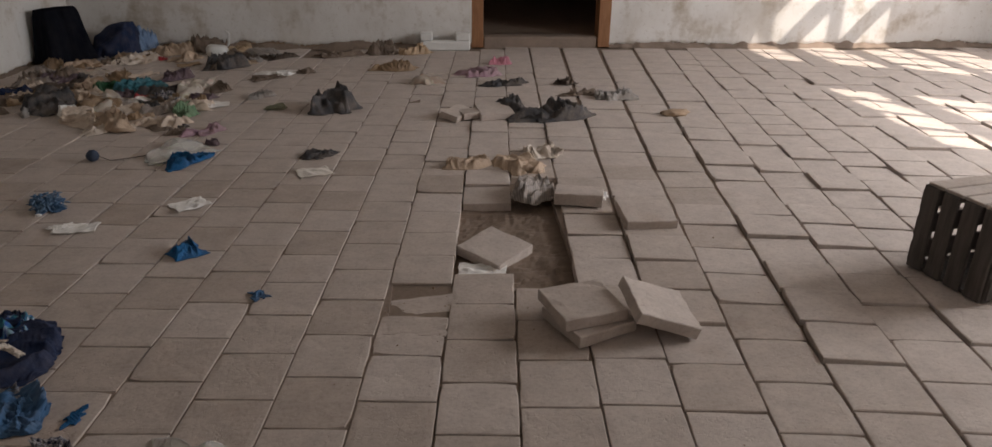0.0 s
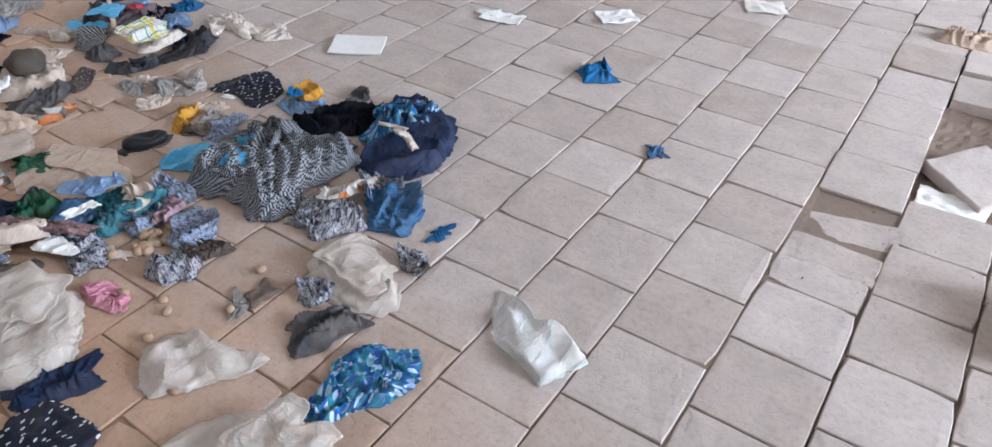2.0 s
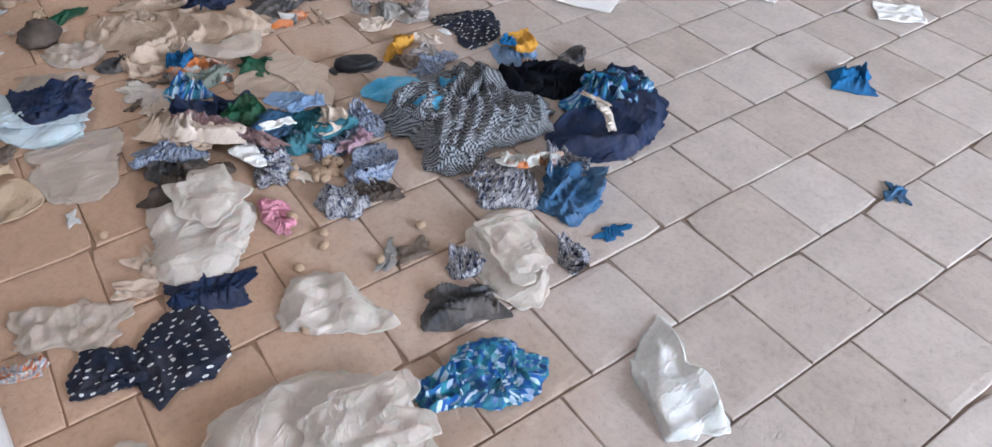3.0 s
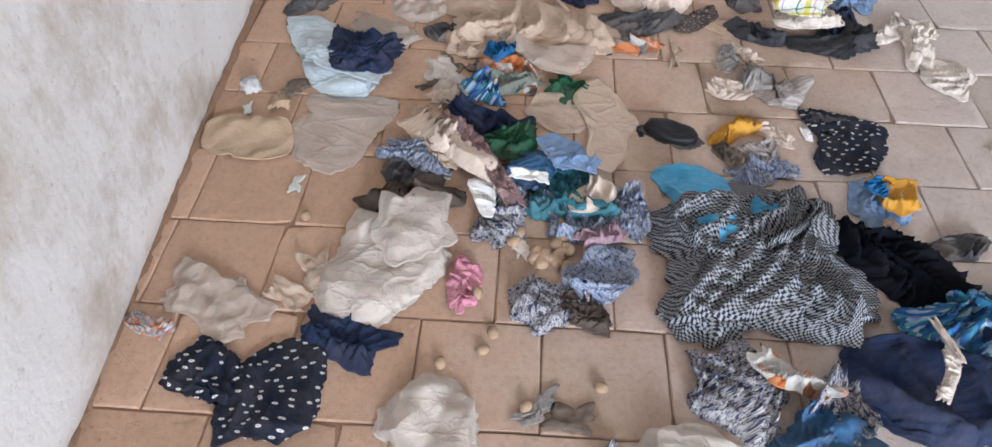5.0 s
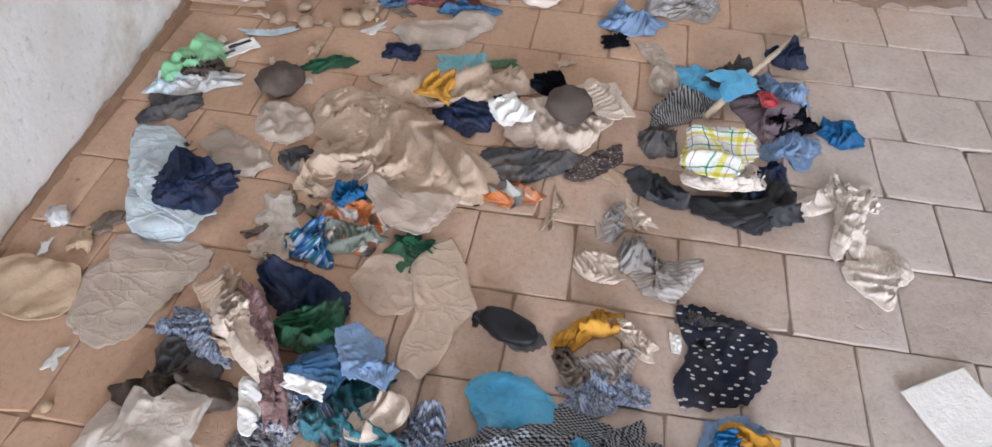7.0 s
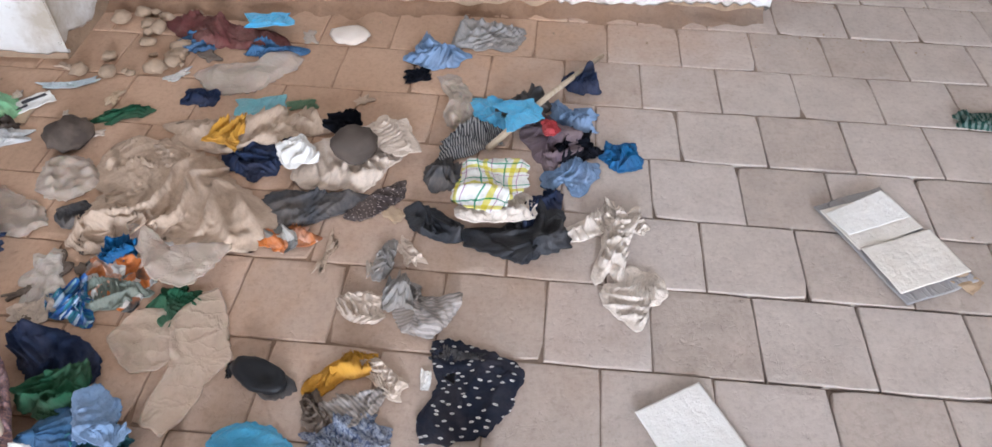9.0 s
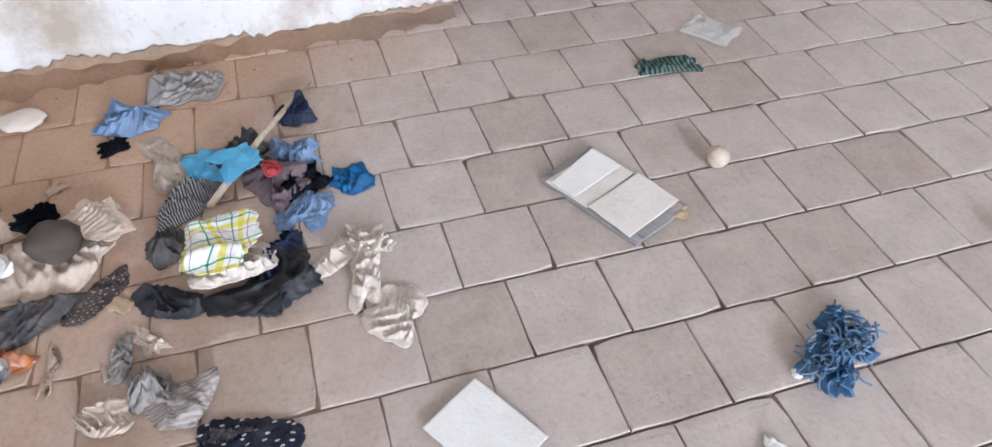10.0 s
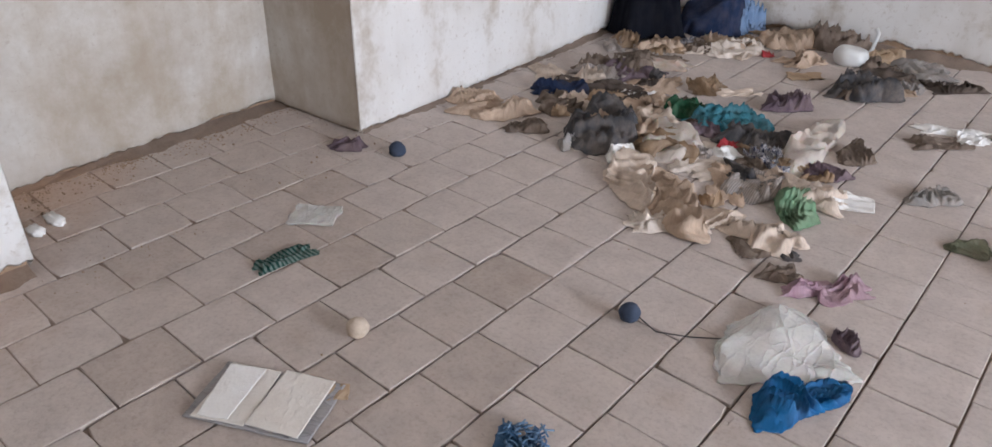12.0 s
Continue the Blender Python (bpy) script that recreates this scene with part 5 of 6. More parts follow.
cloth("rag", "dusty grey striped cloth, wadded", "rag", -2.976, 4.484, 0.13, 0.13, 0, 0.05, GREY_STRIPE, 204, folds=8, crumple=1.5, n=34, cut=(0.062, 0.069, 0.064, 0.063, 0.068, 0.073, 0.081, 0.073, 0.058, 0.053, 0.053, 0.06, 0.076, 0.073, 0.075, 0.071, 0.065, 0.066, 0.07, 0.063))
cloth("rag", "grey cloth between dusty scraps", "rag", -3.02, 4.43, 0.11, 0.08, 88, 0.045, GREY_CLOTH, 205, shape='blob')
cloth("straw_bundle", "torn beige paper twist on a joint", "scrap", -3.14, 4.23, 0.12, 0.02, -10, 0.012, BEIGE, 206, ragged=0.5)
cloth("rag", "small twisted cream rag on tiles", "rag", -3.16, 4.43, 0.09, 0.04, 34, 0.02, CREAM, 207, ragged=0.3)
cloth("rag", "denim rag near the west wall", "rag", -4.02, 4.42, 0.18, 0.15, 79, 0.06, PALE_BLUE, 208, shape='blob', folds=7)
cloth("rag", "black scrap beside denim rag", "rag", -3.91, 4.37, 0.08, 0.06, 107, 0.02, BLACK_WOOL, 209)
cloth("rag", "grey cloth heaped against the west wall", "rag", -4.13, 4.58, 0.24, 0.16, 92, 0.06, GREY_CLOTH, 210, shape='blob', folds=6)
cloth("plastic_scrap", "dull beige plastic strip", "plastic bag", -3.83, 4.50, 0.18, 0.08, 17, 0.03, GREY_POLY, 211)
lump("bowl", "dirty cream crushed plastic bowl", "bowl", -4.12, 4.12, 0.11, 0.13, 0.03, 0, DIRTY_WHITE, 12, rough=0.25)
cloth("jumper", "maroon jumper lying near the west wall", "clothing", -4.115, 3.695, 0.25, 0.25, 0, 0.06, MAROON, 212, folds=5, n=36, cut=(0.079, 0.085, 0.104, 0.152, 0.253, 0.192, 0.105, 0.076, 0.065, 0.063, 0.068, 0.081, 0.117, 0.2, 0.232, 0.168, 0.128, 0.113, 0.091, 0.08))
cloth("rag", "blue cloth under a maroon jumper", "rag", -4.05, 3.63, 0.15, 0.10, 74, 0.04, DENIM, 213, shape='blob')
cloth("rag", "dark blue frayed cloth", "rag", -4.01, 3.88, 0.17, 0.11, 84, 0.04, DENIM, 214, shape='blob', ragged=0.3)
cloth("rag", "light blue cloth on maroon jumper", "rag", -4.15, 3.84, 0.15, 0.08, 97, 0.03, CYAN_POLY, 215, z=0.04, folds=4)
exercise_book = thing("exercise_book", "closed white exercise book on bare tiles", "book", pose(-2.69, 5.06, 0.003, 0, 0, 27))
piece("pages", exercise_book, 0, 0, 0.20, 0.155, 0, 0.006, PAGE, 921, flat=True, stiff=True, ragged=0.015)
piece("cover", exercise_book, 0.002, 0.001, 0.205, 0.16, 0.6, 0.006, PAPER, 922, z=0.004, flat=True, stiff=True, ragged=0.015)
notebook = thing("notebook", "open notebook with blank yellowed pages and grey cover", "book", pose(-3.25, 5.635, 0.003, 0, 0, -67))
piece("cover", notebook, 0.0, 0.0, 0.218, 0.350, 0, 0.005, COVER, 925, flat=True, stiff=True, ragged=0.012, label="grey plastic cover")
left_page = piece("page", notebook, 0.002, -0.078, 0.205, 0.145, 1, 0.010, PAGE, 926, z=0.005, flat=True, stiff=True, ragged=0.012)
piece("page", notebook, -0.004, 0.072, 0.210, 0.148, -1.5, 0.012, PAGE, 927, z=0.006, flat=True, stiff=True, ragged=0.012)
piece("loose_leaf", left_page, 0.004, -0.016, 0.195, 0.105, 2, 0.004, PAPER, 928, z=0.0105, flat=True, stiff=True, ragged=0.02, taper=0.8, label="clean white loose leaf")
piece("backing", notebook, -0.075, 0.155, 0.06, 0.08, 20, 0.004, CARD, 929, flat=True, ragged=0.05, label="torn tan card backing")
lump("ball", "dirty cream rubber ball on tiles", "ball", -3.26, 5.97, 0.068, 0.066, 0.064, 0, WAX, 5, rough=0.08, squash=False)
string_ball = thing("ball", "slate blue ball with a trailing string", "ball", pose(-2.68, 6.53, 0))
ball_body = part("ball_body", lump_bmesh(0.066, 0.066, 0.064, 6, 3, 0.06, 2.2, False), SLATE_BALL, string_ball)
rod("string", ball_body, [(0.03, 0, 0.03), (0.09, -0.0, 0.004), (0.18, 0.04, 0.004), (0.27, 0.1, 0.004), (0.33, 0.17, 0.004)], 0.0022, CHARCOAL, "dark string", 5)
lump("ball", "grey clay ball near the wall corner", "ball", -4.04, 6.94, 0.075, 0.075, 0.07, 0, SLATE_BALL, 7, rough=0.12)
cloth("sock", "bottle green striped sock on tiles", "rag", -3.75, 6.09, 0.21, 0.07, 83, 0.03, BOTTLE_STRIPE, 216, taper=1.5, folds=3)
cloth("plastic_sheet", "faint clear plastic sleeve on tiles", "plastic film", -3.90, 6.36, 0.18, 0.15, 32, 0.006, CLEAR_POLY, 217, flat=True, ragged=0.05)
fringe = thing("fringed_scarf", "blue wool scarf end with tangled fringe", "scarf", pose(-2.61, 5.88, 0.003, 0, 0, 125))
piece("weave", fringe, 0.0, 0.0, 0.20, 0.11, 0, 0.03, DENIM, 931, folds=9.0, ragged=0.3, crumple=1.4)
rng_f = random.Random(8)
for i in range(120):
    px, py, d = rng_f.uniform(-0.115, 0.105), rng_f.uniform(-0.055, 0.055), rng_f.gauss(0.4, 0.9) + (3.14 if i % 2 else 0)
    curl = rng_f.uniform(-0.5, 0.5)
    q = [(px + math.cos(d + k * curl) * 0.012 * k, py + math.sin(d + k * curl) * 0.012 * k, max(0.003, 0.026 - 0.005 * k + rng_f.uniform(0, 0.007))) for k in range(4)]
    rod("strand", fringe, q, 0.0026, DENIM if i % 4 == 0 else FADED_WOOL, "", 5)
lump("plaster_crumb", "white plaster crumb by a blue scarf", "crumb", -2.59, 5.75, 0.03, 0.02, 0.012, 0, PAPER, 8, rough=0.3, sub=2)
cloth("paper_scrap", "torn white paper scrap on tiles", "paper", -2.42, 5.60, 0.10, 0.07, 40, 0.02, PAPER, 935, folds=4.0)
cloth("plastic_bag", "dusty translucent plastic bag crumpled on tiles", "plastic bag", -2.278, 6.684, 0.36, 0.36, 0, 0.075, CLEAR_POLY, 218, n=40, folds=4, crumple=0.8, cut=(0.23, 0.173, 0.157, 0.167, 0.186, 0.207, 0.229, 0.181, 0.154, 0.146, 0.153, 0.161, 0.182, 0.207, 0.249, 0.187, 0.16, 0.153, 0.158, 0.178))
cloth("shorts", "bright blue shorts crumpled on tiles", "clothing", -2.159, 6.494, 0.19, 0.19, 0, 0.07, MID_BLUE, 219, n=44, folds=11, crumple=1.4, cut=(0.057, 0.074, 0.12, 0.178, 0.181, 0.083, 0.05, 0.047, 0.052, 0.064, 0.096, 0.108, 0.118, 0.146, 0.176, 0.133, 0.071, 0.055, 0.05, 0.051))
cloth("rag", "dull mauve patterned rag behind a plastic bag", "rag", -2.25, 7.06, 0.25, 0.13, 39, 0.06, MAUVE, 220, shape='blob', ragged=0.3)
cloth("rag", "brown cloth strip behind plastic bag", "rag", -2.40, 7.06, 0.15, 0.10, 39, 0.04, BROWN, 221, shape='blob')
cloth("rag", "dark purple rag beside plastic bag", "rag", -2.13, 6.83, 0.07, 0.11, 38, 0.045, PLUM, 222, shape='blob')
cloth("rag", "flat brown cloth patch with dark edge", "rag", -2.544, 7.212, 0.20, 0.20, 0, 0.02, BROWN, 223, folds=2, cut=(0.091, 0.101, 0.09, 0.09, 0.099, 0.124, 0.112, 0.1, 0.095, 0.087, 0.088, 0.098, 0.09, 0.092, 0.105, 0.129, 0.106, 0.098, 0.095, 0.088))
cloth("rag", "slate blue rag knot", "rag", -2.43, 7.20, 0.09, 0.08, 47, 0.03, CHARCOAL, 224, shape='blob')
lump("plaster_crumb", "white plaster flake in the niche", "crumb", -4.56, 5.66, 0.09, 0.05, 0.03, 0, PAPER, 4, rough=0.5, freq=3)
lump("plaster_crumb", "white plaster flake in the niche", "crumb", -4.59, 5.74, 0.12, 0.05, 0.03, 0, PAPER, 4, rough=0.5, freq=3)
cloth("rag", "dusty purple rag at the wall corner", "rag", -4.27, 6.85, 0.17, 0.12, 40, 0.05, PLUM, 225, shape='blob', folds=3)
cloth("trousers", "beige trousers heaped along the west wall", "clothing", -4.02, 7.61, 0.40, 0.24, 40, 0.1, BEIGE, 226, shape='blob', n=36, folds=6)
cloth("rag", "brown rag at the foot of the heap", "rag", -3.78, 7.53, 0.22, 0.14, 40, 0.05, BROWN, 227, shape='blob')
cloth("rag", "navy cloth on the heap by the wall", "rag", -3.90, 8.05, 0.33, 0.20, 40, 0.09, NAVY, 228, shape='blob')
cloth("plastic_bag", "grey plastic sack slumped in the heap", "plastic bag", -3.477, 7.743, 0.44, 0.44, 0, 0.2, CHARCOAL, 229, n=36, cut=(0.188, 0.169, 0.168, 0.185, 0.23, 0.255, 0.32, 0.289, 0.207, 0.17, 0.156, 0.158, 0.179, 0.196, 0.242, 0.303, 0.283, 0.263, 0.228, 0.221))
cloth("rag", "pale dusty cloth under grey sack", "rag", -3.45, 7.53, 0.20, 0.10, 40, 0.05, DIRTY_WHITE, 230, shape='blob')
cloth("coat", "dark grey-brown coat thrown by the wall", "clothing", -3.88, 8.56, 0.47, 0.25, 40, 0.12, BROWN, 231, shape='blob', n=36)
cloth("plastic_bag", "white crumpled plastic bag in the heap", "plastic bag", -3.172, 7.798, 0.34, 0.34, 0, 0.16, WHITE_POLY, 232, n=36, crumple=1.4, cut=(0.173, 0.167, 0.15, 0.149, 0.155, 0.162, 0.19, 0.24, 0.214, 0.154, 0.13, 0.123, 0.129, 0.151, 0.173, 0.21, 0.215, 0.207, 0.175, 0.165))
cloth("paper_scrap", "white paper sheet in the heap", "paper", -3.60, 8.32, 0.20, 0.12, 40, 0.03, PAPER, 233)
cloth("skirt", "dark teal skirt crumpled in the heap", "clothing", -3.02, 8.19, 0.39, 0.26, 40, 0.12, TEAL_CLOTH, 234, shape='blob', n=36, folds=6)
cloth("rag", "dark green cloth behind white bag", "rag", -3.29, 8.21, 0.25, 0.20, 40, 0.1, DEEP_GREEN, 235, shape='blob')
cloth("blouse", "plum printed blouse in a bundle", "clothing", -2.91, 8.62, 0.28, 0.18, 40, 0.11, PLUM, 236, shape='blob')
cloth("plastic_bag", "white plastic carrier bag standing crumpled", "plastic bag", -2.641, 8.161, 0.31, 0.31, 0, 0.2, WHITE_POLY, 237, n=36, cut=(0.07, 0.072, 0.084, 0.113, 0.203, 0.506, 0.197, 0.122, 0.095, 0.085, 0.084, 0.092, 0.112, 0.141, 0.22, 0.398, 0.255, 0.125, 0.089, 0.074))
cloth("rag", "small red rag in the heap", "rag", -2.92, 7.96, 0.19, 0.08, 40, 0.05, RED, 238, shape='blob')
cloth("shirt", "grey striped shirt in the heap", "clothing", -2.722, 7.638, 0.28, 0.28, 0, 0.08, GREY_STRIPE, 239, n=34, cut=(0.122, 0.118, 0.125, 0.149, 0.165, 0.156, 0.162, 0.137, 0.13, 0.136, 0.134, 0.122, 0.123, 0.138, 0.158, 0.16, 0.174, 0.141, 0.129, 0.131))
cloth("rag", "sage green cloth at the edge of the heap", "rag", -2.509, 7.529, 0.20, 0.20, 0, 0.09, GREEN, 240, folds=5, cut=(0.093, 0.078, 0.074, 0.077, 0.09, 0.122, 0.124, 0.124, 0.137, 0.097, 0.078, 0.071, 0.072, 0.08, 0.091, 0.112, 0.151, 0.119, 0.106, 0.105))
cloth("card", "white rectangular card on tiles", "paper", -2.392, 7.743, 0.20, 0.20, 0, 0.02, PAPER, 241, flat=True, cut=(0.117, 0.113, 0.121, 0.098, 0.079, 0.073, 0.073, 0.083, 0.106, 0.159, 0.118, 0.101, 0.097, 0.103, 0.096, 0.084, 0.082, 0.087, 0.105, 0.135))
cloth("shirt", "tan shirt standing in stiff folds", "clothing", -2.906, 7.285, 0.32, 0.32, 0, 0.17, BEIGE, 242, n=34, cut=(0.11, 0.093, 0.089, 0.093, 0.109, 0.149, 0.228, 0.323, 0.196, 0.14, 0.118, 0.111, 0.116, 0.135, 0.164, 0.173, 0.198, 0.258, 0.278, 0.153))
cloth("rag", "pale dusty cloth along the heap edge", "rag", -2.86, 7.13, 0.27, 0.13, 39, 0.05, DIRTY_WHITE, 243, folds=5)
cloth("rag", "mixed grey and cream rags", "rag", -3.129, 7.371, 0.31, 0.31, 0, 0.09, CREAM, 244, folds=7, cut=(0.11, 0.096, 0.094, 0.102, 0.124, 0.181, 0.218, 0.248, 0.204, 0.145, 0.122, 0.115, 0.112, 0.111, 0.121, 0.149, 0.2, 0.29, 0.205, 0.144))
cloth("rag", "white rag on grey rags", "rag", -3.26, 7.52, 0.14, 0.12, 39, 0.08, PAPER, 245, shape='blob')
cloth("paper_scrap", "beige paper and cloth scraps", "scrap", -2.72, 7.28, 0.20, 0.16, 39, 0.04, CREAM, 246, ragged=0.3)
cloth("rag", "ochre cloth scrap in the heap", "rag", -2.79, 7.40, 0.10, 0.10, 39, 0.09, OCHRE, 247, shape='blob')
cloth("rag", "dark plum cloth in the heap", "rag", -2.52, 7.94, 0.21, 0.16, 39, 0.07, PLUM, 248, shape='blob')
cloth("rag", "brown rag beside white bag", "rag", -2.47, 8.18, 0.17, 0.16, 40, 0.08, BROWN, 249, shape='blob')
cloth("card", "cream card lying on rags", "paper", -3.13, 8.51, 0.20, 0.10, 40, 0.02, CREAM, 250, z=0.05, flat=True)
cloth("rag", "grey wad of cloth by the red rag", "rag", -2.79, 7.95, 0.18, 0.10, 40, 0.06, GREY_CLOTH, 251, shape='blob')
cloth("paper_scrap", "white scrap beside red rag", "paper", -2.91, 7.84, 0.14, 0.08, 39, 0.05, PAPER, 252, shape='blob')
cloth("cardboard", "flat tan cardboard scrap", "cardboard", -2.99, 9.15, 0.18, 0.12, 40, 0.01, CARD, 253, flat=True)
cloth("rag", "beige rag against the wall", "rag", -4.19, 7.66, 0.26, 0.16, 40, 0.07, BEIGE, 254, shape='blob')
cloth("cardboard", "bent tan cardboard strip", "cardboard", -3.75, 7.78, 0.09, 0.06, 40, 0.05, CARD, 255)
cloth("sack", "large black sack of rags slumped in the corner", "sack", -4.10, 9.36, 0.57, 0.45, 41, 0.52, BLACK_WOOL, 256, shape='blob', n=40, folds=3)
cloth("coat", "navy padded coat heaped in the corner", "clothing", -3.80, 9.70, 0.48, 0.40, 41, 0.33, NAVY, 257, shape='blob', n=40, folds=5)
cloth("rag", "light blue cloth on the corner heap", "rag", -3.63, 9.85, 0.27, 0.30, 41, 0.3, PALE_BLUE, 258, shape='blob')
cloth("rag", "white cloth spread before the sacks", "rag", -3.51, 9.31, 0.51, 0.22, 41, 0.08, DIRTY_WHITE, 259, shape='blob', folds=6)
cloth("rag", "beige rag before the black sack", "rag", -3.87, 9.10, 0.39, 0.20, 41, 0.1, BEIGE, 260, shape='blob')
cloth("sack", "folded tan burlap sack", "sack", -3.29, 9.71, 0.34, 0.30, 41, 0.22, BEIGE, 261, shape='blob', n=34)
cloth("sack", "brown burlap sack leaning by the north wall", "sack", -3.02, 9.86, 0.38, 0.28, 41, 0.2, BROWN, 262, shape='blob', n=34)
cloth("rag", "tiny red rag near burlap sacks", "rag", -3.29, 9.38, 0.08, 0.05, 40, 0.05, RED, 263, shape='blob')
cloth("cardboard", "bent tan cardboard box flap", "cardboard", -2.71, 9.79, 0.23, 0.16, 41, 0.08, CARD, 264)
cloth("plastic_bag", "dark grey plastic bag tied shut", "plastic bag", -2.65, 9.06, 0.37, 0.26, 40, 0.2, CHARCOAL, 265, shape='blob', n=36, folds=5)
cloth("rag", "pale grey scrap beside the dark bag", "rag", -2.46, 9.31, 0.14, 0.12, 40, 0.05, GREY_CLOTH, 266, shape='blob')
cloth("rag", "dull grey rag on tiles", "rag", -2.11, 7.97, 0.21, 0.12, 39, 0.05, GREY_CLOTH, 267, shape='blob')
cloth("plank", "rotten dark stick of wood", "wood", -2.26, 9.48, 0.31, 0.12, 40, 0.06, DARK_BROWN, 268)
cloth("paper_scrap", "white paper sheet on tiles", "paper", -2.10, 8.74, 0.16, 0.12, 40, 0.03, PAPER, 269)
cloth("rag", "dull brown cloth strip", "rag", -2.20, 8.60, 0.27, 0.12, 40, 0.04, BROWN, 270)
jug = thing("jug", "broken white plastic jug with a handle", "jug", pose(-2.86, 9.56, 0, 0, 0, 30))
jug_bm = lump_bmesh(0.20, 0.17, 0.16, 2, 3, 0.08)
for vert in jug_bm.verts:
    vert.co.z = min(vert.co.z, 0.10 - 0.15 * vert.co.x)
vessel = part("vessel", jug_bm, WHITE_SHINY, jug)
rod("handle", vessel, [(0.07, 0, 0.06), (0.11, 0, 0.10), (0.12, 0, 0.19), (0.10, 0, 0.22)], 0.012, WHITE_SHINY)
leaning_card = thing("cardboard_box", "flattened brown cardboard box leaning in the corner", "cardboard", pose(-3.55, 9.80, 0, -72, 0, 0))
piece("panel", leaning_card, -0.1, 0.30, 0.75, 0.62, 0, 0.02, CARD, 941, flat=True, ragged=0.08)
piece("flap", leaning_card, 0.35, 0.22, 0.34, 0.42, 10, 0.02, CARD, 942, z=0.02, flat=True, ragged=0.08)

heap = random.Random(33)
heap_stuff = (BEIGE, BROWN, GREY_CLOTH, CREAM, DIRTY_WHITE, CHARCOAL, GREY_STRIPE, OCHRE, GREY_POLY, NAVY_SPECK, PLUM, DARK_BROWN, BEIGE, BROWN, GREY_POLY)
heap_words = ("beige rag", "brown rag", "grey cloth", "cream rag", "dirty white rag", "charcoal cloth", "grey striped rag", "ochre cloth", "dull plastic bag", "dark printed rag", "plum rag", "dark brown rag", "beige cloth", "brown cloth", "grey plastic bag")
for i in range(66):
    s = heap.random()
    hx, hy = -4.02 + 1.55 * s + heap.gauss(0, 0.12), 7.45 + 1.2 * (1 - s) * heap.random() + 0.6 * heap.random() + heap.gauss(0, 0.1)
    if i % 3 == 0:
        hx, hy = heap.uniform(-4.1, -2.3), heap.uniform(8.9, 9.75)
    k = heap.randrange(len(heap_stuff))
    size = heap.uniform(0.12, 0.40)
    cloth("rag", heap_words[k] + " crumpled in the corner heap", "rag", max(hx, -4.15), hy, size, size * heap.uniform(0.4, 0.8), heap.uniform(0, 360), heap.uniform(0.04, 0.10), heap_stuff[k], 2000 + i, group="rags of the corner heap", shape="blob", ragged=0.3, n=30, crumple=1.2, folds=8.0)
cloth("rag", "dark rag on bare tiles", "rag", -1.47, 6.58, 0.19, 0.14, 14, 0.05, CHARCOAL, 271, shape='blob', ragged=0.3)
cloth("paper_scrap", "pinkish paper sheet on tiles", "paper", -1.45, 6.29, 0.17, 0.14, 25, 0.012, PAGE, 272, flat=True, ragged=0.04)
cloth("paper_scrap", "white paper sheet on tiles", "paper", -1.95, 5.85, 0.16, 0.13, 40, 0.012, PAPER, 273, flat=True, ragged=0.03)
cloth("paper_scrap", "creased white paper sheet on tiles", "paper", -2.35, 5.59, 0.17, 0.10, 8, 0.012, PAPER, 274, flat=True, ragged=0.03)
cloth("rag", "folded bright blue cloth on tiles", "rag", -1.80, 5.32, 0.13, 0.10, 40, 0.06, MID_BLUE, 275, folds=3)
cloth("rag", "tiny blue cloth scrap in a tile joint", "rag", -1.43, 4.96, 0.05, 0.07, 38, 0.015, DENIM, 276, ragged=0.4)
cloth("rag", "small olive cloth scrap", "rag", -1.93, 7.65, 0.15, 0.12, 14, 0.03, OLIVE, 277, shape='blob')
cloth("plastic_bag", "dark grey sack tied at the neck", "plastic bag", -1.54, 7.62, 0.33, 0.32, 14, 0.22, CHARCOAL, 278, shape='blob', n=36, folds=4)
cloth("rag", "dark brown rags against the north wall", "rag", -1.76, 9.57, 0.44, 0.22, 15, 0.12, BROWN, 279, shape='blob')
cloth("sack", "dull brown bundle against the north wall", "sack", -1.36, 9.65, 0.30, 0.16, 15, 0.13, BROWN, 280, shape='blob')
cloth("cardboard", "brown crushed carton by the wall", "cardboard", -1.07, 9.67, 0.33, 0.16, 15, 0.12, CARD, 281, shape='blob')
cloth("rag", "ochre cloth crumpled on the floor", "rag", -1.20, 8.94, 0.39, 0.20, 15, 0.09, OCHRE, 282, shape='blob')
cloth("plastic_bag", "pale translucent plastic bag", "plastic bag", -0.91, 8.44, 0.28, 0.24, 14, 0.17, GREY_POLY, 283, shape='blob', n=34)
cloth("scarf", "mauve and purple scarf crumpled", "rag", -0.48, 8.71, 0.39, 0.22, 14, 0.1, MAUVE, 284, shape='blob', folds=6, n=34)
cloth("rag", "pale pink cloth on purple scarf", "rag", -0.30, 9.16, 0.21, 0.12, 15, 0.09, PINK, 285, shape='blob')
cloth("rag", "charcoal rag before the scarf", "rag", -0.31, 8.33, 0.32, 0.16, 14, 0.06, CHARCOAL, 286, shape='blob', ragged=0.3)
cloth("trousers", "dark grey trousers lying over tiles", "clothing", -0.08, 7.34, 0.55, 0.26, 14, 0.12, CHARCOAL, 287, shape='blob', n=36, folds=4)
cloth("trousers", "dark grey trouser leg bunched up", "clothing", -0.31, 7.55, 0.20, 0.30, 14, 0.14, CHARCOAL, 288, shape='blob', n=30)
cloth("rag", "grey cloth strip on tiles", "rag", 0.47, 7.88, 0.33, 0.20, 14, 0.08, GREY_CLOTH, 289, shape='blob', ragged=0.3)
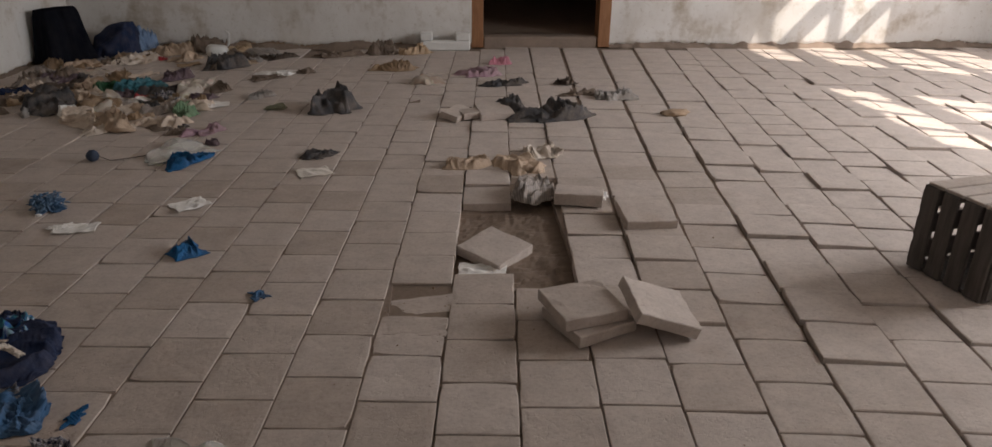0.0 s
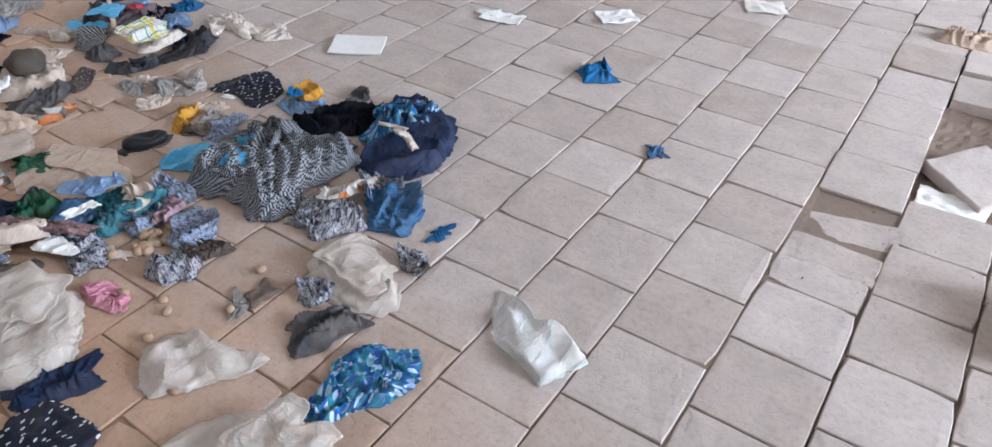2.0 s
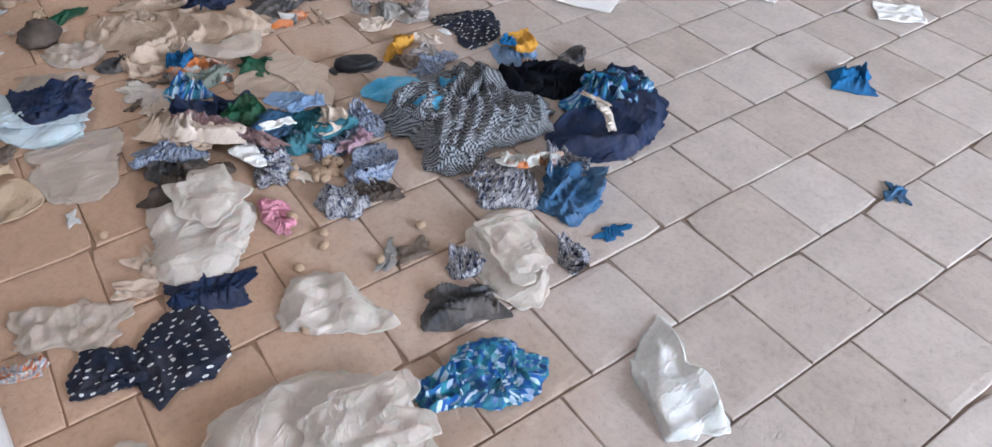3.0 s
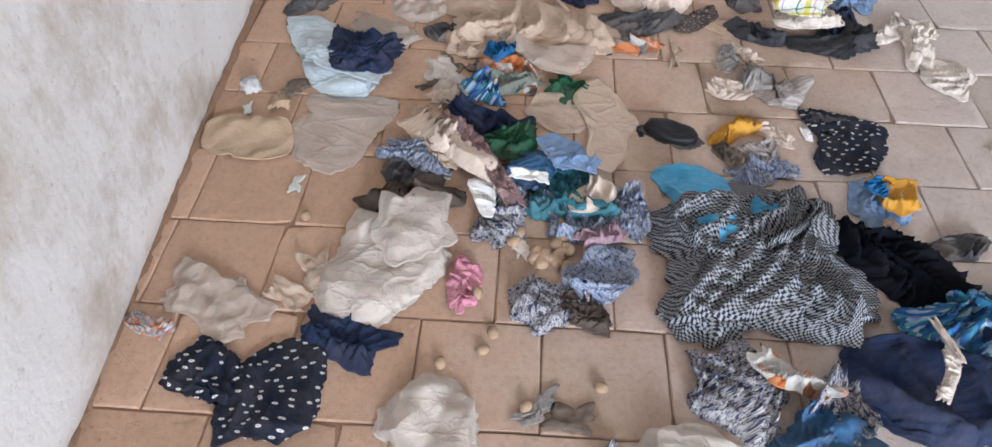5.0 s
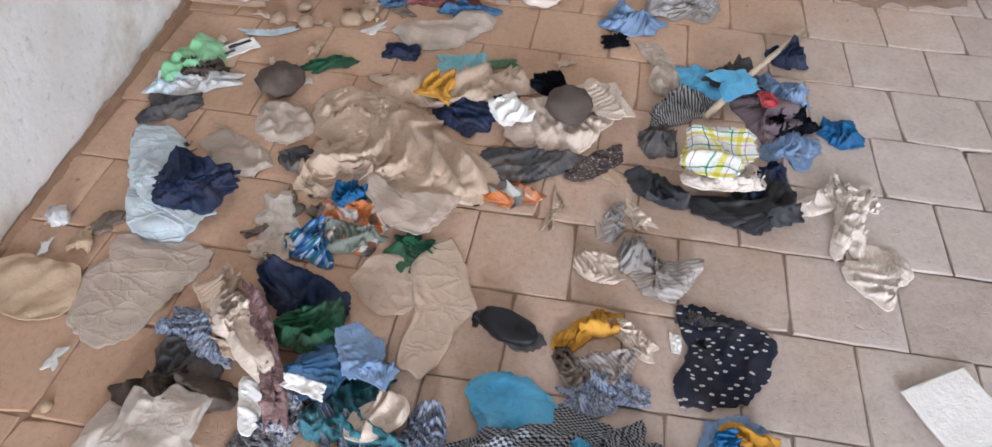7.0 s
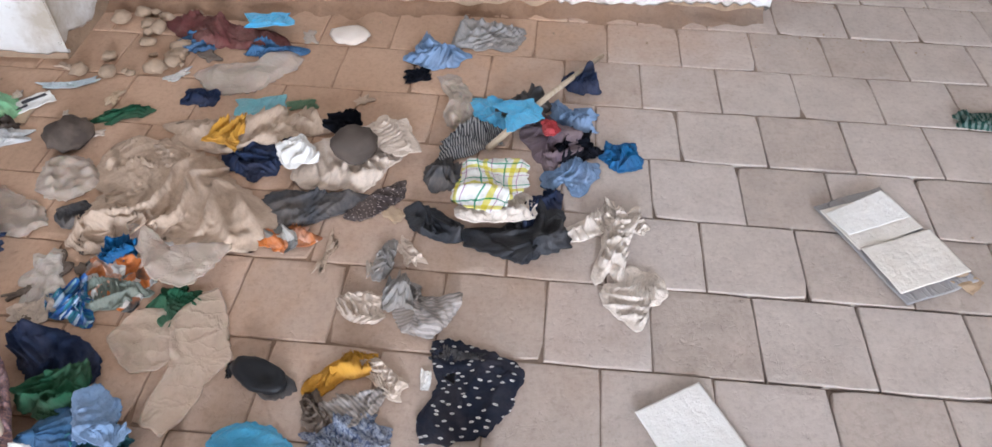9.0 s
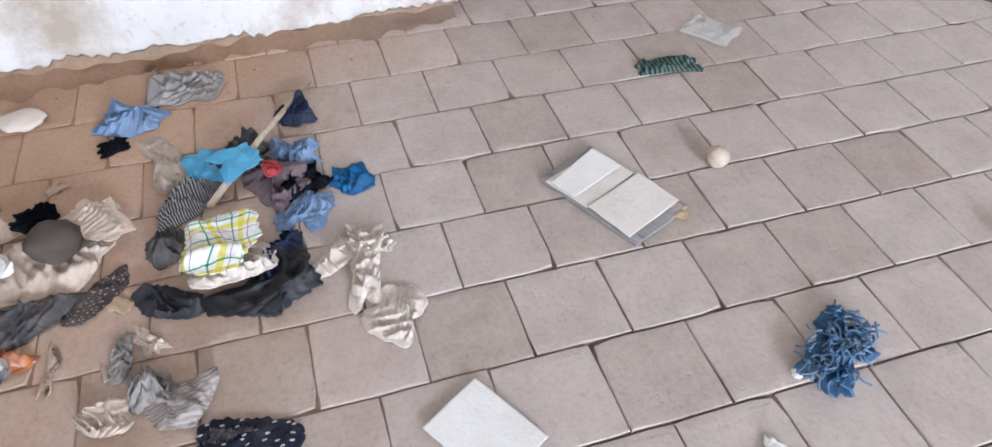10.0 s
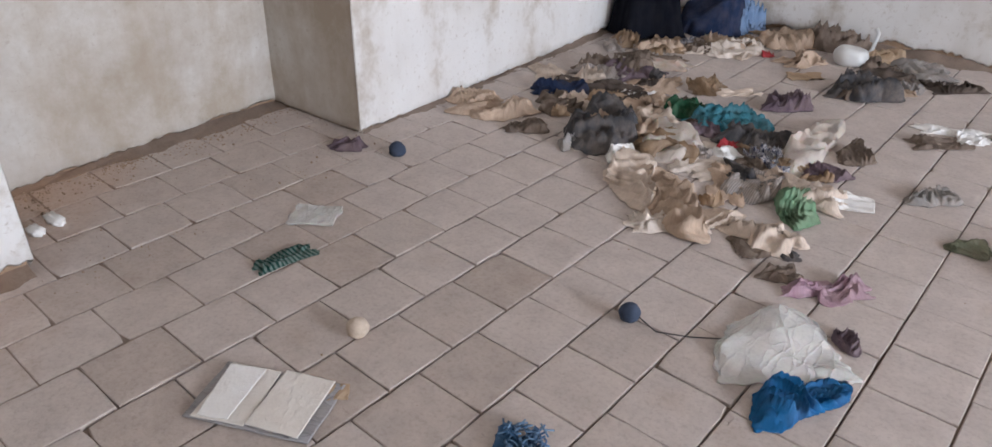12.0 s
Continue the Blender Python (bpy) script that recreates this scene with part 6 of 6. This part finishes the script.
cloth("rag", "brown twisted rag on broken tiles", "rag", 0.24, 8.00, 0.25, 0.12, 14, 0.06, BROWN, 290, shape='blob', ragged=0.4)
cloth("rag", "small dark rag in a tile joint", "rag", 0.16, 8.36, 0.17, 0.10, 14, 0.06, DARK_BROWN, 291, ragged=0.4)
lump("plaster_lump", "whitish plaster crumbs on tiles", "plaster", 0.79, 7.40, 0.19, 0.10, 0.05, 14, STONE, 292, rough=0.4)
cloth("paper_scrap", "white paper on the far floor", "paper", -2.17, 8.79, 0.31, 0.12, 15, 0.03, PAPER, 293)
cloth("rag", "brown scrap beside paper", "rag", -1.93, 8.82, 0.17, 0.10, 15, 0.05, BROWN, 294, shape='blob')
cloth("bedsheet", "dusty pale sheet bundled on broken floor", "clothing", -0.36, 6.36, 0.27, 0.34, 13, 0.1, BEIGE, 295, shape='blob', n=40, folds=6)
cloth("bedsheet", "grey-white striped cloth wadded beside pit", "clothing", -0.33, 5.93, 0.23, 0.26, 13, 0.11, GREY_STRIPE, 296, shape='blob', n=40, folds=7)
cloth("rag", "white cloth on bundled sheet", "rag", -0.21, 6.58, 0.23, 0.20, 14, 0.09, DIRTY_WHITE, 297, shape='blob', folds=7)
cloth("rag", "beige cloth twisted along the tiles", "rag", -0.63, 6.39, 0.31, 0.16, 13, 0.08, BEIGE, 298, shape='blob', folds=4)
cloth("paper_scrap", "white paper sheet lying in the floor pit", "paper", -0.61, 5.19, 0.19, 0.11, -5, 0.012, PAPER, 299, z=-0.034, flat=True, ragged=0.03)
ushape = thing("foam_block", "white moulded foam packing block by the door", "packing", pose(-0.78, 9.86, 0))
part("base", slab_bmesh(-0.24, 0.24, -0.06, 0.06, 0, 0.09, 0.012), WHITE_SHINY, ushape)
part("end", slab_bmesh(-0.24, -0.12, -0.06, 0.06, 0.09, 0.17, 0.012), WHITE_SHINY, ushape)
part("end", slab_bmesh(0.10, 0.24, -0.06, 0.06, 0.09, 0.17, 0.012), WHITE_SHINY, ushape)


def loose_tile(label, x, y, z, turn, rx=0.0, ry=0.0, half=False, thick=0.044):
    """A lifted clay tile with worn edges."""
    r = random.Random(int(x * 991 + y * 317))
    bm = bmesh.new()
    bmesh.ops.create_grid(bm, x_segments=6, y_segments=6, size=0.115)
    bmesh.ops.solidify(bm, geom=bm.faces[:], thickness=thick)
    top = max(v.co.z for v in bm.verts)
    for v in bm.verts:
        rim = max(abs(v.co.x), abs(v.co.y)) > 0.11
        if rim:
            v.co.x, v.co.y = v.co.x * (1 + r.uniform(-0.025, 0.01)), v.co.y * (1 + r.uniform(-0.025, 0.01))
            v.co.z += r.uniform(-0.003, 0.001) if v.co.z > top - 0.01 else 0
        if half:
            v.co.y *= 0.55
        v.co.z -= top - thick
    edge = [e for e in bm.edges if e.calc_face_angle(0) > 1.0]
    bmesh.ops.bevel(bm, geom=edge, offset=0.003, segments=1, affect="EDGES")
    ob = part("clay_tile", bm, TILE, None, label)
    ob.matrix_world = pose(x, y, z, rx, ry, turn)
    return tagged(ob, "", "floor tile", "loose floor tiles")


loose_tile("worn clay tile at the bottom of a stack", -0.27, 4.70, 0.006, -64)
loose_tile("worn clay tile lying on another tile", -0.29, 4.72, 0.051, -73)
loose_tile("pale clay tile leaning against a tile stack", -0.040, 4.698, 0.049, 5, 5, 20)
loose_tile("loose clay tile tilted in the floor pit", -0.55, 5.35, -0.036, 48, 6, -4)
loose_tile("clay tile lifted onto its neighbours", 0.15, 5.61, 0.003, 2, 3, 0)
loose_tile("broken clay tile half on tiles", -0.56, 7.39, 0.004, 20, 0, 0, True)
loose_tile("broken clay tile chunk tilted up", -0.69, 7.39, 0.006, 60, 12, 0, True)
loose_tile("clay tile lying loose by dark trousers", -0.44, 7.42, 0.010, 10, 5, 0)
loose_tile("broken clay tile beside the bundle", -0.12, 5.83, 0.004, -12, 0, 0, True, 0.06)
cloth("paper_scrap", "white paper twist on a broken tile", "paper", -0.00, 5.89, 0.07, 0.05, 70, 0.05, PAPER, 950)
loose_tile("cracked half of a clay tile in the floor", -0.86, 4.73, -0.046, -3, 0, 1, True)
loose_tile("cracked clay tile piece lifted out of the floor", -0.83, 4.88, -0.052, 9, 1.2, -1, True)
crate = thing("wooden_crate", "weathered grey wooden slatted crate on tiles", "crate", pose(1.09, 5.11, 0.0, 0, 0, 14))
for cx in (0.02, 0.56):
    for cy in (-0.32, -0.02):
        part("post", slab_bmesh(cx - 0.02, cx + 0.02, cy - 0.02, cy + 0.02, 0.003, 0.34, 0.003), CRATE_WOOD, crate)
for k in range(4):
    part("slat", slab_bmesh(-0.016, -0.002, -0.335 + k * 0.088, -0.335 + k * 0.088 + 0.066, 0.006, 0.345, 0.002), CRATE_WOOD, crate)
    # the top boards take the pale tile colour, the sides a darker wood
    part("slat", slab_bmesh(-0.004, 0.58, -0.33 + k * 0.083, -0.33 + k * 0.083 + 0.074, 0.341, 0.356, 0.003), TILE, crate, "pale top board")
for k in range(3):
    part("rail", slab_bmesh(0.0, 0.58, -0.352, -0.341, 0.02 + k * 0.11, 0.10 + k * 0.11, 0.002), CRATE_WOOD, crate)
    part("rail", slab_bmesh(0.0, 0.58, 0.001, 0.012, 0.02 + k * 0.11, 0.10 + k * 0.11, 0.002), CRATE_WOOD, crate)
part("floor_board", slab_bmesh(0.0, 0.58, -0.33, -0.01, 0.004, 0.018), CRATE_WOOD, crate)
part("back_board", slab_bmesh(0.575, 0.59, -0.335, 0.0, 0.01, 0.34), CRATE_WOOD, crate)

rub = random.Random(21)
for i in range(34):
    sx = rub.uniform(0.02, 0.075)
    lump("plaster_lump", "broken lump of fallen plaster by the corner", "plaster lump", rub.uniform(-4.25, -3.86), rub.uniform(3.3, 3.62), sx, sx * rub.uniform(0.6, 1), sx * rub.uniform(0.4, 0.7), rub.uniform(0, 360), STONE, i, group="fallen plaster", rough=0.45, sub=2)
for i in range(26):
    a, r = rub.uniform(0, 6.28), abs(rub.gauss(0, 0.055))
    lump("nut_shell", "dry brown nut shell on tiles", "nut", -2.38 + r * math.cos(a) * 1.3, 3.83 + r * math.sin(a), 0.035, 0.026, 0.022, rub.uniform(0, 360), SEED, i, group="scattered nut shells", rough=0.12, sub=2)
for x, y in ((-2.19, 3.72), (-2.15, 3.70), (-2.03, 3.78), (-2.07, 3.92), (-2.12, 3.62), (-2.5, 3.3), (-1.95, 3.55)):
    lump("nut_shell", "dry brown nut shell on tiles", "nut", x, y, 0.03, 0.024, 0.018, rub.uniform(0, 360), SEED, int(x * -100), group="scattered nut shells", rough=0.12, sub=2)
cloth("rag", "small grey-blue torn thread on tile", "rag", -2.02, 3.80, 0.08, 0.03, 120, 0.012, GREY_CLOTH, 960, ragged=0.5)
scrap_stuff = (BEIGE, CREAM, FILM, BROWN, GREY_POLY, CARD, DIRTY_WHITE, CLEAR_POLY)
for i in range(46):
    if i % 3:
        x, y = rub.uniform(-4.1, -1.8), rub.uniform(3.04, 3.9)
    else:
        x, y = rub.uniform(-4.2, -2.4), rub.uniform(3.5, 4.7)
    s = rub.uniform(0.03, 0.085)
    if math.hypot(x + 2.06, y - 3.27) < 0.18 or math.hypot(x + 1.72, y - 3.5) < 0.28:
        continue
    if math.hypot(x + 2.37, y - 3.52) < 0.2:
        x -= 0.55
    cloth("scrap", "small torn dusty scrap lying on the tiles", "scrap", x, y, s, s * rub.uniform(0.3, 0.8), rub.uniform(0, 360), rub.uniform(0.006, 0.016), rub.choice(scrap_stuff), 3000 + i, group="torn scraps", ragged=0.35, n=12, folds=3.0)
grit_v, grit_f = [], []
for i in range(1500):
    where = rub.random()
    if where < 0.30:
        x, y = rub.uniform(-4.88, -4.1), rub.uniform(5.6, 7.2)
    elif where < 0.5:
        x, y = rub.uniform(-4.28, -4.1), rub.uniform(3.1, 9.9)
    elif where < 0.62:
        x, y = rub.uniform(-4.2, -1.6), SOUTH + abs(rub.gauss(0, 0.05)) + 0.02
    elif where < 0.8:
        x, y = rub.gauss(-0.45, 0.3), rub.uniform(4.6, 8.5)
    else:
        x, y = rub.uniform(-4.2, 3), rub.uniform(3.1, 9.8)
    s = rub.uniform(0.001, 0.0035) * (2.2 if rub.random() < 0.06 else 1)
    z = -0.03 if (-0.72, -0.24, 4.98, 6.25)[0] < x < (-0.72, -0.24, 4.98, 6.25)[1] and (-0.72, -0.24, 4.98, 6.25)[2] < y < (-0.72, -0.24, 4.98, 6.25)[3] else 0.0
    b0, t = len(grit_v), rub.uniform(0, 6.28)
    for k in range(4):
        grit_v.append((x + s * math.cos(t + k * 1.57), y + s * 0.8 * math.sin(t + k * 1.57), z))
    grit_v.append((x, y, z + s))
    grit_f += [(b0 + k, b0 + (k + 1) % 4, b0 + 4) for k in range(4)]
for i in range(700):
    x, y, s = WEST - 0.58 + abs(rub.gauss(0, 0.10)), rub.uniform(5.7, 7.0), rub.uniform(0.002, 0.008)
    b0, t = len(grit_v), rub.uniform(0, 6.28)
    for k in range(4):
        grit_v.append((x + s * math.cos(t + k * 1.57), y + s * 0.7 * math.sin(t + k * 1.57), 0.0))
    grit_v.append((x, y, s * 0.9))
    grit_f += [(b0 + k, b0 + (k + 1) % 4, b0 + 4) for k in range(4)]
grit = tagged(new("grit", mesh_of("grit", grit_v, grit_f, MUD, None, False)), "scattered earth grit and plaster crumbs over the floor", "grit", "", "stuff")

# ---- the floor: earth bed, then tiles laid in long columns ----
floor = structure("floor", slab_bmesh(WEST - 0.6, EAST, SOUTH - 0.45, NORTH, -0.30, -0.05), BED, "worn square clay tiles on bare earth")
PITCH, ROW, SKEW, COL0 = 0.235, 0.239, 0.06, -2.815
PIT = (-0.72, -0.24, 4.98, 6.25)


def bed_patch(name, x0, x1, y0, y1, z):
    return part(name, slab_bmesh(x0, x1, y0, y1, -0.05, z), BED, floor)


bed_patch("bed", WEST - 0.6, -0.95, SOUTH - 0.45, 5.2, -0.0045)
bed_patch("bed", WEST - 0.6, -3.65, 5.2, NORTH, -0.0045)
bed_patch("bed", -3.65, -1.9, 5.2, NORTH, -0.014)
bed_patch("bed", -1.9, -0.95, 5.2, NORTH, -0.0055)
bed_patch("bed", -0.95, PIT[0], SOUTH - 0.45, NORTH, -0.010)
bed_patch("bed", PIT[1], EAST, SOUTH - 0.45, NORTH, -0.013)
bed_patch("bed", PIT[0], PIT[1], SOUTH - 0.45, PIT[2], -0.013)
bed_patch("bed", PIT[0], PIT[1], PIT[3], NORTH, -0.013)
rubble_bm = bmesh.new()
bmesh.ops.create_grid(rubble_bm, x_segments=26, y_segments=60, size=0.5)
for vert in rubble_bm.verts:
    px, py = PIT[0] + (vert.co.x + 0.5) * (PIT[1] - PIT[0]), PIT[2] + (vert.co.y + 0.5) * (PIT[3] - PIT[2])
    vert.co = Vector((px, py, -0.042 + 0.012 * noise.noise(Vector((px * 9, py * 9, 1))) + 0.006 * noise.noise(Vector((px * 40, py * 40, 5)))))
part("sunken_earth", rubble_bm, BED, floor)


def tile_mesh(seed, wx, wy, thick=0.042, round_off=0.0025):
    """One worn tile: a wavy outline with chipped corners, rounded top edges and a slightly hollow face."""
    r = random.Random(seed)
    steps = (-1, -0.55, 0, 0.5)
    ring = [(q, -1) for q in steps] + [(1, q) for q in steps] + [(-q, 1) for q in steps] + [(-1, -q) for q in steps]
    chip = [r.choice((0.0006, 0.001, 0.002, 0.008 if r.random() < 0.4 else 0.0012)) for _ in range(4)]
    bite = [abs(r.gauss(0, 0.0007)) + (r.uniform(0.002, 0.005) if r.random() < 0.05 else 0) for _ in ring]
    n = len(ring)
    verts, faces = [], []
    for lift, inset, bitten in ((-thick, 0.0, 0.3), (-round_off * 1.3, 0.0, 0.7), (0.0, round_off * 1.3, 1.2), (0.0006, 0.022, 0.0)):
        for i, (cx, cy) in enumerate(ring):
            corner = chip[i // 4] if i % 4 == 0 else 0.0
            cut_in = inset + bite[i] * bitten + corner * (0.4 if lift < -0.01 else 1.0 if inset < 0.02 else 0.0)
            verts.append((cx * wx / 2 - math.copysign(min(1, abs(cx)) * cut_in, cx) * (cx != 0), cy * wy / 2 - math.copysign(min(1, abs(cy)) * cut_in, cy) * (cy != 0), lift + (r.uniform(-0.0010, 0.0006) if lift > -0.03 else 0)))
    verts.append((r.uniform(-0.02, 0.02), r.uniform(-0.02, 0.02), r.uniform(-0.0012, 0.0012)))
    for lvl in range(3):
        for k in range(n):
            faces.append((lvl * n + k, lvl * n + (k + 1) % n, lvl * n + n + (k + 1) % n, lvl * n + n + k))
    for k in range(n):
        faces.append((3 * n + k, 3 * n + (k + 1) % n, 4 * n))
    return mesh_of("tile", verts, faces, TILE, None, False)


TIGHT = [tile_mesh(i, PITCH - 0.0034, ROW - 0.0016, 0.042, 0.0018) for i in range(14)]
LOOSE = [tile_mesh(50 + i, PITCH - 0.0050, ROW - 0.0036, 0.042, 0.0017) for i in range(14)]
OPEN = [tile_mesh(90 + i, PITCH - 0.0056, ROW - 0.0022, 0.042, 0.0018) for i in range(14)]
JOINT = {-6: 5.46, -5: 5.55, -4: 5.396, -3: 5.77, -2: 6.11, -1: 5.48, 0: 6.07, 1: 5.91, 2: 3.25, 3: 3.81, 4: 4.4, 5: 4.44, 6: 4.34, 7: 4.44, 8: 4.55, 9: 4.63, 10: 4.50, 11: 4.26, 12: 4.46, 13: 4.59, 14: 4.67, 15: 4.80}
FAN = {12: (0.02, 0.075), 13: (0.292, 0.10), 14: (0.553, 0.118), 15: (0.830, 0.13)}


def column_line(k, y):
    """The west side of column k; towards the east the columns spread and turn."""
    at, skew = FAN.get(k, (COL0 + k * PITCH, SKEW) if k < 12 else (1.075 + (k - 16) * 0.252, 0.12))
    return at + skew * (y - 5.5), skew


rnd = random.Random(4)
far_verts, far_faces = [], []
count = 0
for k in range(-9, 35):
    phase = JOINT.get(k, 5.0 + rnd.random() * ROW)
    for j in range(-26, 26):
        y = phase + (j + 0.5) * ROW
        (x0, turn0), (x1, turn1) = column_line(k, y), column_line(k + 1, y)
        x, lean = (x0 + x1) / 2, -math.degrees(math.atan((turn0 + turn1) / 2))
        if not (WEST - 0.5 < x < EAST - 0.1 and SOUTH - 0.42 < y < NORTH - 0.1):
            continue
        if y < SOUTH - 0.09 and not -1.5 < x < 0.05 or (x < WEST - 0.09 and not 5.45 < y < 7.1):
            continue
        if k == 9 and 5.0 < y < 5.75 or k == 10 and 4.93 < y < 6.2 or k == 8 and 4.72 < y < 4.97:
            continue
        broken = x > -0.97 and 4.5 < y < 9
        amp = 0.006 if broken else 0.0013
        tip = 1.3 if broken else 0.35
        z = rnd.uniform(-amp, amp) + (0.006 if broken and rnd.random() < 0.25 else 0)
        wide = x > -0.97
        m = pose(x, y, z, rnd.uniform(-tip, tip), rnd.uniform(-tip, tip), lean + rnd.uniform(-0.4, 0.4) * (4 if broken else 1))
        m = m @ Matrix.Diagonal((1 + 0.75 * ((x1 - x0) / PITCH - 1), 1, 1, 1))
        me = rnd.choice(LOOSE if wide else OPEN if y > 5.2 and -3.65 < x < -1.9 else TIGHT)
        if -4.3 < x < 0.75 and 3.0 < y < 6.55 and count < 310:
            count += 1
            ob = new("tile", me)
            ob.parent = floor
            ob.matrix_world = m
        else:
            b0 = len(far_verts)
            far_verts += [tuple(m @ v.co) for v in me.vertices]
            far_faces += [tuple(b0 + i for i in p.vertices) for p in me.polygons]
tagged(part("far_tiles", mesh_of("far_tiles", far_verts, far_faces, TILE, None, False), TILE, floor), "", "", "", "stuff")
